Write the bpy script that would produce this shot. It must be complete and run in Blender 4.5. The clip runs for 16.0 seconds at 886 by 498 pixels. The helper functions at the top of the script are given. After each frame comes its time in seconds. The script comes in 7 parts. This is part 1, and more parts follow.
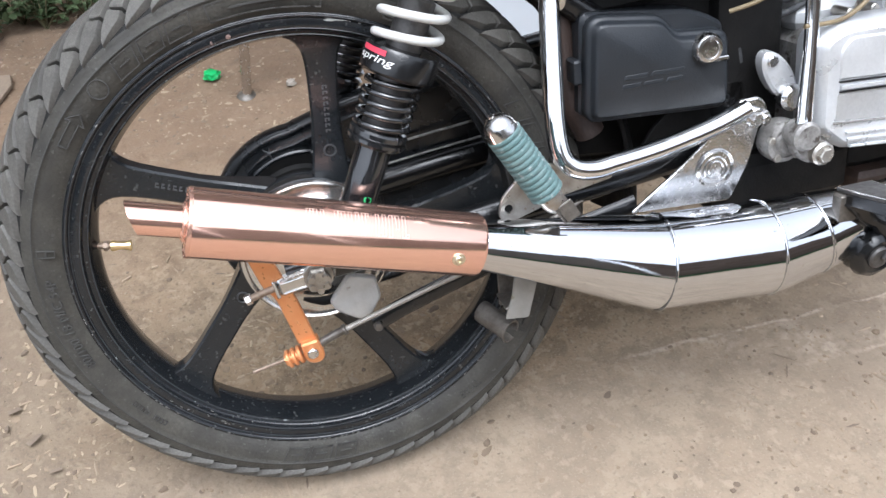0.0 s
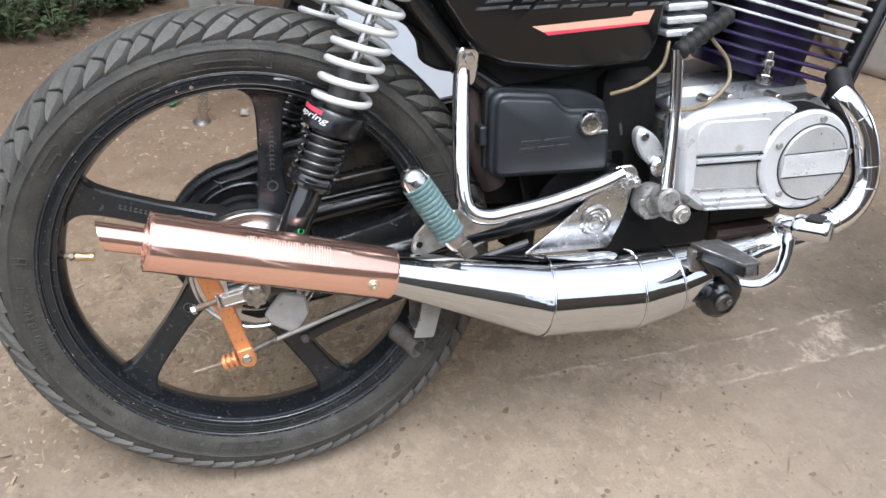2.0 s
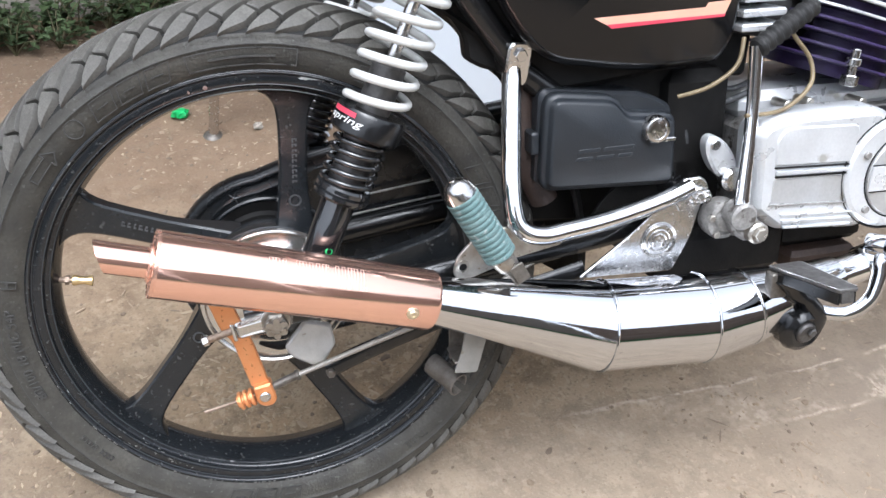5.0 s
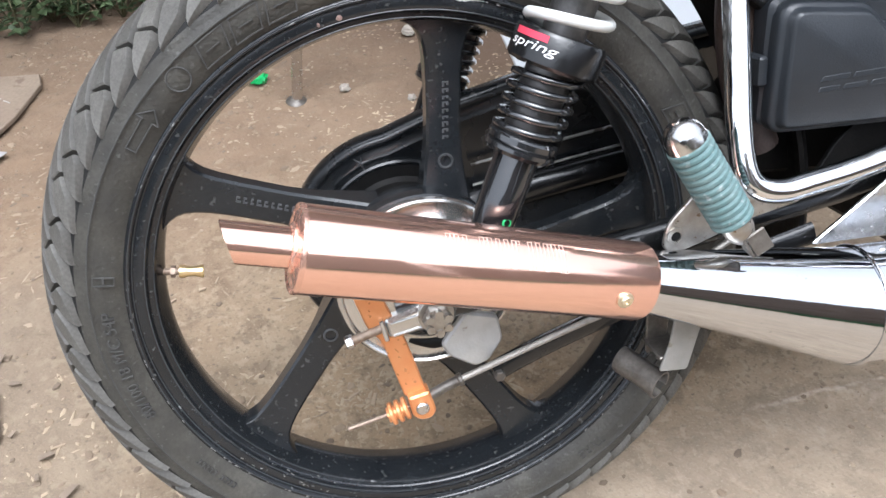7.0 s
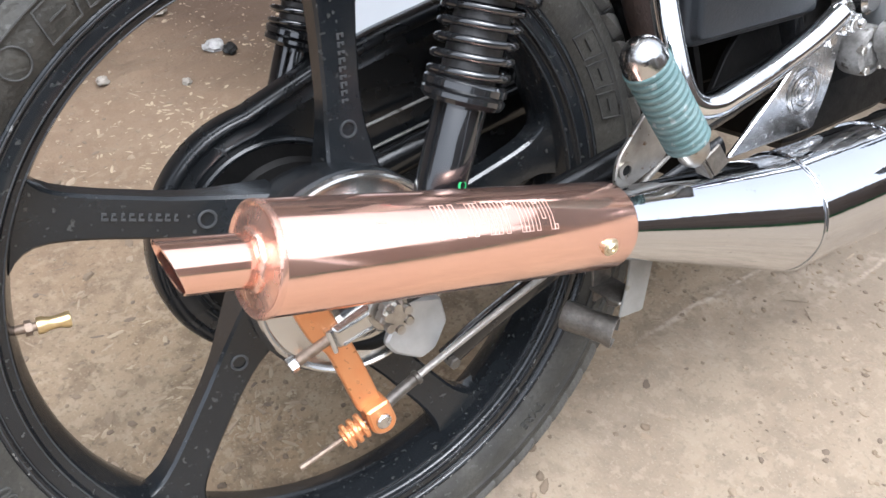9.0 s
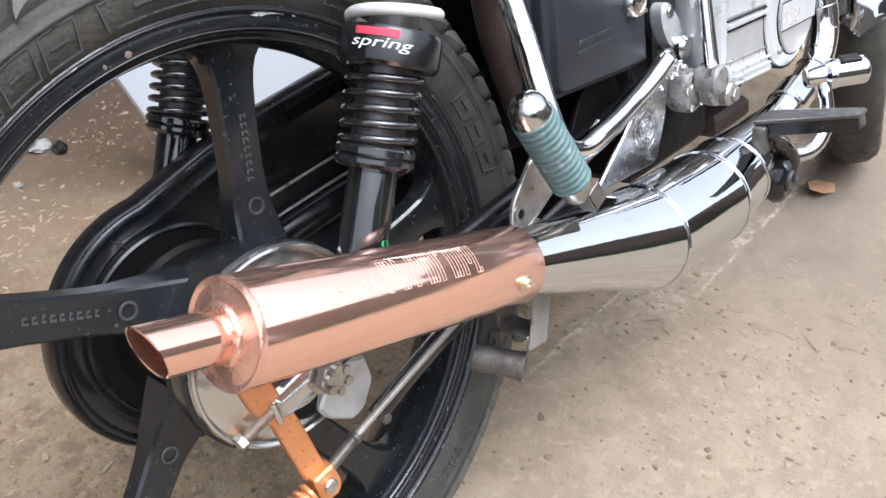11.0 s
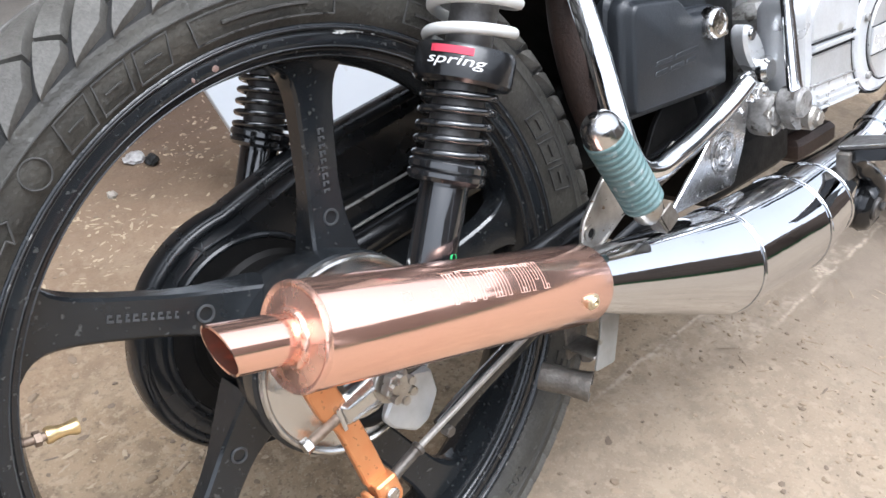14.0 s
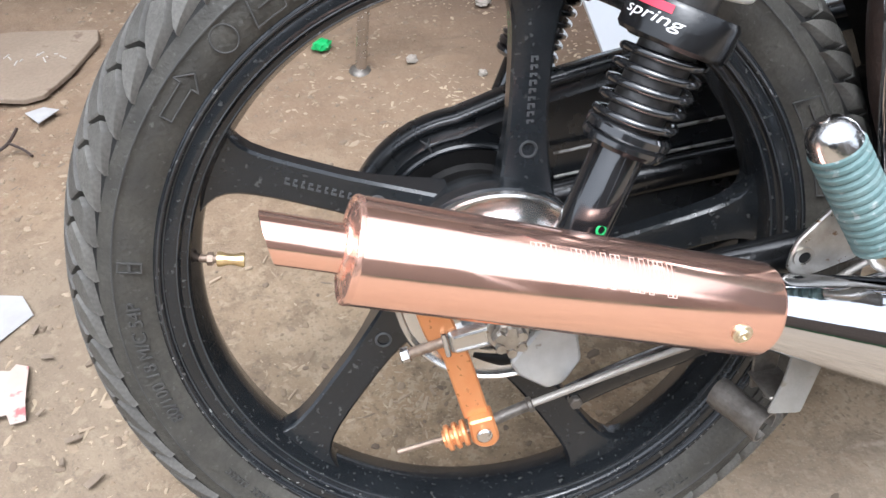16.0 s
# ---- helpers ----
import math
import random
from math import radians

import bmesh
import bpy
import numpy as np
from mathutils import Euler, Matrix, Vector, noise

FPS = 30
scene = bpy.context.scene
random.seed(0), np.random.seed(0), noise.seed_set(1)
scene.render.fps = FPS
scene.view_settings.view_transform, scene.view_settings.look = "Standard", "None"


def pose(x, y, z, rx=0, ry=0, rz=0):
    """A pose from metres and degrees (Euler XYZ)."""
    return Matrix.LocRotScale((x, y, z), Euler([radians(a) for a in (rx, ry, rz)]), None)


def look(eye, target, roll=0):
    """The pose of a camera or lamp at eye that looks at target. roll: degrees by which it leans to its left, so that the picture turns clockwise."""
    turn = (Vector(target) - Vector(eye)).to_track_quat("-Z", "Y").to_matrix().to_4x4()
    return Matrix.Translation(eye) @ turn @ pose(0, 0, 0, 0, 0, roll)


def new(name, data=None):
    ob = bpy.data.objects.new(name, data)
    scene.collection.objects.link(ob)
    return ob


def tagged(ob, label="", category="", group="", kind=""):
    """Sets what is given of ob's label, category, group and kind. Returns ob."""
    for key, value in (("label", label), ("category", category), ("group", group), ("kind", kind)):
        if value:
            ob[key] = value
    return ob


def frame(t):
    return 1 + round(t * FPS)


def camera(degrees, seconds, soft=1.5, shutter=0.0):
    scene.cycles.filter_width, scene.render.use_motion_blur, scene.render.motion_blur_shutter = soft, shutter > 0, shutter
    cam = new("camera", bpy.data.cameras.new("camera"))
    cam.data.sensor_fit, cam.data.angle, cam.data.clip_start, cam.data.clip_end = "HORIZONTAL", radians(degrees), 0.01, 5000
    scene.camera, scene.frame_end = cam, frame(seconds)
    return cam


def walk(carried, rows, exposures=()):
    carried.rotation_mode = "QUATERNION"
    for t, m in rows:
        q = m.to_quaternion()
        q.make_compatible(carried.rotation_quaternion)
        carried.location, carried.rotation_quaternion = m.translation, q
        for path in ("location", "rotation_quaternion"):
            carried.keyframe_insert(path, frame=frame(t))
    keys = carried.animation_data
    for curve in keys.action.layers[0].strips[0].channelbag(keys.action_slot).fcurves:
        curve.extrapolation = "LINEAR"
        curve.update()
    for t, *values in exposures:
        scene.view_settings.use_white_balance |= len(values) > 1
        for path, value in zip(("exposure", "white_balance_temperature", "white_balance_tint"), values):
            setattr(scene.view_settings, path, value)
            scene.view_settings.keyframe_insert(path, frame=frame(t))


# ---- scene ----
EXPOSE = 1.56
cam = camera(56.5, 16.0)
PATH = [
    (0, (0.0024, -0.6346, 0.8675), (0.1523, 0.1106, 0.2176), -3.82),
    (0.5, (0.0169, -0.7022, 0.9178), (0.1709, 0.0362, 0.2613), -3.14),
    (1, (0.0151, -0.7336, 0.9444), (0.1755, 0.0041, 0.2886), -2.09),
    (1.5, (0.0100, -0.7430, 0.9580), (0.1988, 0.0005, 0.3165), 0.74),
    (2, (0.0110, -0.7549, 0.9712), (0.2265, -0.0063, 0.3441), 2.46),
    (2.5, (0.0299, -0.7719, 0.9811), (0.2603, -0.0200, 0.3633), 3.35),
    (3, (0.0268, -0.7773, 0.9813), (0.2626, -0.0220, 0.3698), 3.67),
    (5.5, (-0.0312, -0.6023, 0.8605), (0.1652, 0.1664, 0.2518), 1.04),
    (6, (-0.0632, -0.5484, 0.8240), (0.1147, 0.2189, 0.2080), -0.41),
    (6.5, (-0.0720, -0.5074, 0.7994), (0.0906, 0.2542, 0.1722), -1.74),
    (7, (-0.0823, -0.4858, 0.7856), (0.0640, 0.2722, 0.1500), -2.95),
    (7.5, (-0.0673, -0.4506, 0.7759), (0.0616, 0.3016, 0.1298), -4.38),
    (8, (-0.0758, -0.4251, 0.7557), (0.0937, 0.3034, 0.0920), -4.13),
    (8.5, (-0.1396, -0.4034, 0.7463), (0.1616, 0.2752, 0.0764), -1.66),
    (9, (-0.1914, -0.3584, 0.7230), (0.2340, 0.2614, 0.0635), 1.43),
    (9.5, (-0.2130, -0.3320, 0.7210), (0.2971, 0.2371, 0.0760), 3.74),
    (12, (-0.2830, -0.3415, 0.7393), (0.3548, 0.1927, 0.1845), 2.01),
    (12.5, (-0.2846, -0.3389, 0.7403), (0.3545, 0.2016, 0.1933), 2.06),
    (13, (-0.2821, -0.3433, 0.7367), (0.3559, 0.2042, 0.1954), 1.70),
    (13.5, (-0.2760, -0.3469, 0.7340), (0.3515, 0.2141, 0.1941), 1.31),
    (14, (-0.2653, -0.3485, 0.7317), (0.2987, 0.2522, 0.1650), 1.34),
    (14.5, (-0.2333, -0.3686, 0.7307), (0.2174, 0.3012, 0.1406), 1.34),
    (15, (-0.1723, -0.4023, 0.7408), (0.1357, 0.3176, 0.1187), 0.06),
    (15.5, (-0.1218, -0.4192, 0.7400), (0.0701, 0.3218, 0.0964), -0.68),
    (16, (-0.0820, -0.3976, 0.7380), (-0.0031, 0.3537, 0.0828), -2.61),
]
walk(cam, [(t, look(eye, target, roll)) for t, eye, target, roll in PATH], [(t, EXPOSE + e, 5850, 10) for t, e in ((0, -0.02), (1, -0.10), (1.5, -0.12), (3, -0.05), (6, 0.18), (7, 0.24), (8.5, 0.25), (9.5, 0.16), (12.5, 0.07), (14, 0.19), (14.5, 0.28), (16, 0.30))])

# ---- world and light ----
LEAN = 14.66


def build_world():
    w = bpy.data.worlds.new("overcast_sky")
    w.use_nodes = True
    nt = w.node_tree
    sky = nt.nodes.new("ShaderNodeTexSky")
    sky.sky_type = "NISHITA"
    sky.sun_disc = False
    sky.sun_elevation = radians(74)
    sky.sun_rotation = radians(200)
    sky.air_density, sky.dust_density, sky.ozone_density = 1.0, 5.0, 1.0
    hsv = nt.nodes.new("ShaderNodeHueSaturation")
    hsv.inputs["Saturation"].default_value = 0.18
    nt.links.new(sky.outputs[0], hsv.inputs["Color"])
    bg = nt.nodes["Background"]
    bg.inputs[1].default_value = 0.14
    nt.links.new(hsv.outputs[0], bg.inputs[0])
    scene.world = w
    sun = bpy.data.lights.new("sun", "SUN")
    sun.energy, sun.angle, sun.color = 0.8, radians(40), (1.0, 0.97, 0.94)
    ob = new("sun", sun)
    ob.rotation_euler = (radians(30), 0, radians(12))


build_world()

# ---- materials ----


def mat(name, base, rough=0.5, metal=0.0, alt=None, scale=30.0, mix=0.5, fine=0.0, fine_scale=300.0, bump=0.0,
        bump_scale=400.0, rough_var=0.0, coat=0.0, spots=None, spot_scale=60.0, spot_cut=0.62, rand=0.0, spec=0.5):
    """A procedural surface: base colour drifting to alt at two scales, spots of dirt or chips, uneven gloss, fine relief."""
    m = bpy.data.materials.new(name)
    m.use_nodes = True
    nt = m.node_tree
    n, l = nt.nodes, nt.links
    p = n["Principled BSDF"]
    p.inputs["Roughness"].default_value = rough
    p.inputs["Metallic"].default_value = metal
    p.inputs["Specular IOR Level"].default_value = spec
    p.inputs["Coat Weight"].default_value = coat
    p.inputs["Coat Roughness"].default_value = 0.08
    tc = n.new("ShaderNodeTexCoord")

    def noise_at(s, detail=4.0):
        t = n.new("ShaderNodeTexNoise")
        t.inputs["Scale"].default_value = s
        t.inputs["Detail"].default_value = detail
        l.new(tc.outputs["Object"], t.inputs["Vector"])
        return t.outputs["Fac"]

    def ramp(src, a, b, lo=0.0, hi=1.0):
        r = n.new("ShaderNodeMapRange")
        for key, v in zip((1, 2, 3, 4), (a, b, lo, hi)):
            r.inputs[key].default_value = v
        l.new(src, r.inputs[0])
        return r.outputs[0]

    def blend(fac, a, b):
        x = n.new("ShaderNodeMix")
        x.data_type = "RGBA"
        l.new(fac, x.inputs[0])
        for sock, v in ((x.inputs[6], a), (x.inputs[7], b)):
            if isinstance(v, tuple):
                sock.default_value = (*v, 1)
            else:
                l.new(v, sock)
        return x.outputs[2]

    alt = alt or tuple(c * 0.7 for c in base)
    col = blend(ramp(noise_at(scale), 0.5 - 0.22, 0.5 + 0.22, 0.0, mix * 2 if mix < 0.5 else 1.0), base, alt)
    if fine:
        col = blend(ramp(noise_at(fine_scale, 2.0), 0.35, 0.7, 0.0, fine), col, tuple(c * 0.45 for c in alt))
    if spots:
        col = blend(ramp(noise_at(spot_scale, 6.0), spot_cut, spot_cut + 0.05), col, spots)
    if rand:
        oi = n.new("ShaderNodeObjectInfo")
        hs = n.new("ShaderNodeHueSaturation")
        l.new(ramp(oi.outputs["Random"], 0, 1, 1 - rand, 1 + rand), hs.inputs["Value"])
        l.new(col, hs.inputs["Color"])
        col = hs.outputs[0]
    l.new(col, p.inputs["Base Color"])
    if rough_var:
        l.new(ramp(noise_at(scale * 2.3), 0.3, 0.7, max(0.0, rough - rough_var), min(1.0, rough + rough_var)), p.inputs["Roughness"])
    if bump:
        b = n.new("ShaderNodeBump")
        b.inputs["Strength"].default_value = bump
        b.inputs["Distance"].default_value = 0.002
        l.new(noise_at(bump_scale, 5.0), b.inputs["Height"])
        l.new(b.outputs[0], p.inputs["Normal"])
    return m


COPPER = mat("copper_plate", (0.93, 0.588, 0.465), 0.125, 0.94, (0.90, 0.54, 0.44), 14, 0.4, rough_var=0.05, bump=0.06, bump_scale=34, spots=(0.84, 0.45, 0.33), spot_scale=45, spot_cut=0.75)
COPPER_RAW = mat("hazy_copper_end", (0.93, 0.58, 0.46), 0.24, 0.86, (0.80, 0.45, 0.34), 60, 0.4, rough_var=0.08, bump=0.2, bump_scale=160, spots=(0.50, 0.26, 0.18), spot_scale=120, spot_cut=0.66)
ETCH = mat("etched_copper_line", (0.80, 0.55, 0.46), 0.55, 0.5)
CHROME = mat("chrome_plate", (0.62, 0.635, 0.66), 0.05, 1.0, (0.56, 0.575, 0.605), 25, 0.3, rough_var=0.04, bump=0.20, bump_scale=17, spots=(0.43, 0.44, 0.45), spot_scale=110, spot_cut=0.70)
CHROME_OLD = mat("dulled_chrome", (0.64, 0.64, 0.645), 0.2, 1.0, (0.45, 0.43, 0.40), 70, 0.4, rough_var=0.1, spots=(0.20, 0.15, 0.11), spot_scale=160, spot_cut=0.68, bump=0.1)
STEEL = mat("zinc_plated_steel", (0.52, 0.50, 0.46), 0.36, 0.9, (0.34, 0.31, 0.27), 80, 0.5, rough_var=0.1, spots=(0.20, 0.13, 0.08), spot_scale=140, spot_cut=0.64, bump=0.2)
ALU = mat("oxidised_aluminium", (0.74, 0.755, 0.77), 0.36, 0.55, (0.60, 0.61, 0.62), 14, 0.5, fine=0.10, rough_var=0.14, spots=(0.42, 0.41, 0.385), spot_scale=24, spot_cut=0.64, bump=0.1)
ALU_PANEL = mat("dulled_cover_panel", (0.54, 0.545, 0.55), 0.40, 0.55, (0.42, 0.415, 0.40), 16, 0.5, fine=0.15, rough_var=0.14, spots=(0.27, 0.255, 0.22), spot_scale=30, spot_cut=0.60, bump=0.15)
BADGEGREY = mat("worn_badge_grey", (0.085, 0.088, 0.092), 0.34, 0.3, (0.045, 0.046, 0.048), 70, 0.5, fine=0.3, bump=0.2, spots=(0.17, 0.17, 0.165), spot_scale=120, spot_cut=0.62)
ALU_DARK = mat("grimy_aluminium", (0.42, 0.41, 0.39), 0.5, 0.5, (0.20, 0.19, 0.18), 60, 0.5, fine=0.4, rough_var=0.15, spots=(0.08, 0.07, 0.06), spot_scale=70, spot_cut=0.58, bump=0.25)
PLATE = mat("dull_grey_plate", (0.285, 0.28, 0.265), 0.5, 0.5, (0.22, 0.214, 0.20), 50, 0.5, rough_var=0.1, bump=0.15, spots=(0.216, 0.1944, 0.1656), spot_scale=90, spot_cut=0.66)
BRAKEPLATE = mat("polished_brake_plate", (0.62, 0.61, 0.59), 0.16, 0.92, (0.50, 0.49, 0.47), 40, 0.5, rough_var=0.07, bump=0.10, spots=(0.30, 0.26, 0.22), spot_scale=80, spot_cut=0.72)
ORANGE = mat("orange_anodised_alloy", (0.648, 0.288, 0.1224), 0.34, 0.45, (0.6192, 0.2376, 0.0864), 80, 0.4, rough_var=0.08, bump=0.08)
BRASS = mat("brass", (0.82, 0.64, 0.36), 0.34, 0.9, (0.66, 0.47, 0.22), 120, 0.5, bump=0.1)
PALEBRASS = mat("pale_plated_screw", (0.74, 0.66, 0.50), 0.3, 0.9, (0.56, 0.48, 0.34), 120, 0.5, bump=0.1)
RODGREY = mat("dull_zinc_rod", (0.42, 0.395, 0.36), 0.5, 0.45, (0.30, 0.275, 0.245), 90, 0.5, fine=0.3, bump=0.15)
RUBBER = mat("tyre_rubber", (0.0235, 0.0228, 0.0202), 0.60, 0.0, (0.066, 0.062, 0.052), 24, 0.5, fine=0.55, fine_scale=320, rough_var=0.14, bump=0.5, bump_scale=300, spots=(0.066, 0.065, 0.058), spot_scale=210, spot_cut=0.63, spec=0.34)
# darker groove rubber carries the shade between the lugs in its colour
GROOVE = mat("shaded_groove_rubber", (0.0090, 0.0090, 0.0090), 0.7, 0.0, (0.0170, 0.0165, 0.0155), 40, 0.5, fine=0.3, bump=0.2, spec=0.2)
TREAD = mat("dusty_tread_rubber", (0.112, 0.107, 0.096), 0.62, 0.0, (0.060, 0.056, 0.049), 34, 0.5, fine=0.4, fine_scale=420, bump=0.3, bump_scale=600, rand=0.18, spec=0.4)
CHROME_BRIGHT = mat("bright_chrome_tube", (0.80, 0.81, 0.825), 0.10, 1.0, (0.70, 0.71, 0.725), 25, 0.3, rough_var=0.05, bump=0.15, bump_scale=40, spots=(0.50, 0.48, 0.45), spot_scale=120, spot_cut=0.68)
SCUFF = mat("primer_scuff", (0.26, 0.16, 0.13), 0.6, 0.0, (0.10, 0.07, 0.06), 300, 0.5)
DIRT = mat("dried_mud_fleck", (0.20, 0.195, 0.18), 0.85, 0.0, (0.12, 0.115, 0.105), 200, 0.5)
LETTER = mat("scuffed_sidewall_print", (0.058, 0.056, 0.051), 0.75, 0.0, (0.036, 0.0353, 0.0346), 60, 0.5, spec=0.3)
RIMBLACK = mat("black_painted_alloy", (0.0078, 0.0092, 0.0108), 0.18, 0.0, (0.0150, 0.0170, 0.0190), 20, 0.5, fine=0.2, fine_scale=260, rough_var=0.09, bump=0.06, bump_scale=250, spots=(0.050, 0.051, 0.049), spot_scale=230, spot_cut=0.64, spec=0.5)
WORNGLINT = mat("worn_black_edge_glint", (0.012, 0.0128, 0.0145), 0.2, 0.1, (0.05, 0.052, 0.055), 10, 0.5, spots=(0.28, 0.28, 0.275), spot_scale=60, spot_cut=0.655, rough_var=0.1)
BLACKGLOSS = mat("gloss_black_paint", (0.0085, 0.0098, 0.0115), 0.26, 0.0, (0.0140, 0.0155, 0.0172), 14, 0.5, rough_var=0.08, coat=0.1, bump=0.06, bump_scale=30, spots=(0.045, 0.046, 0.044), spot_scale=50, spot_cut=0.68)
COVERBLACK = mat("polished_black_plastic", (0.0034, 0.0034, 0.0040), 0.2, 0.0, (0.0055, 0.0055, 0.0062), 12, 0.4, rough_var=0.05, coat=0.1, spec=0.35)
BLACKPAINT = mat("satin_black_paint", (0.0055, 0.0058, 0.0066), 0.19, 0.0, (0.0094, 0.0096, 0.0098), 30, 0.5, rough_var=0.09, bump=0.08, spots=(0.060, 0.056, 0.052), spot_scale=60, spot_cut=0.70, spec=0.5)
SHOCKGLOSS = mat("black_enamelled_tube", (0.0075, 0.008, 0.009), 0.13, 0.0, (0.012, 0.0125, 0.0135), 20, 0.4, rough_var=0.05, coat=1.0, spots=(0.05, 0.05, 0.048), spot_scale=90, spot_cut=0.70)
BLACKDULL = mat("dull_black_metal", (0.0043, 0.0043, 0.0043), 0.6, 0.0, (0.0094, 0.0086, 0.0079), 35, 0.5, rough_var=0.1, bump=0.2, spec=0.2)
BOXPLASTIC = mat("grained_grey_plastic", (0.0145, 0.0170, 0.0202), 0.36, 0.0, (0.0210, 0.0240, 0.0280), 22, 0.5, fine=0.2, fine_scale=700, rough_var=0.08, bump=0.2, bump_scale=800, spec=0.42)
BLACKRUBBER = mat("black_rubber", (0.0079, 0.0079, 0.0079), 0.6, 0.0, (0.0173, 0.0166, 0.0158), 60, 0.5, bump=0.2, spec=0.3)
TEAL = mat("teal_grip_rubber", (0.075, 0.145, 0.145), 0.62, 0.0, (0.125, 0.185, 0.18), 70, 0.5, fine=0.3, rough_var=0.1, bump=0.2, spots=(0.22, 0.25, 0.24), spot_scale=120, spot_cut=0.62)
DARKSTEEL = mat("dark_worn_steel", (0.15, 0.145, 0.14), 0.45, 0.7, (0.08, 0.075, 0.072), 60, 0.5, fine=0.3, rough_var=0.1, bump=0.2)
CASTMARK = mat("cast_relief_black", (0.062, 0.064, 0.067), 0.4, 0.0, (0.040, 0.041, 0.042), 60, 0.5)
WHITESPRING = mat("white_enamel", (0.5184, 0.5256, 0.5112), 0.35, 0.0, (0.4464, 0.4464, 0.4248), 60, 0.5, rough_var=0.08, spots=(0.2448, 0.2304, 0.2088), spot_scale=120, spot_cut=0.72)
WHITEINK = mat("white_ink", (0.78, 0.77, 0.76), 0.5)
REDINK = mat("red_ink", (0.62, 0.05, 0.09), 0.5)
GREENINK = mat("green_paint_dot", (0.03, 0.42, 0.12), 0.5)
STRIPE = mat("peach_decal", (0.576, 0.288, 0.2016), 0.35, 0.0, (0.6048, 0.36, 0.2592), 20, 0.5)
PURPLE = mat("purple_tinted_fin", (0.045, 0.026, 0.100), 0.45, 0.3, (0.018, 0.013, 0.040), 40, 0.5, fine=0.3, bump=0.2)
FINBLACK = mat("black_cylinder_fin", (0.0090, 0.0090, 0.0105), 0.5, 0.0, (0.020, 0.020, 0.021), 60, 0.5, bump=0.2, spec=0.25)
HOSE = mat("yellowed_hose", (0.20, 0.155, 0.085), 0.45, 0.0, (0.13, 0.095, 0.05), 60, 0.5)
STUB = mat("grimy_brown_grey_steel", (0.20, 0.185, 0.165), 0.45, 0.6, (0.10, 0.088, 0.076), 60, 0.5, fine=0.3, bump=0.3)
LUG = mat("pale_cast_plate", (0.56, 0.56, 0.545), 0.42, 0.35, (0.44, 0.44, 0.42), 60, 0.5, rough_var=0.1, bump=0.15, spots=(0.30, 0.27, 0.24), spot_scale=90, spot_cut=0.67)
RUSTBOLT = mat("rusted_bolt_shank", (0.20, 0.135, 0.095), 0.5, 0.6, (0.34, 0.27, 0.21), 160, 0.5, fine=0.4, bump=0.3)
RUST = mat("rusty_brown_steel", (0.046, 0.027, 0.020), 0.6, 0.1, (0.030, 0.019, 0.015), 40, 0.5, fine=0.4, bump=0.4)
WHITEBOARD = mat("pale_grey_paint", (0.58, 0.62, 0.67), 0.45, 0.0, (0.53, 0.57, 0.61), 6, 0.5, rough_var=0.08, spots=(0.44, 0.44, 0.43), spot_scale=26, spot_cut=0.70)


# ---- builders ----

def finish(bm, name, material, angle=38):
    me = bpy.data.meshes.new(name)
    bmesh.ops.recalc_face_normals(bm, faces=bm.faces)
    bm.to_mesh(me)
    bm.free()
    for mm in (material if isinstance(material, (list, tuple)) else [material]):
        me.materials.append(mm)
    me.polygons.foreach_set("use_smooth", [True] * len(me.polygons))
    me.set_sharp_from_angle(angle=radians(angle))
    return me


def part(name, bm, material, parent, label="", angle=38):
    ob = new(name, finish(bm, name, material, angle))
    ob.parent = parent
    if label:
        tagged(ob, label)
    return ob


def thing(name, label, category, at=(0, 0, 0), rot=(0, 0, 0), group="", kind=""):
    ob = new(name)
    ob.empty_display_size = 0.05
    ob.matrix_basis = pose(*at, *rot)
    return tagged(ob, label, category, group, kind)


def solid(name, bm, material, label, category, group="", kind="", angle=38):
    return tagged(new(name, finish(bm, name, material, angle)), label, category, group, kind)


def axis_to(a, b):
    """Matrix whose z runs from a to b, its origin at a."""
    a, b = Vector(a), Vector(b)
    d = b - a
    return Matrix.Translation(a) @ d.to_track_quat("Z", "Y").to_matrix().to_4x4(), d.length


def ring_loft(bm, rings, closed_u=True, cap=True):
    rows = [[bm.verts.new(v) for v in r] for r in rings]
    k = len(rows[0])
    for a, b in zip(rows, rows[1:]):
        for i in range(k if closed_u else k - 1):
            j = (i + 1) % k
            bm.faces.new((a[i], a[j], b[j], b[i]))
    if cap and closed_u:
        bm.faces.new(rows[0][::-1])
        bm.faces.new(rows[-1])
    return rows


def lathe(bm, prof, m, seg=32, cap=True, loop=False):
    """Turns a profile of (radius, height) round m's z axis."""
    rings = [[m @ Vector((max(r, 1e-5) * math.cos(2 * math.pi * i / seg), max(r, 1e-5) * math.sin(2 * math.pi * i / seg), h)) for i in range(seg)] for r, h in prof]
    rows = ring_loft(bm, rings, cap=cap and not loop)
    if loop:
        a, b = rows[-1], rows[0]
        for i in range(seg):
            j = (i + 1) % seg
            bm.faces.new((a[i], a[j], b[j], b[i]))


def rod(bm, a, b, r, r2=None, seg=20, bev=0.0):
    m, n = axis_to(a, b)
    r2 = r if r2 is None else r2
    prof = [(r, 0), (r2, n)]
    if bev:
        prof = [(r - bev, 0), (r, bev), (r2, n - bev), (r2 - bev, n)]
    lathe(bm, prof, m, seg)


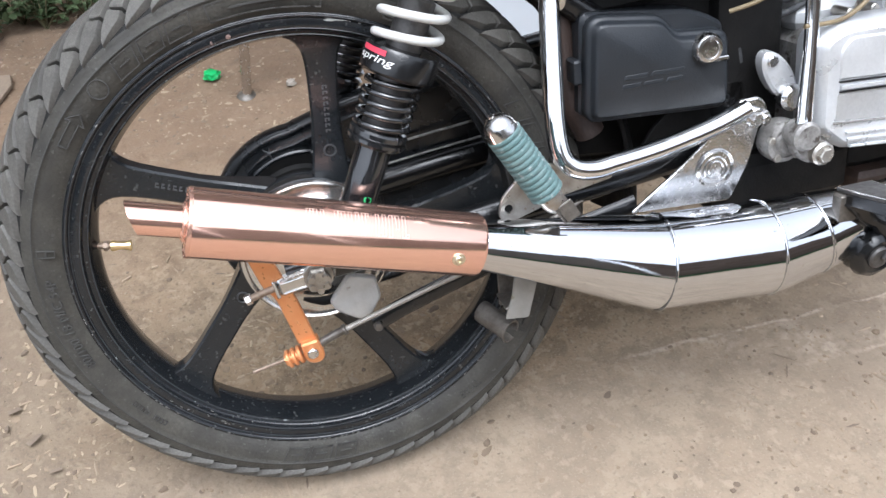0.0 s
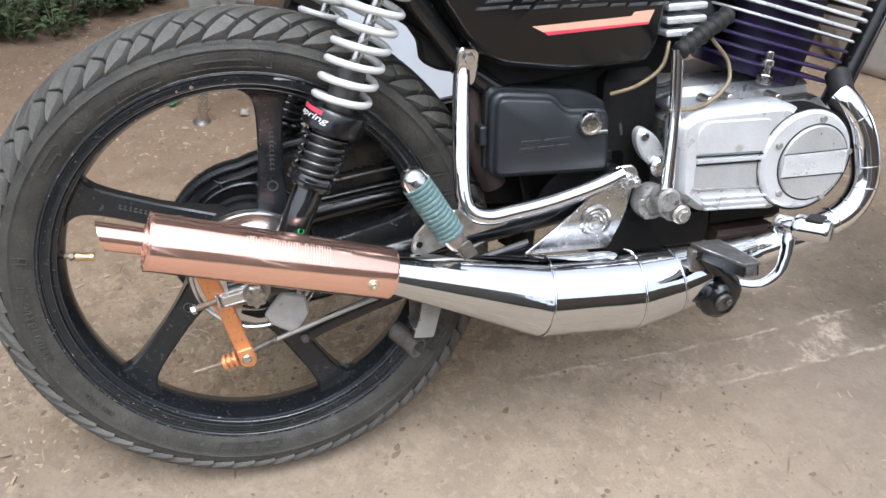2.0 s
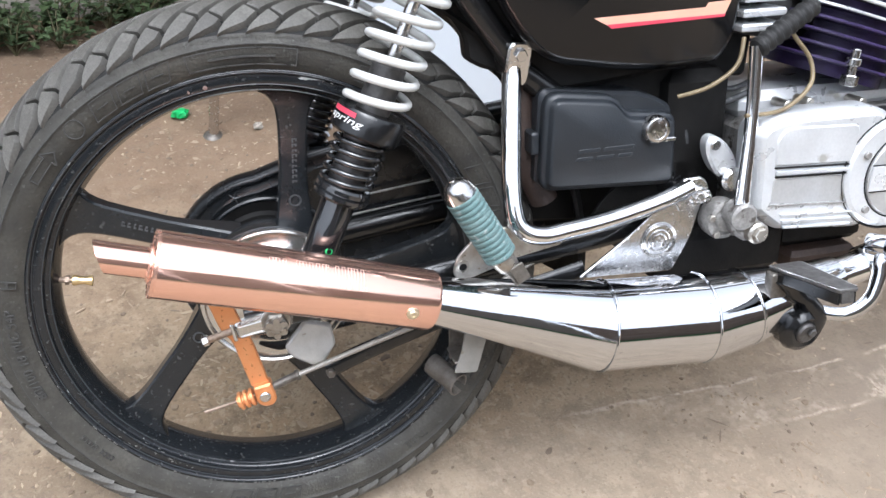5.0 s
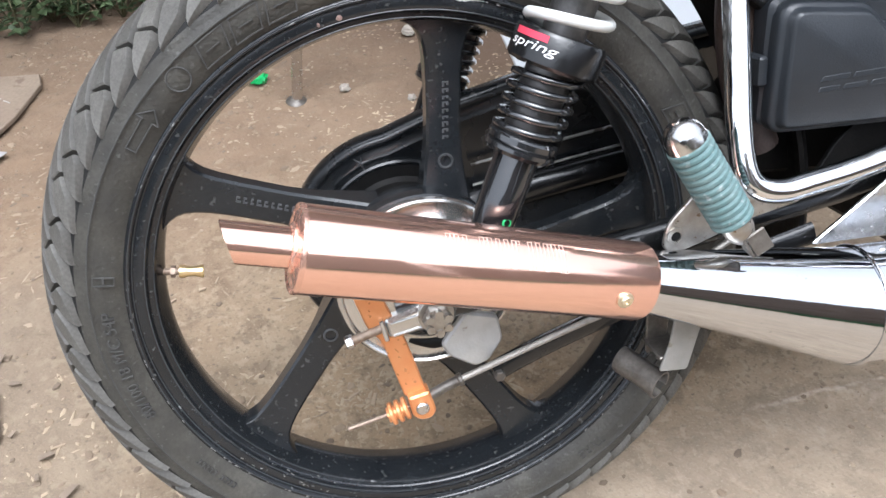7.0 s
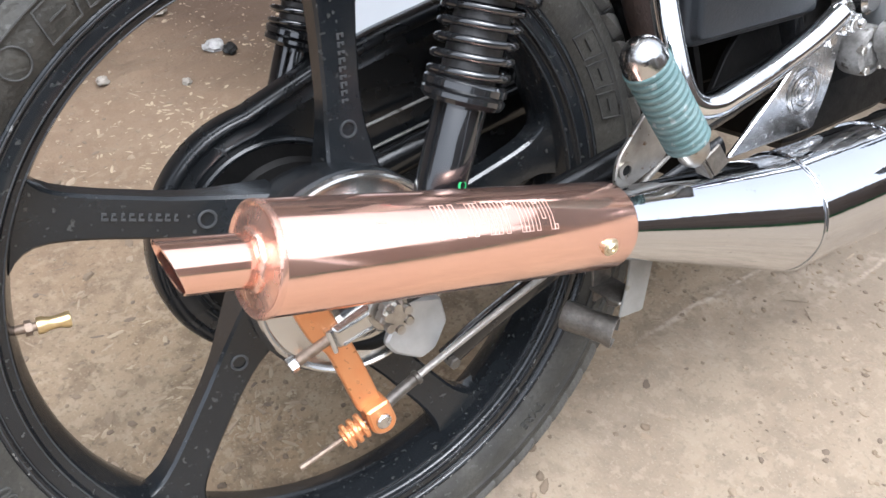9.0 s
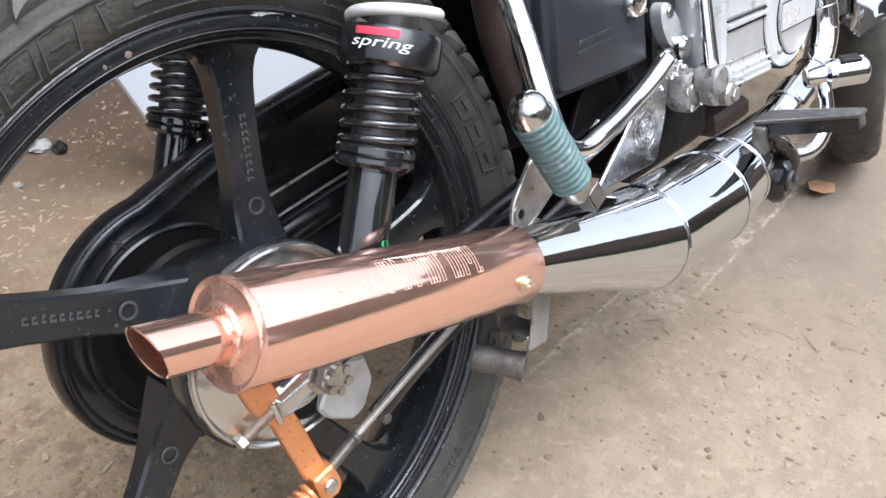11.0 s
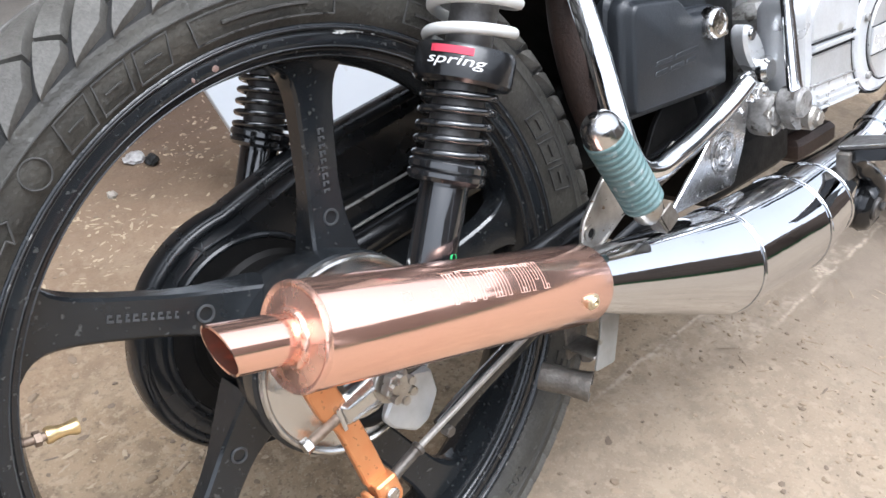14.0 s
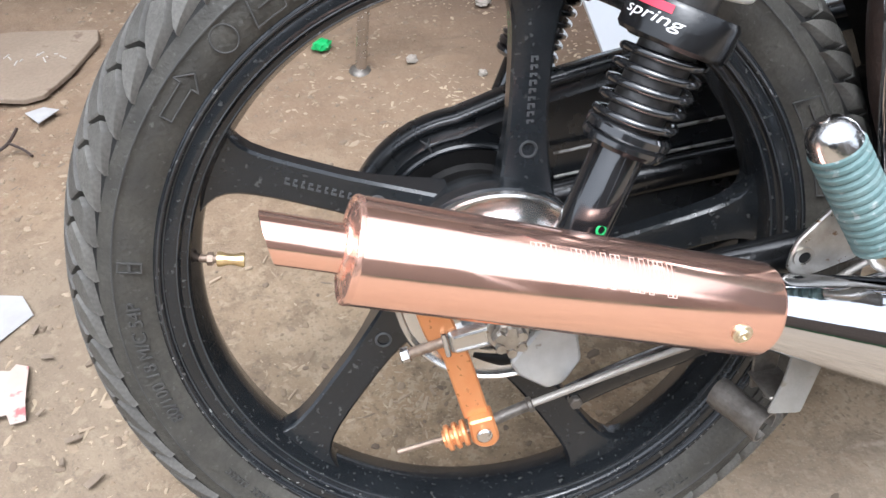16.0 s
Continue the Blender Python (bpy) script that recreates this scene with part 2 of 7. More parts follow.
def spline(pts, per=8):
    pts = [Vector(p) for p in pts]
    out = []
    for i in range(len(pts) - 1):
        p0, p1, p2, p3 = pts[max(i - 1, 0)], pts[i], pts[i + 1], pts[min(i + 2, len(pts) - 1)]
        for k in range(per):
            t = k / per
            out.append(0.5 * ((2 * p1) + (p2 - p0) * t + (2 * p0 - 5 * p1 + 4 * p2 - p3) * t * t + (3 * p1 - p0 - 3 * p2 + p3) * t ** 3))
    out.append(pts[-1])
    return out


def tube(bm, pts, r, seg=14, per=8, smooth=True, flat=1.0):
    """Sweeps a circle (radius r, or one for each control point) along a line; flat squeezes it along the second axis."""
    path = spline(pts, per) if smooth else [Vector(p) for p in pts]
    n = len(path)
    radii = [r] * n if not isinstance(r, (list, tuple)) else [
        (lambda f, q: r[min(int(f), len(r) - 1)] * (1 - q) + r[min(int(f) + 1, len(r) - 1)] * q)(i / (n - 1) * (len(r) - 1), (i / (n - 1) * (len(r) - 1)) % 1) for i in range(n)]
    rings, u = [], None
    for i, p in enumerate(path):
        d = (path[min(i + 1, n - 1)] - path[max(i - 1, 0)]).normalized()
        if u is None:
            u = d.cross(Vector((0, 1, 0)) if abs(d.y) < 0.9 else Vector((1, 0, 0))).normalized()
        u = (u - d * u.dot(d)).normalized()
        v = d.cross(u)
        rings.append([p + radii[i] * (math.cos(2 * math.pi * k / seg) * u + flat * math.sin(2 * math.pi * k / seg) * v) for k in range(seg)])
    ring_loft(bm, rings)


def prism(bm, outline, m, depth, bev=0.0):
    """A plate: an outline in m's xy plane, depth along m's z, its edges rounded by bev."""
    k = len(outline)
    def inset(s):
        out = []
        for i in range(k):
            a, b, c = (Vector(outline[j % k]) for j in (i - 1, i, i + 1))
            d1, d2 = (b - a).normalized(), (c - b).normalized()
            nrm = Vector((-(d1 + d2).y, (d1 + d2).x))
            if nrm.length < 1e-6:
                nrm = Vector((-d1.y, d1.x))
            nrm.normalize()
            out.append(b + nrm * s)
        return out

    area = sum(outline[i][0] * outline[(i + 1) % k][1] - outline[(i + 1) % k][0] * outline[i][1] for i in range(k))
    s = bev if area > 0 else -bev
    levels = [(0, 0), (0, depth)] if not bev else [(s, 0), (0, bev), (0, depth - bev), (s, depth)]
    rings = [[m @ Vector((p[0], p[1], h)) for p in (inset(q) if q else [Vector(o) for o in outline])] for q, h in levels]
    ring_loft(bm, rings)


def stepped(bm, outline, m, levels):
    """A pressed cover: the outline drawn in by each level's first number, at the height of its second."""
    k = len(outline)
    pts = [Vector(p) for p in outline]
    turn = 1 if sum(pts[i].cross(pts[(i + 1) % k]) for i in range(k)) > 0 else -1
    nrm = []
    for i in range(k):
        d1, d2 = (pts[i] - pts[i - 1]).normalized(), (pts[(i + 1) % k] - pts[i]).normalized()
        d = (d1 + d2).normalized()
        nrm.append(Vector((-d.y, d.x)) * turn / max(0.5, d.dot(d1)))
    ring_loft(bm, [[m @ Vector((*(p + q * inset), h)) for p, q in zip(pts, nrm)] for inset, h in levels])


def rounded(pts, r, n=5):
    """An outline with its corners rounded by r (one number, or one for each corner)."""
    out, k = [], len(pts)
    for i in range(k):
        a, b, c = (Vector(pts[j % k]) for j in (i - 1, i, i + 1))
        rr = r[i] if isinstance(r, (list, tuple)) else r
        rr = min(rr, (a - b).length * 0.48, (c - b).length * 0.48)
        p, q = b + (a - b).normalized() * rr, b + (c - b).normalized() * rr
        for j in range(n + 1):
            t = j / n
            out.append(tuple((1 - t) ** 2 * p + 2 * t * (1 - t) * b + t * t * q))
    return out


def arc(cx, cy, r, a0, a1, n):
    return [(cx + r * math.cos(radians(a0 + (a1 - a0) * i / n)), cy + r * math.sin(radians(a0 + (a1 - a0) * i / n))) for i in range(n + 1)]


def box(bm, lo, hi, m=Matrix(), bev=0.002):
    (x0, y0, z0), (x1, y1, z1) = lo, hi
    prism(bm, rounded([(x0, y0), (x1, y0), (x1, y1), (x0, y1)], bev * 1.5, 2), m @ Matrix.Translation((0, 0, z0)), z1 - z0, bev)


def side(y):
    """The plane of the machine's right side at depth y: outline (x, z), depth runs towards the outside."""
    return Matrix.Translation((0, y, 0)) @ pose(0, 0, 0, 90, 0, 0)


def helix(bm, a, b, r, wire, turns, seg=10, per_turn=28):
    m, n = axis_to(a, b)
    steps = int(turns * per_turn)
    pts = []
    for i in range(steps + 1):
        f = i / steps
        ang = 2 * math.pi * turns * f
        pts.append(m @ Vector((r * math.cos(ang), r * math.sin(ang), n * f)))
    tube(bm, pts, wire, seg, smooth=False)


def letters(body, size, depth):
    """The mesh data of a word in the built-in font, centred, as (verts, faces)."""
    cu = bpy.data.curves.new("word", "FONT")
    cu.body, cu.size, cu.extrude, cu.align_x, cu.align_y = body, size, depth, "CENTER", "CENTER"
    ob = new("word", cu)
    me = bpy.data.meshes.new_from_object(ob.evaluated_get(bpy.context.evaluated_depsgraph_get()))
    vs, fs = [v.co.copy() for v in me.vertices], [tuple(p.vertices) for p in me.polygons]
    bpy.data.objects.remove(ob)
    bpy.data.curves.remove(cu)
    bpy.data.meshes.remove(me)
    return vs, fs


def add_mesh(bm, vs, fs, fn):
    made = [bm.verts.new(fn(v)) for v in vs]
    for f in fs:
        try:
            bm.faces.new([made[i] for i in f])
        except ValueError:
            pass

# ---- the setting ----


def ground_height(x, y):
    """Trodden earth: soft swells, level under the tyre and stand."""
    p = Vector((x, y, 0))
    h = 0.010 * noise.noise(p * 1.7) + 0.005 * noise.noise(p * 6.0) + 0.0050 * noise.noise(p * 17.0) + 0.0036 * noise.noise(p * 41.0)
    flat = min(1.0, max(0.3, (math.hypot(x * 0.8, y) - 0.05) / 0.35))
    far = 1.0 if abs(x) < 4 and abs(y) < 4 else 2.0
    return h * flat * far - 0.002


def ground_material():
    m = bpy.data.materials.new("trodden_dry_earth")
    m.use_nodes = True
    nt = m.node_tree
    n, l = nt.nodes, nt.links
    p = n["Principled BSDF"]
    p.inputs["Roughness"].default_value = 0.92
    tc = n.new("ShaderNodeTexCoord")

    def noise_at(s, d=5.0):
        t = n.new("ShaderNodeTexNoise")
        t.inputs["Scale"].default_value, t.inputs["Detail"].default_value = s, d
        l.new(tc.outputs["Object"], t.inputs["Vector"])
        return t.outputs["Fac"]

    def ramp(src, a, b, lo=0.0, hi=1.0):
        r = n.new("ShaderNodeMapRange")
        for key, v in zip((1, 2, 3, 4), (a, b, lo, hi)):
            r.inputs[key].default_value = v
        l.new(src, r.inputs[0])
        return r.outputs[0]

    def blend(fac, a, b):
        x = n.new("ShaderNodeMix")
        x.data_type = "RGBA"
        l.new(fac, x.inputs[0])
        for sock, v in ((x.inputs[6], a), (x.inputs[7], b)):
            if isinstance(v, tuple):
                sock.default_value = (*v, 1)
            else:
                l.new(v, sock)
        return x.outputs[2]

    col = blend(ramp(noise_at(1.6), 0.35, 0.65), (0.249, 0.176, 0.106), (0.215, 0.157, 0.101))
    col = blend(ramp(noise_at(8.0), 0.44, 0.64), col, (0.290, 0.222, 0.147))
    col = blend(ramp(noise_at(5.2, 8.0), 0.52, 0.64, 0.0, 0.55), col, (0.168, 0.120, 0.076))
    col = blend(ramp(noise_at(23.0, 9.0), 0.50, 0.60, 0.0, 0.75), col, (0.158, 0.113, 0.070))
    col = blend(ramp(noise_at(60.0, 7.0), 0.54, 0.63, 0.0, 0.8), col, (0.314, 0.248, 0.169))
    col = blend(ramp(noise_at(170.0, 3.0), 0.55, 0.68, 0.0, 0.6), col, (0.099, 0.073, 0.045))
    col = blend(ramp(noise_at(330.0, 2.0), 0.58, 0.70, 0.0, 0.6), col, (0.343, 0.279, 0.195))
    # a worn, paler band of old cement runs beside the machine
    sep = n.new("ShaderNodeSeparateXYZ")
    l.new(tc.outputs["Object"], sep.inputs[0])
    off = n.new("ShaderNodeMath")
    off.operation = "MULTIPLY_ADD"
    l.new(sep.outputs["X"], off.inputs[0])
    off.inputs[1].default_value = -0.03
    l.new(sep.outputs["Y"], off.inputs[2])
    wob = n.new("ShaderNodeMath")
    wob.operation = "MULTIPLY_ADD"
    l.new(noise_at(7.0), wob.inputs[0])
    wob.inputs[1].default_value = 0.07
    l.new(off.outputs[0], wob.inputs[2])
    def times(a, b):
        x = n.new("ShaderNodeMath")
        x.operation = "MULTIPLY"
        l.new(a, x.inputs[0])
        l.new(b, x.inputs[1])
        return x.outputs[0]

    def plus(src, k, base, add=0.0):
        x = n.new("ShaderNodeMath")
        x.operation = "MULTIPLY_ADD"
        l.new(src, x.inputs[0])
        x.inputs[1].default_value = k
        if base is None:
            x.inputs[2].default_value = add
        else:
            l.new(base, x.inputs[2])
        return x.outputs[0]

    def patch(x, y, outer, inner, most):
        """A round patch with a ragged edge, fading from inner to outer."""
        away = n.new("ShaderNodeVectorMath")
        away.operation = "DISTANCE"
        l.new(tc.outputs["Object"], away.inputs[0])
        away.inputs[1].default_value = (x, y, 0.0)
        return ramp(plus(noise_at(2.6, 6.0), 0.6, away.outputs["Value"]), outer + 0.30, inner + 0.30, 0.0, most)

    def edge_at(at):
        x = n.new("ShaderNodeMath")
        x.operation = "ABSOLUTE"
        l.new(plus(strip, 1.0, None, -at), x.inputs[0])
        return ramp(x.outputs[0], 0.0045, 0.0008)

    strip = plus(noise_at(16.0, 4.0), 0.020, plus(sep.outputs["X"], -0.045, sep.outputs["Y"]))
    edges = n.new("ShaderNodeMath")
    edges.operation = "MAXIMUM"
    l.new(edge_at(0.052), edges.inputs[0])
    l.new(times(edge_at(-0.034), ramp(sep.outputs["X"], 0.55, 0.8)), edges.inputs[1])
    broken = times(times(edges.outputs[0], ramp(noise_at(21.0, 6.0), 0.42, 0.56)), times(ramp(sep.outputs["X"], 0.33, 0.45), ramp(sep.outputs["X"], 1.3, 1.05)))
    inside = times(ramp(strip, -0.036, -0.028), ramp(strip, 0.054, 0.046))
    along = n.new("ShaderNodeMath")
    along.operation = "MULTIPLY"
    l.new(inside, along.inputs[0])
    l.new(ramp(sep.outputs["X"], 0.40, 0.85, 0.25, 1.0), along.inputs[1])
    ends = n.new("ShaderNodeMath")
    ends.operation = "MULTIPLY"
    l.new(along.outputs[0], ends.inputs[0])
    l.new(ramp(sep.outputs["X"], 1.9, 1.4), ends.inputs[1])
    blot = n.new("ShaderNodeMath")
    blot.operation = "MULTIPLY"
    l.new(ends.outputs[0], blot.inputs[0])
    l.new(ramp(noise_at(13.0, 10.0), 0.46, 0.60, 0.0, 1.0), blot.inputs[1])
    flecks = n.new("ShaderNodeMath")
    flecks.operation = "MULTIPLY"
    l.new(blot.outputs[0], flecks.inputs[0])
    l.new(ramp(noise_at(90.0, 8.0), 0.42, 0.60, 0.05, 0.85), flecks.inputs[1])
    # the trodden strip beside the camera is greyer
    grey = ramp(wob.outputs[0], 0.16, 0.04, 0.0, 0.55)
    col = blend(grey, col, (0.236, 0.192, 0.146))
    col = blend(ramp(wob.outputs[0], 0.26, 0.85, 0.0, 0.80), col, (0.146, 0.097, 0.062))
    # bare, much darker red-brown earth past the pale board
    red = patch(0.62, 1.42, 0.74, 0.42, 0.88)
    col = blend(red, col, (0.064, 0.039, 0.024))
    # greyer trampled earth behind the machine
    worn = patch(-0.62, 0.12, 0.52, 0.30, 0.62)
    col = blend(worn, col, (0.150, 0.118, 0.086))
    # earth darker and greyer beside the engine, with a ragged edge
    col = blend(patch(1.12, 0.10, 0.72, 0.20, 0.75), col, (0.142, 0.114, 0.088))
    col = blend(flecks.outputs[0], col, (0.35, 0.29, 0.225))
    col = blend(times(broken, ramp(noise_at(120.0, 4.0), 0.35, 0.55, 0.2, 0.9)), col, (0.36, 0.30, 0.235))
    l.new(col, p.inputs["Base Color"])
    b = n.new("ShaderNodeBump")
    b.inputs["Strength"].default_value, b.inputs["Distance"].default_value = 0.9, 0.0038
    add = n.new("ShaderNodeMath")
    add.operation = "MULTIPLY_ADD"
    l.new(noise_at(160.0, 6.0), add.inputs[0])
    add.inputs[1].default_value = 0.4
    l.new(noise_at(42.0, 7.0), add.inputs[2])
    l.new(add.outputs[0], b.inputs["Height"])
    l.new(b.outputs[0], p.inputs["Normal"])
    return m


def build_ground():
    def axis(lo, hi, step):
        inner = [lo + step * i for i in range(int((hi - lo) / step) + 1)]
        return [lo - d for d in (80, 40, 20, 10, 5, 2.5, 1.2, 0.6, 0.3, 0.12)] + inner + [inner[-1] + d for d in (0.12, 0.3, 0.6, 1.2, 2.5, 5, 10, 20, 40, 80)]

    xs, ys = axis(-0.95, 1.9, 0.0095), axis(-0.55, 1.85, 0.0095)
    verts = [(x, y, ground_height(x, y)) for y in ys for x in xs]
    k = len(xs)
    faces = [(j * k + i, j * k + i + 1, (j + 1) * k + i + 1, (j + 1) * k + i) for j in range(len(ys) - 1) for i in range(k - 1)]
    me = bpy.data.meshes.new("ground")
    me.from_pydata(verts, [], faces)
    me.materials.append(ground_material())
    me.polygons.foreach_set("use_smooth", [True] * len(faces))
    tagged(new("ground", me), "trodden dry brown earth with grit and wood shavings", "ground", kind="structure")


build_ground()

WALLMAT = mat("weathered_plaster", (0.19, 0.152, 0.125), 0.9, 0.0, (0.135, 0.102, 0.080), 3.0, 0.5, fine=0.3, fine_scale=60, bump=0.5, bump_scale=50, spots=(0.1152, 0.0792, 0.0612), spot_scale=9, spot_cut=0.56)
SHEDMAT = mat("dark_timber_shed", (0.070, 0.068, 0.068), 0.85, 0.0, (0.044, 0.048, 0.046), 2.0, 0.5, fine=0.3, fine_scale=30, bump=0.3, bump_scale=30)
CEMENT = mat("grey_cement", (0.2592, 0.2376, 0.2088), 0.9, 0.0, (0.1872, 0.1656, 0.144), 10, 0.5, fine=0.4, bump=0.4, bump_scale=120)

SHADESLABMAT = mat("shade_slab_grey", (0.24, 0.225, 0.215), 0.75, 0.0, (0.17, 0.158, 0.15), 3.0, 0.5, fine=0.2, fine_scale=40, bump=0.2, bump_scale=30)


def build_walls():
    for name, lo, hi, material, label in (
            ("wall_north", (-6, 1.98, -0.05), (8, 2.2, 3.3), WALLMAT, "weathered brown plaster wall behind the yard"),
            ("wall_south", (-4.5, -4.7, -0.05), (-1.0, -4.5, 2.1), SHEDMAT, "dark timber wall of a shed across the yard"),
            ("wall_south_2", (-1.0, -5.3, -0.05), (1.6, -5.1, 3.3), CEMENT, "grey cement rendered wall across the yard"),
            ("wall_south_3", (1.6, -4.7, -0.05), (8, -4.5, 2.5), WALLMAT, "weathered brown plaster wall across the yard"),
            ("wall_west", (-4.7, -4.5, -0.05), (-4.5, 1.98, 1.5), CEMENT, "grey cement wall closing the yard"),
            ("wall_east", (6.8, -2.9, -0.05), (7.0, 1.98, 2.75), SHEDMAT, "dark timber wall at the yard's end"),
            ("wall_east_2", (6.8, -4.5, -0.05), (7.0, -2.9, 2.0), WALLMAT, "low weathered plaster wall at the yard's end")):
        bm = bmesh.new()
        box(bm, lo, hi, bev=0.02)
        solid(name, bm, material, label, "wall", kind="structure")
    # unseen overhang added to block sky light near the wall and in reflections
    bm = bmesh.new()
    box(bm, (-6, 0.72, 2.15), (8, 1.979, 2.23), bev=0.01)
    solid("eaves", bm, SHADESLABMAT, "unseen slab added over the wall's foot to shade the ground", "eaves", kind="structure")
    bm = bmesh.new()
    k = 40
    rings = []
    for i in range(k + 1):
        x = -3.0 + 6.0 * i / k
        w = 0.02 * noise.noise(Vector((x * 3, 0, 0)))
        rings.append([(x, 1.70 + w, -0.02), (x, 1.71 + w, 0.028 + w * 0.4), (x, 1.73 + w, 0.040 + w * 0.4), (x, 1.99, 0.046), (x, 1.99, -0.02)])
    ring_loft(bm, rings)
    solid("trim", bm, CEMENT, "broken cement plinth along the foot of the wall", "plinth", kind="structure")


build_walls()

# ---- the motorcycle ----
bike = thing("motorcycle", "black motorcycle with chrome exhaust leaning on its side stand", "motorcycle", rot=(-LEAN, 0, 0))
AXLE = Matrix.Translation((0, 0, 0.31)) @ pose(0, 0, 0, 90, 0, 0)


def crown(h):
    return 0.3062 - 0.0222 * (abs(h) / 0.0425) ** 2.2


def shoulder(w):
    """A place on the tread's outer skin, w from the centre line: (radius, height); past 0.040 it turns down the sidewall."""
    if w <= 0.040:
        return crown(w), w, 0.0
    t = (w - 0.040) / 0.009
    return crown(0.040) - 0.0082 * t, 0.040 + 0.0038 * math.sin(min(t, 1.0) * math.pi / 2), t


def tyre_mesh(bm, m, seg=128):
    half = [(0.238, 0.030), (0.246, 0.0372), (0.255, 0.0418), (0.2645, 0.0438), (0.2685, 0.0438), (0.2695, 0.0448), (0.2708, 0.0448), (0.2718, 0.0437), (0.2765, 0.0433), (0.2800, 0.0424)]
    across = [(crown(h) - 0.0030, h) for h in np.linspace(0.0385, -0.0385, 21)]
    prof = half + across + [(r, -h) for r, h in half[::-1]] + [(0.228, -0.022), (0.228, 0.022)]
    lathe(bm, prof, m, seg, loop=True)
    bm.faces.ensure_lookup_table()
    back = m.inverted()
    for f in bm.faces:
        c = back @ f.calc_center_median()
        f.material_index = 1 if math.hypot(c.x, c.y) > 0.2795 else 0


def tread_piece(wa, wb, out, tilt=0.0, mirror=1):
    """One rubber lug of the tread: its ends at wa and wb from the centre line, cut aslant by tilt; the outer ones end in a point."""
    me = bpy.data.meshes.new("tread_block")
    nu, nv = 3, 5
    width, skew = radians(4.05), radians(250)
    verts, faces = [], []
    for lift, grow in ((-0.0045, 1.06), (0.0034, 1.0), (0.0043, 0.93)):
        for j in range(nv + 1):
            for i in range(nu + 1):
                u = i / nu
                f = 0.5 + (j / nv - 0.5) * min(grow, 1.0)
                w = (wa + tilt * u) * (1 - f) + wb * f if out else (wa - 0.0075 * u) * (1 - f) + (wb + tilt * u) * f
                r, h, t = shoulder(w)
                th = -skew * (0.045 - min(w, 0.046)) - width * (0.5 + (u - 0.5) * grow)
                r += lift * (1 - 0.75 * t)
                h += lift * (0.55 * min(1.0, h / 0.03) + 0.1 * t) * (0.6 if lift < 0 else 0.8)
                verts.append((r * math.cos(mirror * th), r * math.sin(mirror * th), mirror * h))
    k = (nu + 1) * (nv + 1)
    loop = [i for i in range(nu + 1)] + [j * (nu + 1) + nu for j in range(1, nv + 1)] + [nv * (nu + 1) + i for i in range(nu - 1, -1, -1)] + [j * (nu + 1) for j in range(nv - 1, 0, -1)]
    for q in range(2):
        for a, b in zip(loop, loop[1:] + loop[:1]):
            faces.append((q * k + a, q * k + b, (q + 1) * k + b, (q + 1) * k + a))
    top = 2 * k
    for j in range(nv):
        for i in range(nu):
            a = top + j * (nu + 1) + i
            faces.append((a, a + 1, a + nu + 2, a + nu + 1))
    me.from_pydata(verts, [], faces)
    me.materials.append(TREAD)
    bm = bmesh.new()
    bm.from_mesh(me)
    bmesh.ops.recalc_face_normals(bm, faces=bm.faces)
    bm.to_mesh(me)
    bm.free()
    me.polygons.foreach_set("use_smooth", [True] * len(me.polygons))
    me.set_sharp_from_angle(angle=radians(30))
    return me


def on_sidewall(r0, mid, h):
    """Bends flat lettering round the sidewall, reading clockwise with the tops outward."""
    def fn(v):
        a = radians(mid) - v.x / r0
        r = r0 + v.y
        return AXLE @ Vector((r * math.cos(a), r * math.sin(a), h + v.z - abs(r - 0.262) * 0.10))
    return fn


def flat_bars(spec):
    """Bars and strokes (x, y, width, height) as boxes 1.2 mm thick."""
    vs, fs = [], []
    for x, y, w, h in spec:
        n, k = max(1, int(w / 0.004)), max(1, int(h / 0.003))
        for i in range(n * k):
            x0, x1, b = x + w * (i % n) / n, x + w * (i % n + 1) / n, len(vs)
            y0, y1 = y + h * (i // n) / k, y + h * (i // n + 1) / k
            vs += [Vector(c) for c in ((x0, y0, -0.001), (x1, y0, -0.001), (x1, y1, -0.001), (x0, y1, -0.001), (x0, y0, 0.0008), (x1, y0, 0.0008), (x1, y1, 0.0008), (x0, y1, 0.0008))]
            fs += [tuple(b + q for q in f) for f in ((0, 3, 2, 1), (4, 5, 6, 7), (0, 1, 5, 4), (1, 2, 6, 5), (2, 3, 7, 6), (3, 0, 4, 7))]
    return vs, fs


def frame_bars(x, y, w, h, s=0.0012):
    return [(x, y, w, s), (x, y + h - s, w, s), (x, y + s, s, h - 2 * s), (x + w - s, y + s, s, h - 2 * s)]


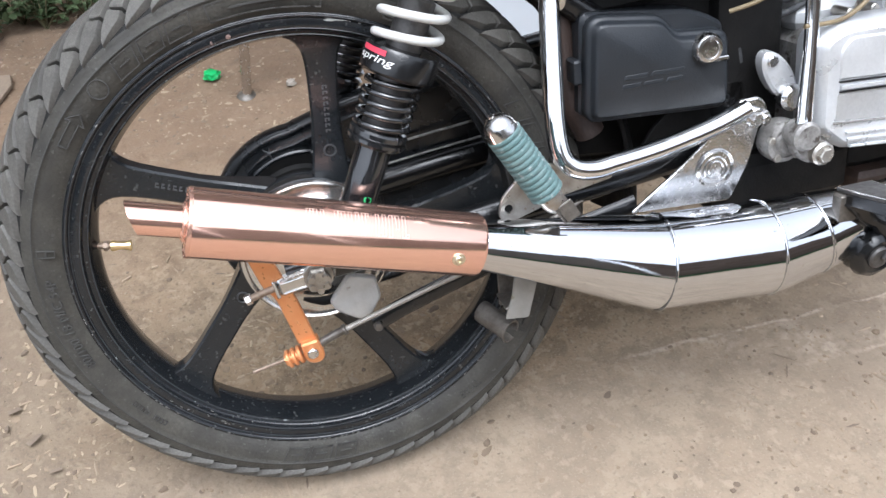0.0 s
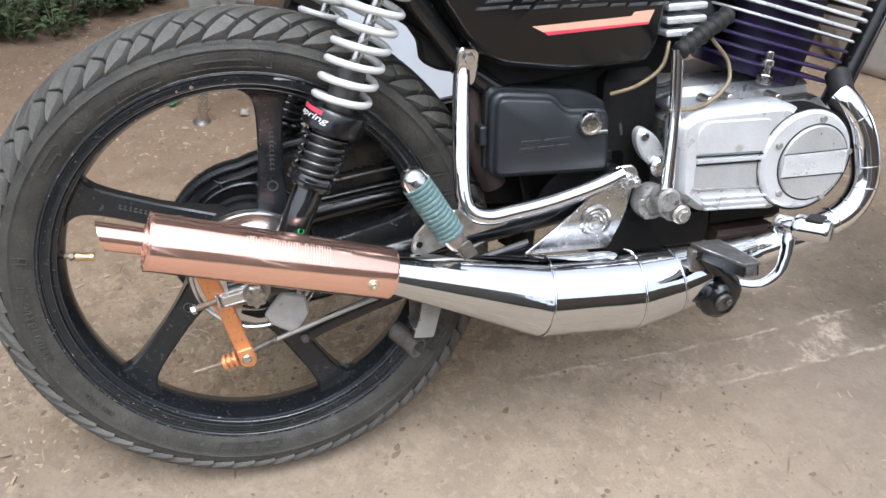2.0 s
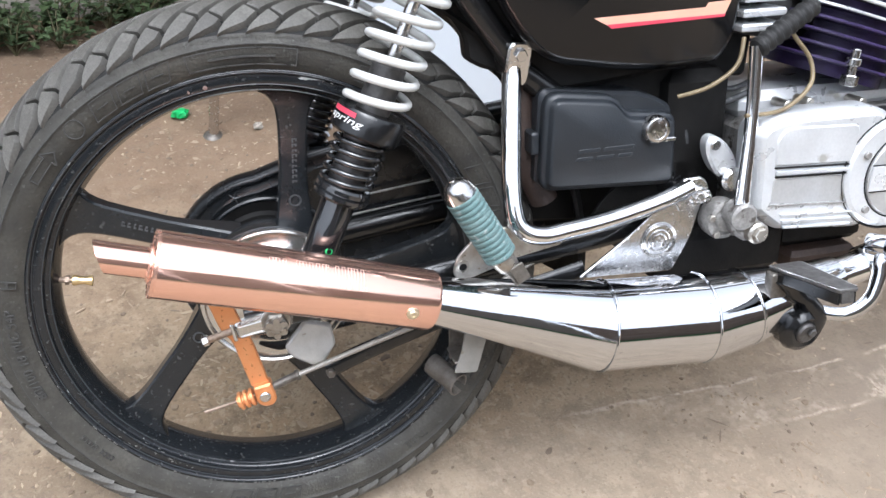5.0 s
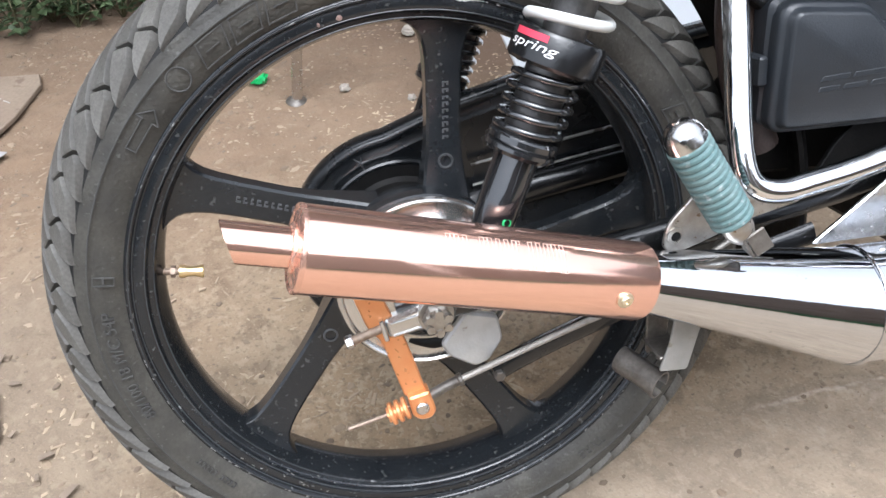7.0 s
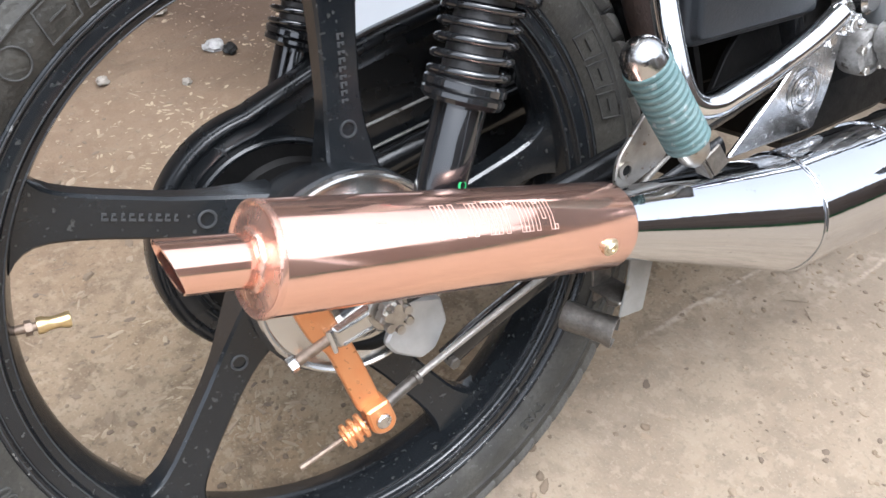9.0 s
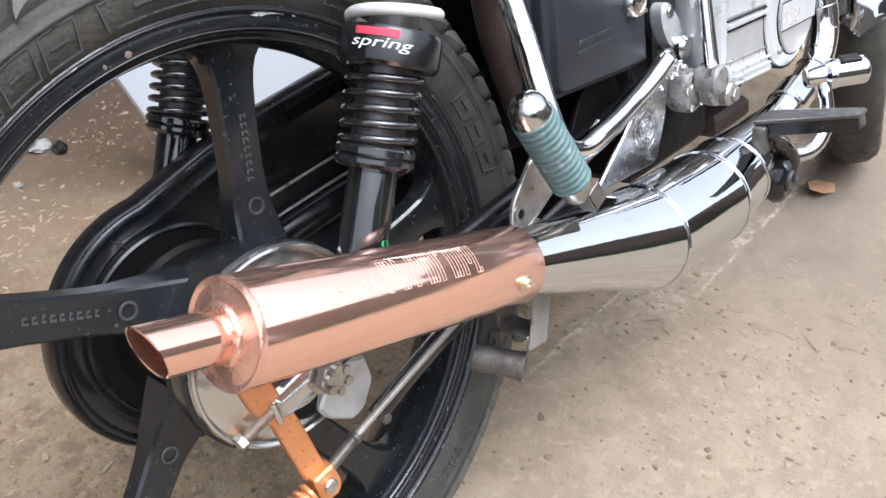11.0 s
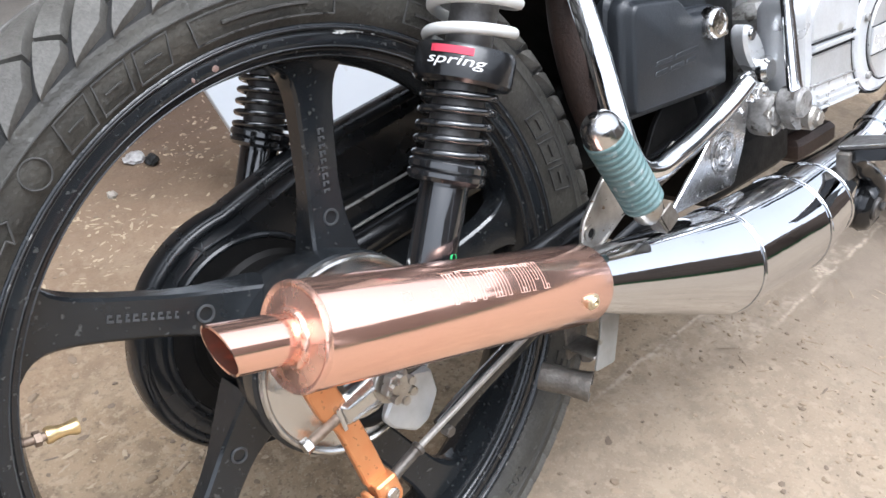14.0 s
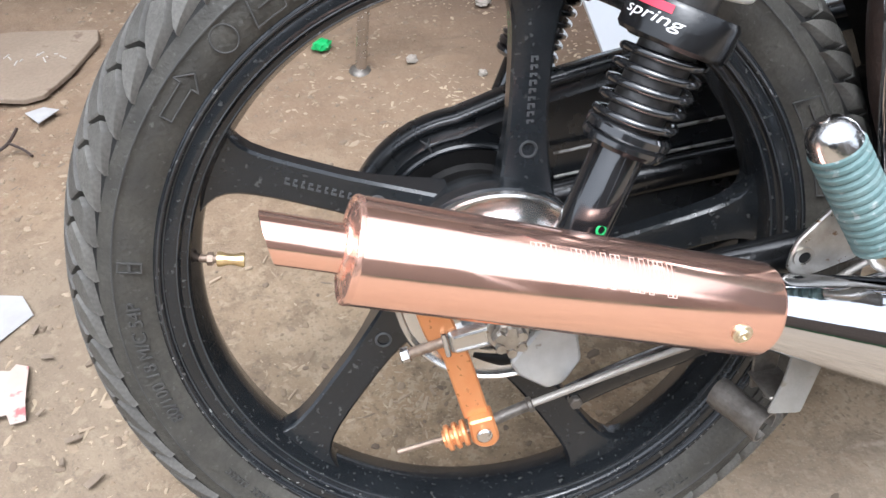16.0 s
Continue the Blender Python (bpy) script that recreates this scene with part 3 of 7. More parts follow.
def build_rear_wheel():
    bm = bmesh.new()
    tyre_mesh(bm, AXLE)
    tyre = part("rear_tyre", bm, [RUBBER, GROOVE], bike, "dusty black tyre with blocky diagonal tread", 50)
    n = 66
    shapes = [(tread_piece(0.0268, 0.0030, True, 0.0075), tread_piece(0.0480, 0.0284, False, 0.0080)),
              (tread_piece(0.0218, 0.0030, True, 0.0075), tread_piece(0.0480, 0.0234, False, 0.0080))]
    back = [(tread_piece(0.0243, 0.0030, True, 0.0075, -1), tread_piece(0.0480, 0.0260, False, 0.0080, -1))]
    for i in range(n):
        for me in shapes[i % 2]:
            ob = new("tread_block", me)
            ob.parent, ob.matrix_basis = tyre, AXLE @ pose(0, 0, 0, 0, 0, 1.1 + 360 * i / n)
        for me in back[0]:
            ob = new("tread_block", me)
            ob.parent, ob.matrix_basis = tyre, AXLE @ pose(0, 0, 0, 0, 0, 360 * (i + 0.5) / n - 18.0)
    bm = bmesh.new()
    lathe(bm, [(0.2694, 0.0446), (0.2697, 0.0453), (0.2706, 0.0453), (0.2709, 0.0446)], AXLE, 128, loop=True)
    part("sidewall_rib", bm, LETTER, tyre, "scuffed raised rib round the sidewall", 40)
    # moulded marks: size lettering, plain bars for the maker's name, arrow, shields
    bm = bmesh.new()
    vs, fs = letters("80/100 18 M/C 54P", 0.0135, 0.0008)
    add_mesh(bm, vs, fs, on_sidewall(0.258, 186, 0.0440))
    part("size_lettering", bm, LETTER, tyre, "raised size lettering on the sidewall")
    bm = bmesh.new()
    vs, fs = letters("TYRE", 0.013, 0.0008)
    add_mesh(bm, vs, fs, on_sidewall(0.2585, 305, 0.0440))
    part("tyre_lettering", bm, LETTER, tyre, "raised lettering on the sidewall")
    for mid in (114.5, 20, 262):
        for i in range(3):
            bm = bmesh.new()
            vs, fs = flat_bars(frame_bars(-0.040 + 0.029 * i, -0.0095, 0.024, 0.019, 0.0009) + [(-0.034 + 0.029 * i, -0.0005, 0.012, 0.0009)])
            vs = [Vector((v.x + 0.3 * v.y, v.y, v.z)) for v in vs]
            add_mesh(bm, vs, fs, on_sidewall(0.2585, mid, 0.0441))
            bmesh.ops.remove_doubles(bm, verts=bm.verts, dist=2e-5)
            part("moulded_mark", bm, LETTER, tyre)
    for k in range(9):
        bm = bmesh.new()
        vs, fs = flat_bars([(-0.0014, -0.0026, 0.0028, 0.0009), (-0.0014, 0.0017, 0.0028, 0.0009), (-0.0014, -0.0017, 0.0009, 0.0034)])
        add_mesh(bm, vs, fs, on_sidewall(0.2565, 211.5 + 1.05 * k + (0.8 if k > 4 else 0.0), 0.0438))
        part("moulded_mark", bm, LETTER, tyre)
    for mid, wid in ((168, 0.008), (90, 0.105), (60, 0.045), (330, 0.04)):
        bm = bmesh.new()
        vs, fs = flat_bars(frame_bars(-wid / 2, -0.0085, wid, 0.017, 0.001) + [(-wid * 0.3, -0.001, wid * 0.6, 0.0018)])
        add_mesh(bm, vs, fs, on_sidewall(0.2585, mid, 0.0441))
        bmesh.ops.remove_doubles(bm, verts=bm.verts, dist=2e-5)
        part("moulded_mark", bm, LETTER, tyre)
    bm = bmesh.new()
    arrow = [(0.018, 0.0), (0.008, 0.009), (0.008, 0.004), (-0.018, 0.004), (-0.018, -0.004), (0.008, -0.004), (0.008, -0.009)]
    fn = on_sidewall(0.2585, 139, 0.0441)
    rim_pts = [Vector((x, y, 0)) for x, y in arrow]
    for a, b in zip(rim_pts, rim_pts[1:] + rim_pts[:1]):
        rod(bm, fn(a), fn(b), 0.0007, seg=6)
    fn = on_sidewall(0.2585, 128.5, 0.0441)
    for i in range(20):
        a, b = (Vector((0.009 * math.cos(q), 0.009 * math.sin(q), 0)) for q in (2 * math.pi * i / 20, 2 * math.pi * (i + 1) / 20))
        rod(bm, fn(a), fn(b), 0.0007, seg=6)
    part("rotation_arrow", bm, LETTER, tyre)
    # the cast rim
    bm = bmesh.new()
    half = [(0.2435, 0.0335), (0.2448, 0.0352), (0.2440, 0.0364), (0.2425, 0.0369), (0.2408, 0.0366), (0.2396, 0.0354), (0.2390, 0.0336), (0.2380, 0.0326), (0.2362, 0.0330), (0.2330, 0.0331), (0.2304, 0.0329), (0.2287, 0.0320), (0.2279, 0.0298), (0.2270, 0.0276), (0.2252, 0.0266), (0.2234, 0.0262), (0.2219, 0.0250), (0.2207, 0.0215), (0.2190, 0.0150), (0.2168, 0.0075), (0.2160, 0.0030)]
    lathe(bm, half + [(r, -h) for r, h in half[::-1]], AXLE, 128, loop=True)
    rim = part("rear_rim", bm, RIMBLACK, bike, "black painted cast alloy rim with scuffed edges", 48)
    # thin rings give the rim's worn paint and its painted-in highlight lines
    for h in (0.0360, -0.0360):
        bm = bmesh.new()
        tube(bm, [AXLE @ Vector((0.2418 * math.cos(q), 0.2418 * math.sin(q), h)) for q in np.linspace(0, 2 * math.pi, 145)], 0.0010, 8, smooth=False)
        part("lip_edge", bm, WORNGLINT, rim, "worn rim edge with its highlight line painted in")
    for r, h in ((0.2386, 0.0329), (0.2290, 0.0320), (0.2224, 0.0254)):
        bm = bmesh.new()
        tube(bm, [AXLE @ Vector((r * math.cos(q), r * math.sin(q), h)) for q in np.linspace(0, 2 * math.pi, 145)], 0.0007, 8, smooth=False)
        part("rim_step", bm, WORNGLINT, rim)
    for a, w in ((103.4, 0.0016), (99.3, 0.0030)):
        bm = bmesh.new()
        q = AXLE @ pose(0, 0, 0, 0, 0, a)
        tube(bm, [q @ Vector((0.2305, 0.0, 0.0327)), q @ Vector((0.2325, 0.0005, 0.0329)), q @ Vector((0.2345, 0.0003, 0.0329))], [w * 0.5, w, w * 0.4], 8, flat=0.2)
        part("paint_chip", bm, SCUFF, rim, "reddish scuff through the paint")
    for k, (a, span, r) in enumerate(((74.8, 5.2, 0.2392), (75.4, 3.0, 0.2384), (72.2, 1.8, 0.2396), (76.3, 2.4, 0.2374), (69.3, 0.8, 0.2394))):
        bm = bmesh.new()
        tube(bm, [AXLE @ Vector((r * math.cos(radians(a + e)), r * math.sin(radians(a + e)), 0.0341 + 0.0004 * math.sin(9 * e))) for e in np.linspace(-span / 2, span / 2, 9)], [0.0002] + [0.0005 + 0.0003 * ((i * 5 + k) % 3) for i in range(7)] + [0.0002], 6, smooth=False)
        part("bare_scratch", bm, LUG, rim, "bare pale scratch along the rim's edge")
    rng = random.Random(17)
    for k in range(96):
        a = rng.gauss(231, 7) if k < 24 else (rng.gauss(303, 10) if k < 30 else rng.uniform(185, 345))
        r, h = (rng.uniform(0.2215, 0.2365), 0.0) if k < 30 else (0.2425, 0.0369)
        h = h or float(np.interp(r, (0.2207, 0.2219, 0.2252, 0.2279, 0.2304, 0.2362), (0.0215, 0.0250, 0.0266, 0.0298, 0.0329, 0.0330)))
        turn, size = rng.uniform(-1.2, 1.2), rng.uniform(0.0015, 0.0045)
        bm = bmesh.new()
        at = AXLE @ pose(0, 0, 0, 0, 0, a) @ Vector((r, 0, h))
        to = AXLE @ pose(0, 0, 0, 0, 0, a) @ Vector((r + (size * math.sin(turn) * 0.5 if k < 30 else 0), size * math.cos(turn), h))
        rod(bm, at, to, rng.uniform(0.0003, 0.0009), 0.0002, seg=5)
        part("dirt_fleck", bm, DIRT, rim)
    for i in range(5):
        bm = bmesh.new()
        m = AXLE @ pose(0, 0, 0, 0, 0, -4.5 + 72 * i) @ Matrix.Translation((0.0285, 0, 0))
        rows = []
        for y, w, h0, h1 in ((0.048, 0.0245, -0.026, 0.0140), (0.058, 0.0228, -0.026, 0.0112), (0.066, 0.0214, -0.025, 0.0086), (0.075, 0.0198, -0.024, 0.0062), (0.084, 0.0184, -0.023, 0.0042), (0.094, 0.0170, -0.021, 0.0022), (0.106, 0.0158, -0.019, 0.0015), (0.125, 0.0148, -0.017, 0.0020), (0.165, 0.0150, -0.015, 0.0048), (0.184, 0.0158, -0.014, 0.0066), (0.196, 0.0174, -0.013, 0.0080), (0.204, 0.0198, -0.013, 0.0092), (0.2100, 0.0236, -0.012, 0.0104), (0.2145, 0.0290, -0.012, 0.0118), (0.2180, 0.0370, -0.012, 0.0130)):
            c = 0.0022
            rows.append([m @ Vector(p) for p in ((-w, y, h0 + c), (-w, y, h1 - c), (-w + c, y, h1), (w - c, y, h1), (w, y, h1 - c), (w, y, h0 + c), (w - c, y, h0), (-w + c, y, h0))])
        ring_loft(bm, rows)
        part("spoke", bm, RIMBLACK, rim, angle=40)
        bm = bmesh.new()
        lathe(bm, [(0.0050, 0), (0.0055, 0.0012), (0.0066, 0.0012), (0.0070, 0)], m @ Matrix.Translation((0.001, 0.097, 0.0026)), 20, cap=False)
        part("cast_mark", bm, CASTMARK, rim)
        for k in range(9 if i < 2 else 0):
            bm = bmesh.new()
            wide = 0.0028 + 0.0016 * ((k * 7) % 3) / 2
            vs, fs = flat_bars([(-wide / 2, -0.0016, wide, 0.0011), (-wide / 2, 0.0008, wide * 0.7, 0.0011), (-wide / 2, -0.0005, 0.0010, 0.0013)])
            at_y = 0.118 + 0.0058 * k
            add_mesh(bm, vs, fs, lambda v: m @ Vector((0.001 + v.y * 1.5, at_y - v.x, 0.0019 + 0.000075 * (at_y - 0.118) / 0.001 + v.z * 0.7)))
            part("cast_mark", bm, CASTMARK, rim)
    bm = bmesh.new()
    lathe(bm, [(0.030, -0.048), (0.054, -0.046), (0.060, -0.036), (0.066, -0.022), (0.0705, -0.006), (0.0745, 0.008), (0.0772, 0.020), (0.0795, 0.030), (0.0795, 0.042), (0.076, 0.0435), (0.030, 0.0435)], AXLE @ Matrix.Translation((0.002, 0.0035, 0)), 72)
    part("hub", bm, RIMBLACK, bike, "black cast wheel hub", 30)
    # brake plate and what sits on it
    bm = bmesh.new()
    lathe(bm, [(0.020, 0.044), (0.0770, 0.044), (0.0780, 0.047), (0.0770, 0.0505), (0.0752, 0.0512), (0.0735, 0.0500), (0.0725, 0.0470), (0.067, 0.0470), (0.061, 0.0500), (0.048, 0.0550), (0.030, 0.0600), (0.022, 0.066), (0.012, 0.067)], AXLE @ Matrix.Translation((0.003, 0.0045, 0)), 72)
    brake = part("brake_plate", bm, BRAKEPLATE, bike, "polished grey drum brake plate", 30)
    bm = bmesh.new()
    prism(bm, rounded([(0.006, 0.262), (0.012, 0.250), (0.034, 0.2345), (0.047, 0.238), (0.0605, 0.2575), (0.0575, 0.281), (0.030, 0.290)], 0.004), side(-0.059), 0.009, 0.002)
    part("anchor_lug", bm, LUG, brake, "pale grey torque anchor lug")
    bm = bmesh.new()
    tube(bm, [(-0.020, -0.0585, 0.268), (0.000, -0.060, 0.262), (0.014, -0.060, 0.264), (0.026, -0.059, 0.272)], [0.002, 0.0055, 0.0055, 0.003], 12, flat=0.5)
    part("wear_slot", bm, BLACKDULL, brake, "dark slot in the brake plate")
    # valve with its brass cap
    d = Vector((math.cos(radians(170)), 0, math.sin(radians(170))))
    c = Vector((0, -0.006, 0.31))
    bm = bmesh.new()
    rod(bm, c + d * 0.222, c + d * 0.200, 0.0030, seg=12)
    rod(bm, c + d * 0.211, c + d * 0.207, 0.0052, seg=6)
    part("valve_stem", bm, RUSTBOLT, rim)
    bm = bmesh.new()
    m, _ = axis_to(c + d * 0.204, c + d * 0.184)
    lathe(bm, [(0.0055, 0), (0.0058, 0.003), (0.0044, 0.007), (0.0042, 0.013), (0.0058, 0.0185), (0.0052, 0.0200)], m, 16)
    part("valve_cap", bm, BRASS, rim, "brass waisted valve cap")


def build_brake_linkage():
    # axle, nut, chain adjuster
    bm = bmesh.new()
    rod(bm, (0, -0.060, 0.31), (0, -0.112, 0.31), 0.0075, seg=16, bev=0.001)
    rod(bm, (0, -0.100, 0.31), (0, -0.109, 0.31), 0.0125, seg=6, bev=0.001)
    rod(bm, (0, -0.094, 0.31), (0, -0.0985, 0.31), 0.0150, seg=24, bev=0.0006)
    for k in range(6):
        a = math.pi * k / 3 + 0.5
        rod(bm, (0.0085 * math.cos(a), -0.109, 0.31 + 0.0085 * math.sin(a)), (0.0085 * math.cos(a), -0.114, 0.31 + 0.0085 * math.sin(a)), 0.0034, seg=8)
    part("axle_nut", bm, STEEL, bike, "castellated steel axle nut")
    bm = bmesh.new()
    m9 = Matrix.Translation((-0.020, -0.084, 0.3070)) @ pose(0, 0, 0, 90, 0, 0) @ pose(0, 0, 0, 0, 0, 9)
    prism(bm, rounded([(-0.021, -0.0095), (0.012, -0.0115), (0.034, -0.0115), (0.039, 0.0), (0.034, 0.0115), (0.012, 0.0115), (-0.021, 0.0085)], 0.004), m9, 0.013, 0.003)
    body = part("chain_adjuster", bm, BRAKEPLATE, bike, "worn bright steel chain adjuster at the axle")
    for v in (-0.0062, 0.0048):
        bm = bmesh.new()
        tube(bm, [m9 @ Vector((-0.017, v, 0.0128)), m9 @ Vector((0.000, v, 0.0132)), m9 @ Vector((0.014, v * 1.2, 0.0128))], 0.0013, 8)
        part("adjuster_rib", bm, BRAKEPLATE, body)
    bm = bmesh.new()
    box(bm, (-0.0250, -0.0105, 0.001), (-0.0212, 0.0095, 0.0125), m9, 0.001)
    part("adjuster_cap", bm, CHROME, body, "bright folded end plate")
    bm = bmesh.new()
    rod(bm, (-0.068, -0.0925, 0.2982), (-0.042, -0.0920, 0.3045), 0.0038, seg=14)
    part("adjuster_bolt", bm, RUSTBOLT, body, "rust-brown adjuster bolt")
    bm = bmesh.new()
    rod(bm, (-0.0745, -0.0925, 0.2967), (-0.0680, -0.0925, 0.2982), 0.0056, seg=6, bev=0.0008)
    part("bolt_head", bm, CHROME_OLD, body)
    # orange brake arm
    bm = bmesh.new()
    m = Matrix.Translation((0, -0.084, 0)) @ pose(0, 0, 0, 90, 0, 0)
    prism(bm, rounded([(-0.066, 0.345), (-0.0555, 0.305), (-0.0455, 0.291), (-0.0405, 0.268), (-0.0330, 0.234), (-0.0140, 0.234), (-0.0200, 0.262), (-0.0262, 0.288), (-0.0320, 0.305), (-0.0450, 0.345)], [0.006, 0.008, 0.006, 0.01, 0.003, 0.003, 0.01, 0.004, 0.008, 0.006]), m, 0.0075, 0.0012)
    arm = part("brake_arm", bm, ORANGE, bike, "orange anodised brake arm")
    bm = bmesh.new()
    prism(bm, rounded([(-0.0315, 0.2370), (-0.0290, 0.2180), (-0.0225, 0.2125), (-0.0130, 0.2130), (-0.0085, 0.2200), (-0.0130, 0.2400)], [0.002, 0.004, 0.006, 0.006, 0.004, 0.002]), Matrix.Translation((0, -0.083, 0)) @ pose(0, 0, 0, 90, 0, 0), 0.0165, 0.0018)
    part("clevis", bm, ORANGE, arm)
    bm = bmesh.new()
    rod(bm, (-0.0205, -0.099, 0.2262), (-0.0205, -0.1035, 0.2262), 0.0058, seg=20, bev=0.0012)
    part("pivot_pin", bm, CHROME_OLD, arm, "dull silver pin head")
    d = Vector((0.970, 0, 0.243)).normalized()
    a = Vector((-0.0315, -0.091, 0.2235))
    m, _ = axis_to(a, a - d * 0.018)
    for k in range(3):
        bm = bmesh.new()
        z = 0.0062 * k
        lathe(bm, [(0.0050, z), (0.0092, z + 0.0003), (0.0100, z + 0.0011), (0.0100, z + 0.0033), (0.0092, z + 0.0041), (0.0050, z + 0.0044)], m, 20)
        part("adjuster_ring", bm, ORANGE, arm, "ribbed orange adjuster ring", 25)
    bm = bmesh.new()
    rod(bm, a, a - d * 0.0185, 0.0066, seg=14)
    part("adjuster_knob", bm, ORANGE, arm, "orange adjuster knob core", 25)
    # the rod that pulls it
    bm = bmesh.new()
    tube(bm, [(-0.084, -0.091, 0.2132), (-0.050, -0.091, 0.2198), (-0.030, -0.091, 0.2245)], 0.0022, 10)
    part("threaded_end", bm, RUSTBOLT, bike, "thin threaded rod end")
    bm = bmesh.new()
    tube(bm, [(-0.0125, -0.091, 0.2305), (0.002, -0.091, 0.2362), (0.0165, -0.091, 0.2410)], 0.0044, 14)
    rod(bm, (0.0135, -0.091, 0.2400), (0.0175, -0.091, 0.2413), 0.0058, seg=14, bev=0.0008)
    part("rod_sleeve", bm, STUB, bike, "grey crimped sleeve on the brake rod")
    bm = bmesh.new()
    tube(bm, [(0.016, -0.091, 0.2408), (0.10, -0.092, 0.2662), (0.20, -0.094, 0.296), (0.26, -0.089, 0.325), (0.368, -0.084, 0.370)], 0.0028, 12)
    part("brake_rod", bm, RODGREY, bike, "thin steel brake pull rod")
    bm = bmesh.new()
    tube(bm, [(0.048, -0.078, 0.233), (0.10, -0.078, 0.252), (0.20, -0.082, 0.283), (0.34, -0.085, 0.315)], 0.0110, 12, flat=0.45)
    stay = part("torque_stay", bm, BLACKPAINT, bike, "black flat brake torque stay")
    bm = bmesh.new()
    rod(bm, (0.051, -0.078, 0.2325), (0.051, -0.0885, 0.2325), 0.0050, seg=6, bev=0.001)
    part("stay_bolt", bm, STUB, stay)


def build_swingarm():
    for y, name in ((-0.082, "swingarm"), (0.092, "swingarm")):
        bm = bmesh.new()
        tube(bm, [(-0.030, y, 0.309), (0.03, y, 0.315), (0.20, y * 1.02, 0.335), (0.36, y * 0.95, 0.352), (0.47, y * 0.8, 0.362)], [0.013, 0.016, 0.0165, 0.0165, 0.017], 16, flat=0.72)
        part(name, bm, BLACKPAINT, bike, "black tubular swingarm")
    # full chain case behind the wheel
    outline = [(0.47, 0.440), (0.42, 0.478), (0.2087, 0.4530), (0.13, 0.4410), (0.0625, 0.4275), (0.025, 0.4155)] + arc(0.005, 0.2905, 0.1160, 95, 268, 44) + [(0.10, 0.186), (0.25, 0.228), (0.40, 0.285), (0.47, 0.300)]
    bm = bmesh.new()
    stepped(bm, outline, side(0.128), ((0.010, 0.0), (0.003, 0.003), (0.0, 0.009), (0.0, 0.021), (0.0015, 0.0265), (0.0045, 0.0298), (0.0080, 0.0306), (0.0110, 0.0294), (0.0125, 0.0272), (0.0215, 0.0266), (0.0225, 0.0274), (0.0240, 0.0274), (0.0250, 0.0264)))
    case = part("chain_case", bm, BLACKGLOSS, bike, "gloss black full chain case with pressed ridges", 50)
    for a, r in ((15, 0.010), (80, 0.007), (140, 0.009), (215, 0.006), (290, 0.010)):
        bm = bmesh.new()
        c, d = Vector((-0.0285, 0.1010, 0.3790)), Vector((math.cos(radians(a)), 0, math.sin(radians(a))))
        rod(bm, c, c + d * r, 0.0016, 0.0003, seg=6)
        part("scuff", bm, BADGEGREY, case, "dull grey scuff through the black paint")
    hub = Matrix.Translation((0.004, 0.1018, 0.290)) @ pose(0, 0, 0, 90, 0, 0)
    bm = bmesh.new()
    lathe(bm, [(0.0880, -0.002), (0.0872, 0.0014), (0.0850, 0.0026), (0.0826, 0.0020), (0.0815, 0.0002), (0.0815, -0.002)], hub, 72, loop=True)
    part("case_ring", bm, BLACKGLOSS, case)
    bm = bmesh.new()
    lathe(bm, [(0.0, 0.0004), (0.060, 0.0004), (0.0605, 0.0026), (0.0640, 0.0030), (0.0650, 0.0004), (0.0818, 0.0004)], hub, 64, cap=False)
    part("case_recess", bm, BLACKDULL, case)
    bm = bmesh.new()
    lathe(bm, [(0.04, 0), (0.062, 0.0), (0.064, 0.004), (0.06, 0.008), (0.04, 0.008)], Matrix.Translation((0, 0.066, 0.31)) @ pose(0, 0, 0, 90, 0, 0), 40)
    part("sprocket_carrier", bm, BLACKDULL, bike)
    for z in (0.338, 0.360):
        bm = bmesh.new()
        tube(bm, [(0.08, 0.0955, z + 0.002), (0.20, 0.0955, z + 0.016), (0.33, 0.0955, z + 0.028)], 0.0016, 8)
        part("case_line", bm, ALU_DARK, case)


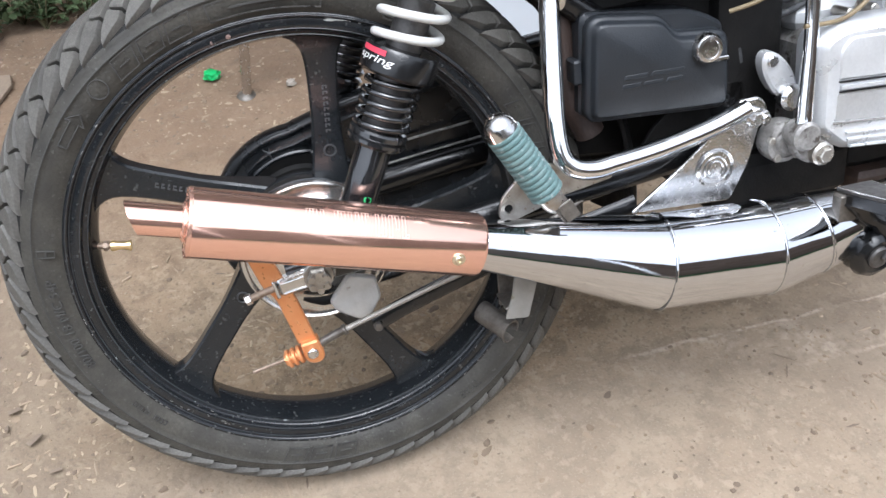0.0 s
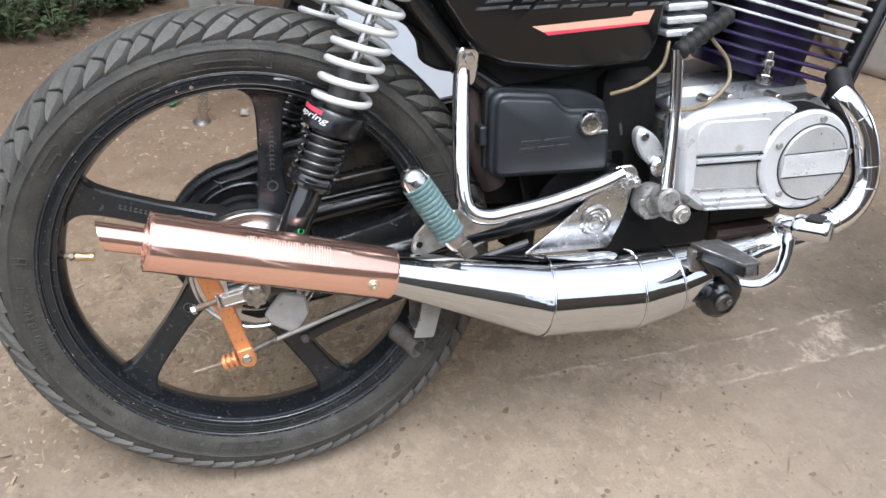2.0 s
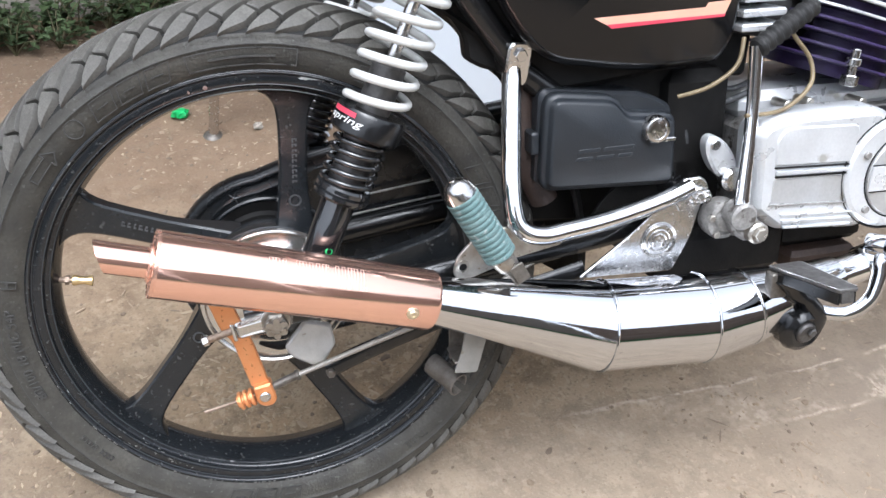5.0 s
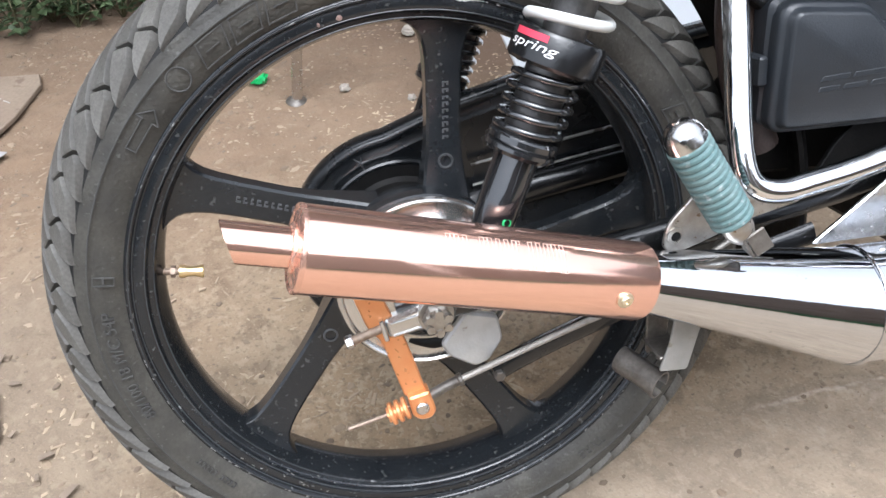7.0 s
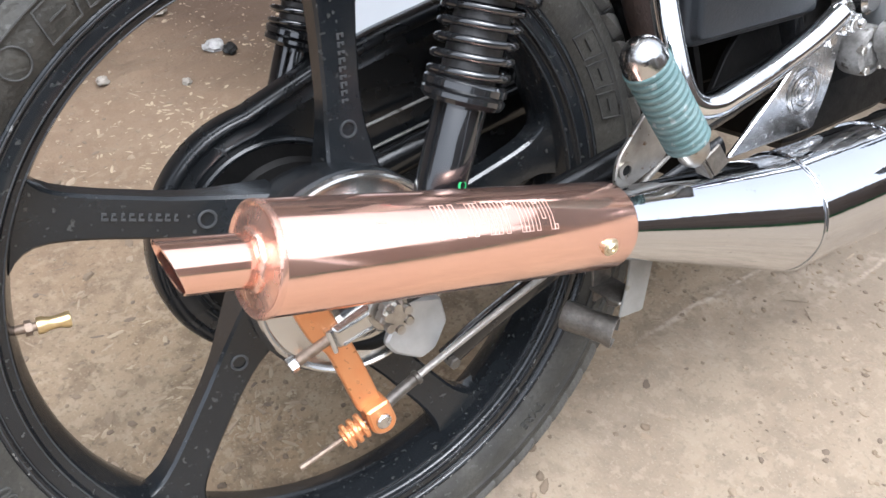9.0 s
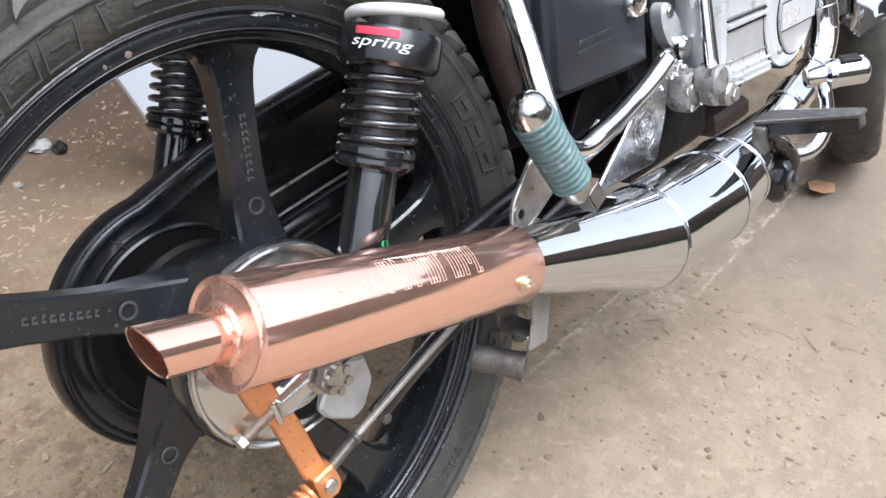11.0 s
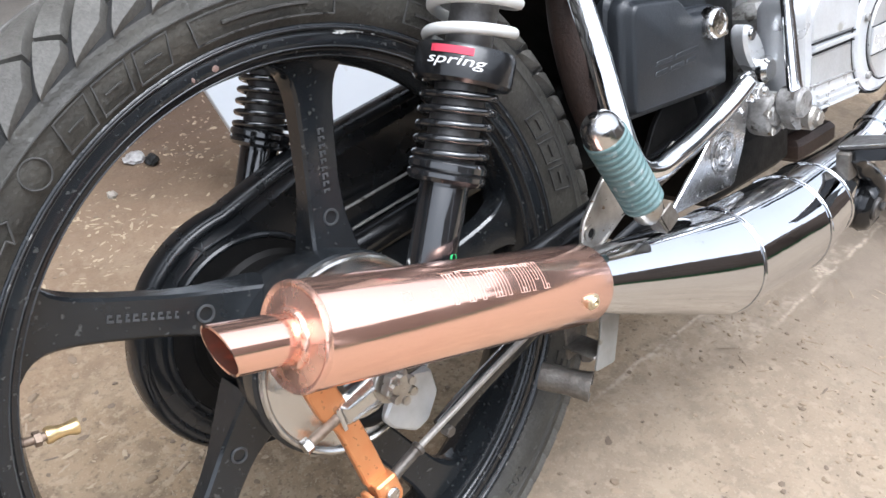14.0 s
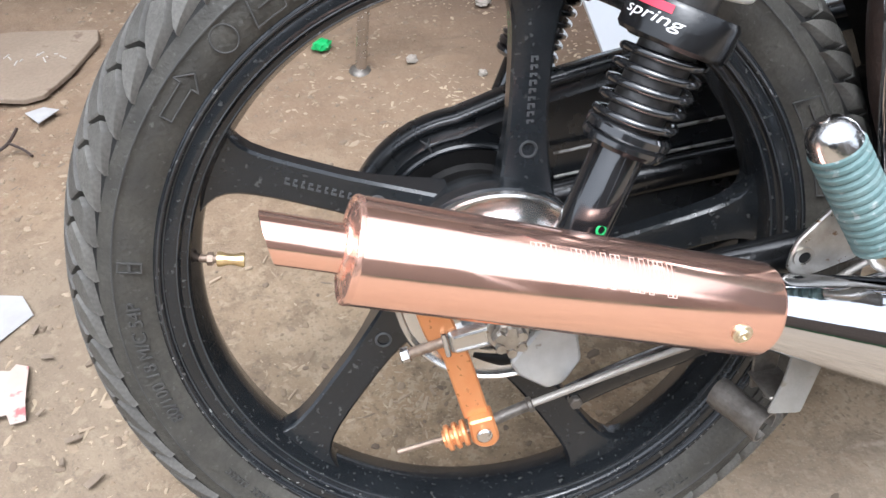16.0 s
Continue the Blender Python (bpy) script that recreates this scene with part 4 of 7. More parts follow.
def build_shock(y, printed, x=0.036):
    base, top = Vector((x, y, 0.350)), Vector((x + 0.1685, y * 0.98, 0.715))
    u = (top - base).normalized()
    at = lambda z: base + u * ((z - base.z) / u.z)
    bm = bmesh.new()
    m, n = axis_to(at(0.352), at(0.452))
    lathe(bm, [(0.0125, 0), (0.0165, 0.006), (0.0172, 0.012), (0.0172, n - 0.004), (0.0150, n)], m, 32)
    rod(bm, (base.x - 0.003, y - 0.016, 0.346), (base.x - 0.003, y + 0.016, 0.346), 0.014, seg=24, bev=0.002)
    shock = part("shock_absorber", bm, SHOCKGLOSS, bike, "black shock absorber with white upper spring", 35)
    # lower black spring and the cup it stands in
    bm = bmesh.new()
    m, n = axis_to(at(0.435), at(0.450))
    lathe(bm, [(0.016, -0.002), (0.0255, 0.0), (0.0275, 0.003), (0.0275, 0.006), (0.0255, 0.0075), (0.0275, 0.009), (0.0275, 0.013), (0.025, 0.0155), (0.016, 0.0165)], m, 36)
    part("spring_seat", bm, SHOCKGLOSS, shock, angle=25)
    bm = bmesh.new()
    helix(bm, at(0.449), at(0.497), 0.0245, 0.0029, 5.3)
    part("helper_spring", bm, SHOCKGLOSS, shock)
    bm = bmesh.new()
    rod(bm, at(0.440), at(0.51), 0.0182, seg=28)
    part("sleeve", bm, DARKSTEEL, shock, "dark shiny damper sleeve")
    # collar
    bm = bmesh.new()
    m, n = axis_to(at(0.4955), at(0.519))
    lathe(bm, [(0.018, 0), (0.0325, 0.0), (0.0345, 0.0025), (0.0345, 0.0215), (0.0325, 0.0245), (0.018, 0.0250)], m, 48)
    part("spring_collar", bm, BLACKPAINT, shock, "black threaded collar", 35)
    if printed:
        vs, fs = letters("spring", 0.0150, 0.0003)
        vs = [Vector((v.x * 1.12 + 0.28 * v.y, v.y * 0.62, v.z)) for v in vs]
        mid = at(0.5065)
        side_dir = Vector((-0.42, -1, 0)).normalized()
        side_dir = (side_dir - u * side_dir.dot(u)).normalized()
        right = u.cross(-side_dir).normalized() * -1
        if right.x < 0:
            right = -right

        def wrap(dx, dy):
            def fn(v):
                a = (v.x + dx) / 0.0347
                return mid + u * (v.y + dy) + 0.0348 * (side_dir * math.cos(a) + right * math.sin(a)) + side_dir * v.z
            return fn
        bm = bmesh.new()
        add_mesh(bm, vs, fs, wrap(-0.0195, 0.0008))
        part("collar_lettering", bm, WHITEINK, shock, "white printed word")
        bm = bmesh.new()
        vs, fs = flat_bars([(-0.020, 0.0, 0.030, 0.0048)])
        for v in vs:
            v.z *= 0.3
        add_mesh(bm, vs, fs, wrap(-0.0185, 0.0050))
        bmesh.ops.remove_doubles(bm, verts=bm.verts, dist=2e-5)
        part("collar_mark", bm, REDINK, shock, "red printed bar")
        bm = bmesh.new()
        c = at(0.386) + (Vector((0.35, -1, 0.1)).normalized()) * 0.0168
        m, _ = axis_to(c, c + Vector((0.0012, -0.0035, 0.0004)))
        lathe(bm, [(0.0026, 0), (0.0040, 0.0005), (0.0040, 0.0010), (0.0026, 0.0014)], m, 14, cap=False)
        part("paint_ring", bm, GREENINK, shock, "small green painted ring")
    # main spring over its rod
    bm = bmesh.new()
    helix(bm, at(0.5205), at(0.690), 0.0290, 0.0041, 9.4)
    part("coil_spring", bm, WHITESPRING, shock, "white enamelled coil spring")
    bm = bmesh.new()
    rod(bm, at(0.55), at(0.70), 0.0062, seg=16)
    part("damper_rod", bm, CHROME_OLD, shock)
    bm = bmesh.new()
    rod(bm, at(0.515), at(0.560), 0.0165, seg=24, bev=0.002)
    part("damper_body", bm, DARKSTEEL, shock, "dark steel damper body")
    bm = bmesh.new()
    rod(bm, at(0.688), at(0.705), 0.034, seg=36, bev=0.003)
    rod(bm, (top.x, y - 0.018, top.z), (top.x, y + 0.018, top.z), 0.015, seg=24, bev=0.002)
    part("top_mount", bm, BLACKPAINT, shock)


build_rear_wheel()
build_brake_linkage()
build_swingarm()
build_shock(-0.100, True)
build_shock(0.140, False, 0.025)

# ---- exhaust ----
CAN_R = Vector((-0.0968, -0.1685, 0.4190))
CAN_F = Vector((0.1520, -0.1462, 0.3342))


def build_exhaust():
    m, n = axis_to(CAN_R, CAN_F)
    u = (CAN_F - CAN_R).normalized()
    R = 0.0302
    bm = bmesh.new()
    lathe(bm, [(R - 0.0022, -0.0005), (R - 0.0005, 0.0), (R, 0.0012), (R, n - 0.004), (R - 0.0012, n - 0.0012), (R - 0.004, n)], m, 96)
    can = part("silencer_can", bm, COPPER, bike, "polished copper-plated silencer can", 40)
    bm = bmesh.new()
    lathe(bm, [(0.0120, -0.0030), (0.0180, -0.0026), (0.0240, -0.0014), (R - 0.0034, -0.0006), (R - 0.0022, -0.0014), (R - 0.0010, -0.0018), (R + 0.0001, -0.0010), (R + 0.0004, 0.0006), (R + 0.0002, 0.0020)], m, 96, cap=False)
    part("end_cap", bm, COPPER_RAW, can, "heat-tinted copper end cap")
    # slash-cut tailpipe: a thick-walled tube, longer along its top
    bm = bmesh.new()
    seg, rt = 56, 0.0140
    up = Vector((0, 0, 1)) - u * u.z
    up.normalize()
    rt_side = u.cross(up)
    rows = []
    for r, depth in ((rt, 0.006), (rt, None), (rt - 0.0013, None), (rt - 0.0013, 0.02)):
        row = []
        for k in range(seg):
            a = 2 * math.pi * k / seg
            off = (up * math.cos(a) + rt_side * math.sin(a)) * r
            s = depth if depth is not None else -0.0510 + 0.0070 * (1 - math.cos(a))
            row.append(CAN_R + u * s + off)
        rows.append(row)
    ring_loft(bm, rows, cap=False)
    part("tailpipe", bm, COPPER, can, "slash-cut copper tailpipe", 50)
    bm = bmesh.new()
    rod(bm, CAN_R + u * 0.004, CAN_R + u * 0.006, rt, seg=24)
    part("tailpipe_bore", bm, BLACKDULL, can)
    # weld bead round the pipe
    bm = bmesh.new()
    pts = []
    for k in range(97):
        a = 2 * math.pi * k / 96
        q = rt + 0.0008 + 0.0012 * noise.noise(Vector((math.cos(a) * 2.4, math.sin(a) * 2.4, 3)))
        pts.append(CAN_R - u * (0.0030 + 0.0010 * noise.noise(Vector((math.cos(a) * 2.2, math.sin(a) * 2.2, 8)))) + (up * math.cos(a) + rt_side * math.sin(a)) * q)
    tube(bm, pts, 0.0024, 8, smooth=False)
    part("weld_bead", bm, COPPER_RAW, can, "rough weld bead round the tailpipe", 60)
    # etched outline marks along the flank
    out = (Vector((-0.10, -0.74, 0.67)) - u * u.dot(Vector((-0.10, -0.74, 0.67)))).normalized()
    tang = u.cross(out).normalized()
    if tang.z < 0:
        tang = -tang

    def etched(spec, s0):
        vs, fs = flat_bars(spec)

        def fn(v):
            a = v.y / R
            nrm = out * math.cos(a) + tang * math.sin(a)
            return CAN_R + u * (s0 + v.x - 0.02 * v.y) + nrm * (R + v.z * 0.12)
        return vs, fs, fn
    spec = []
    for k in range(8):
        x, low = 0.0122 * k, -0.0085
        spec += frame_bars(x, low, 0.0034, 0.0210, 0.00045)
        if k % 3 != 1:
            spec += frame_bars(x + 0.0062, low + (0.0 if k % 2 else 0.007), 0.0034, 0.0210 - (0.0 if k % 2 else 0.007), 0.00045)
        spec += frame_bars(x + 0.0034, low + (0.0 if k % 2 else 0.0176), 0.0028, 0.0034, 0.00045)
    bm = bmesh.new()
    add_mesh(bm, *etched(spec, 0.0935))
    add_mesh(bm, *etched(frame_bars(0.0, -0.002, 0.007, 0.006, 0.0005) + frame_bars(0.022, -0.003, 0.006, 0.006, 0.0005), 0.055))
    part("etched_mark", bm, ETCH, can, "fine etched outline blocks along the can")
    # the bolt at the front of the can
    b0 = Vector((0.1265, -0.176, 0.3400))
    axis_pt = CAN_R + u * (b0 - CAN_R).dot(u)
    nrm = (b0 - axis_pt).normalized()
    c = axis_pt + nrm * (R - 0.001)
    bm = bmesh.new()
    rod(bm, c, c + nrm * 0.0022, 0.0062, seg=24, bev=0.0004)
    m2, _ = axis_to(c + nrm * 0.002, c + nrm * 0.0062)
    lathe(bm, [(0.0044, 0), (0.0044, 0.0014), (0.0036, 0.0024), (0.0022, 0.0024), (0.0022, 0.0010)], m2, 20)
    part("can_bolt", bm, PALEBRASS, can, "brass-coloured cap screw")
    # chrome expansion chamber
    st = [(CAN_F - u * 0.010, 0.0225), (CAN_F + u * 0.004, 0.0240), (Vector((0.2480, -0.143, 0.3025)), 0.0362), (Vector((0.3320, -0.147, 0.2770)), 0.0485), (Vector((0.3345, -0.147, 0.2768)), 0.0485), (Vector((0.448, -0.149, 0.2690)), 0.0490), (Vector((0.4505, -0.149, 0.2690)), 0.0490), (Vector((0.503, -0.149, 0.2735)), 0.0425), (Vector((0.506, -0.149, 0.2738)), 0.0425), (Vector((0.572, -0.147, 0.2840)), 0.0290), (Vector((0.62, -0.146, 0.2945)), 0.0215)]
    bm = bmesh.new()
    rings = []
    for i, (p, r) in enumerate(st):
        d = (st[min(i + 1, len(st) - 1)][0] - st[max(i - 1, 0)][0]).normalized()
        a = d.cross(Vector((0, 1, 0))).normalized()
        b = d.cross(a)
        rings.append([p + r * (math.cos(2 * math.pi * k / 72) * a + math.sin(2 * math.pi * k / 72) * b) for k in range(72)])
    ring_loft(bm, rings)
    chamber = part("expansion_chamber", bm, CHROME, bike, "chromed two-stroke expansion chamber with welded cones", 12)
    for i in (3, 5, 7):
        bm = bmesh.new()
        p, r = st[i]
        d = (st[i + 2][0] - st[i - 1][0]).normalized()
        m3, _ = axis_to(p, p + d)
        pts = [m3 @ Vector(((r + 0.0004) * math.cos(q), (r + 0.0004) * math.sin(q), 0.001)) for q in np.linspace(0, 2 * math.pi, 73)]
        tube(bm, pts, 0.0013, 8, smooth=False)
        part("weld_seam", bm, CHROME, chamber)
    bm = bmesh.new()
    tube(bm, [(0.60, -0.1465, 0.2900), (0.66, -0.145, 0.302), (0.715, -0.143, 0.313), (0.755, -0.142, 0.330), (0.777, -0.138, 0.362), (0.777, -0.131, 0.402), (0.766, -0.124, 0.440), (0.748, -0.114, 0.468), (0.743, -0.106, 0.476)], 0.0182, 28)
    header = part("header_pipe", bm, CHROME_BRIGHT, bike, "chromed header pipe of welded segments curving up to the cylinder")
    for a, b in (((0.735, -0.1425, 0.321), (0.745, -0.1422, 0.326)), ((0.762, -0.141, 0.338), (0.768, -0.140, 0.347)), ((0.776, -0.138, 0.360), (0.7775, -0.1365, 0.370)), ((0.7785, -0.133, 0.388), (0.7775, -0.131, 0.400)), ((0.773, -0.127, 0.420), (0.770, -0.1255, 0.430)), ((0.761, -0.121, 0.449), (0.757, -0.119, 0.456))):
        bm = bmesh.new()
        q, _ = axis_to(a, b)
        tube(bm, [q @ Vector((0.0181 * math.cos(w), 0.0181 * math.sin(w), 0)) for w in np.linspace(0, 2 * math.pi, 37)], 0.0009, 6, smooth=False)
        part("weld_ring", bm, CHROME, header)
    bm = bmesh.new()
    rod(bm, (0.652, -0.1455, 0.300), (0.690, -0.144, 0.308), 0.0222, seg=32, bev=0.002)
    part("pipe_clamp", bm, CHROME, header)
    bm = bmesh.new()
    rod(bm, (0.746, -0.112, 0.474), (0.752, -0.085, 0.500), 0.0150, seg=24, bev=0.003)
    part("pipe_flange", bm, BLACKRUBBER, header, "black flange at the exhaust port")
    # gusset that hangs the chamber
    bm = bmesh.new()
    prism(bm, rounded([(0.326, 0.318), (0.440, 0.312), (0.460, 0.352), (0.473, 0.405), (0.452, 0.418), (0.432, 0.405), (0.395, 0.368)], [0.006, 0.006, 0.01, 0.014, 0.014, 0.02, 0.03]), side(-0.108), 0.0045, 0.0012)
    gusset = part("hanger_plate", bm, CHROME_OLD, bike, "chromed triangular hanger plate")
    bm = bmesh.new()
    for rr in (0.0205, 0.0185):
        tube(bm, [(0.4205 + rr * math.cos(q), -0.113, 0.352 + rr * math.sin(q)) for q in np.linspace(0, 2 * math.pi, 41)], 0.0010, 8, smooth=False)
    lathe(bm, [(0.0, 0.0), (0.0165, 0.0), (0.0165, 0.002), (0.0, 0.0025)], Matrix.Translation((0.4205, -0.112, 0.352)) @ pose(0, 0, 0, 90, 0, 0), 32)
    for rr in (0.0125, 0.0080):
        tube(bm, [(0.4205 + rr * math.cos(q), -0.1145, 0.352 + rr * math.sin(q)) for q in np.linspace(0, 2 * math.pi, 33)], 0.0011, 8, smooth=False)
    part("round_badge", bm, CHROME_OLD, gusset, "round plain embossed badge")
    bm = bmesh.new()
    rod(bm, (0.456, -0.110, 0.4035), (0.456, -0.128, 0.4035), 0.0105, seg=20, bev=0.002)
    rod(bm, (0.456, -0.128, 0.4035), (0.456, -0.132, 0.4035), 0.0062, seg=6, bev=0.0006)
    rod(bm, (0.440, -0.112, 0.3940), (0.440, -0.124, 0.3940), 0.0070, seg=6, bev=0.001)
    part("hanger_bolt", bm, CHROME_OLD, gusset)
    gusset.location = (0.0, 0.010, -0.006)


build_exhaust()


# ---- rails, pegs, brackets ----

def build_rails():
    bm = bmesh.new()
    tube(bm, [(0.262, -0.070, 0.540), (0.2575, -0.080, 0.520), (0.2505, -0.1005, 0.475), (0.2455, -0.1165, 0.432), (0.2465, -0.1265, 0.402), (0.256, -0.1305, 0.3875), (0.276, -0.1310, 0.3815), (0.3025, -0.1280, 0.3825), (0.34, -0.1225, 0.3845), (0.38, -0.1160, 0.3890), (0.418, -0.1120, 0.3965), (0.450, -0.1100, 0.4070)], 0.0100, 24)
    rail = part("side_rail", bm, CHROME_BRIGHT, bike, "bent chrome side rail tube")
    bm = bmesh.new()
    m = Matrix.Translation((0.2655, -0.070, 0.546)) @ pose(0, 0, 0, 100, 0, 0) @ pose(0, 0, 0, 0, 0, -6)
    prism(bm, rounded([(-0.013, -0.022), (0.013, -0.022), (0.013, 0.024), (-0.013, 0.024)], 0.010), m, 0.009, 0.002)
    part("rail_tab", bm, CHROME_OLD, rail)
    bm = bmesh.new()
    c = m @ Vector((0, 0.012, 0.009))
    rod(bm, c, m @ Vector((0, 0.012, 0.014)), 0.0065, seg=6, bev=0.0008)
    part("rail_bolt", bm, CHROME_OLD, rail)
    bm = bmesh.new()
    prism(bm, rounded([(0.434, 0.388), (0.462, 0.386), (0.474, 0.400), (0.464, 0.418), (0.438, 0.416)], 0.009), side(-0.104), 0.008, 0.002)
    rod(bm, (0.4640, -0.111, 0.3965), (0.4640, -0.119, 0.3965), 0.0080, seg=6, bev=0.001)
    rod(bm, (0.4640, -0.118, 0.3965), (0.4640, -0.124, 0.3965), 0.0046, seg=14, bev=0.001)
    rod(bm, (0.442, -0.111, 0.3980), (0.442, -0.117, 0.3980), 0.0055, seg=6, bev=0.001)
    part("rail_foot", bm, CHROME_OLD, rail)
    # grey bracket strip behind the lower bend
    bm = bmesh.new()
    prism(bm, rounded([(0.222, 0.352), (0.300, 0.366), (0.300, 0.378), (0.262, 0.376), (0.240, 0.392), (0.226, 0.392)], 0.005), side(-0.118), 0.005, 0.001)
    part("mount_bracket", bm, STEEL, bike, "grey steel peg bracket")


def build_passenger_peg():
    tip, base = Vector((0.1745, -0.1520, 0.4585)), Vector((0.2205, -0.1555, 0.3785))
    u = (base - tip).normalized()
    n = (base - tip).length
    m, _ = axis_to(tip, base)
    R = 0.0168
    bm = bmesh.new()
    prof = [(0.0003, 0.0)] + [(0.0152 * math.sin(a), 0.0150 * (1 - math.cos(a))) for a in np.linspace(0.15, math.pi / 2, 9)] + [(0.0158, 0.0175), (0.0158, 0.0200)]
    lathe(bm, prof, m, 40)
    rod(bm, tip - u * 0.0006, tip + u * 0.0008, 0.0035, seg=16)
    peg = part("passenger_peg", bm, CHROME_OLD, bike, "folded passenger peg with chrome domed end")
    bm = bmesh.new()
    prof = [(0.0120, 0.0180)]
    k = 13
    z0, z1 = 0.0190, n + 0.002
    for i in range(k):
        z = z0 + (z1 - z0) * i / k
        p = (z1 - z0) / k
        prof += [(R - 0.0016, z), (R, z + 0.25 * p), (R, z + 0.65 * p), (R - 0.0016, z + 0.9 * p)]
    prof += [(0.012, z1)]
    lathe(bm, prof, m, 40)
    part("peg_grip", bm, TEAL, peg, "teal ribbed rubber grip", 25)
    bm = bmesh.new()
    tube(bm, [base - u * 0.002, base + u * 0.012, base + u * 0.022 + Vector((0.004, 0.012, 0))], [0.0135, 0.0115, 0.009], 16)
    part("peg_core", bm, STEEL, peg)
    # U clip of bent sheet
    bm = bmesh.new()
    c = Vector((0.2385, -0.160, 0.3610))
    mm = Matrix.Translation(c) @ u.to_track_quat("Z", "Y").to_matrix().to_4x4()
    prism(bm, rounded([(-0.0085, 0.010), (0.0075, 0.010), (0.0060, -0.012), (0.0, -0.017), (-0.0070, -0.012)], 0.003), mm @ Matrix.Translation((0, -0.0085, 0)) @ pose(0, 0, 0, 90, 0, 0), 0.0025, 0.0008)
    box(bm, (-0.0085, -0.0080, -0.010), (-0.0062, 0.007, 0.010), mm, 0.001)
    part("peg_clevis", bm, STUB, peg, "bent grey steel clevis")
    # plate with the eye
    bm = bmesh.new()
    prism(bm, rounded([(0.180, 0.345), (0.196, 0.341), (0.232, 0.352), (0.240, 0.372), (0.222, 0.400), (0.210, 0.392), (0.184, 0.366)], 0.008), side(-0.121), 0.0042, 0.001)
    plate = part("peg_plate", bm, STEEL, bike, "grey steel peg plate with a bolt eye")
    bm = bmesh.new()
    lathe(bm, [(0.0042, 0), (0.0070, 0.0), (0.0070, 0.0022), (0.0042, 0.0026), (0.0042, 0.0)], Matrix.Translation((0.1905, -0.125, 0.3565)) @ pose(0, 0, 0, 90, 0, 0), 24, cap=False)
    part("eye_ring", bm, STEEL, plate)
    bm = bmesh.new()
    rod(bm, (0.1905, -0.1245, 0.3565), (0.1905, -0.1262, 0.3565), 0.0042, seg=18)
    part("eye_hole", bm, BLACKDULL, plate)
    # strap and stub tube under the can
    bm = bmesh.new()
    prism(bm, rounded([(0.182, 0.318), (0.206, 0.312), (0.198, 0.2360), (0.180, 0.2335)], 0.003), side(-0.0950), 0.0028, 0.0008)
    strap = part("lower_strap", bm, STUB, bike, "bent U-shaped steel strap under the silencer")
    bm = bmesh.new()
    box(bm, (0.1785, -0.1290, -0.0014), (0.2020, -0.0945, 0.0014), Matrix.Translation((0, 0, 0.2345)) @ pose(0, 0, 0, 0, -4, 0), 0.001)
    part("strap_floor", bm, STUB, strap)
    bm = bmesh.new()
    prism(bm, rounded([(0.196, 0.318), (0.219, 0.300), (0.2130, 0.272), (0.2020, 0.2330), (0.1770, 0.2360), (0.186, 0.262)], [0.004, 0.004, 0.004, 0.003, 0.003, 0.004]), side(-0.1280), 0.0028, 0.0008)
    part("strap_face", bm, PLATE, strap, "pale grey strap face")
    bm = bmesh.new()
    rod(bm, (0.190, -0.111, 0.2355), (0.190, -0.111, 0.2425), 0.0072, seg=6, bev=0.001)
    rod(bm, (0.190, -0.111, 0.2425), (0.190, -0.111, 0.2470), 0.0040, seg=12, bev=0.001)
    part("strap_bolt", bm, DARKSTEEL, strap, "dark nut in the strap")
    bm = bmesh.new()
    m4, n4 = axis_to((0.1640, -0.0780, 0.2205), (0.1850, -0.1165, 0.2115))
    rings = []
    for q in (0.0, 0.12, 0.3, 0.5, 0.7, 0.88, 0.96, 1.0):
        r = 0.0112 + (0.0010 if q > 0.93 else 0.0) + 0.0004 * math.sin(9 * q)
        ring = []
        for rr, span in ((r, np.linspace(-1.15, 4.45, 21)), (r - 0.0015, np.linspace(4.45, -1.15, 21))):
            for a in span:
                g = rr * (1.0 + 0.10 * math.sin(2 * a + 0.6))
                ring.append(m4 @ pose(0, 0, 0, 0, 0, 40) @ Vector((g * math.cos(a), g * math.sin(a), n4 * q)))
        rings.append(ring)
    ring_loft(bm, rings)
    stub = part("stub_tube", bm, STUB, bike, "short curled grimy steel tube end")
    bm = bmesh.new()
    rod(bm, m4 @ Vector((0, 0, n4 * 0.35)), m4 @ Vector((0, 0, n4 * 0.38)), 0.0092, seg=20)
    part("tube_bore", bm, BLACKDULL, stub)


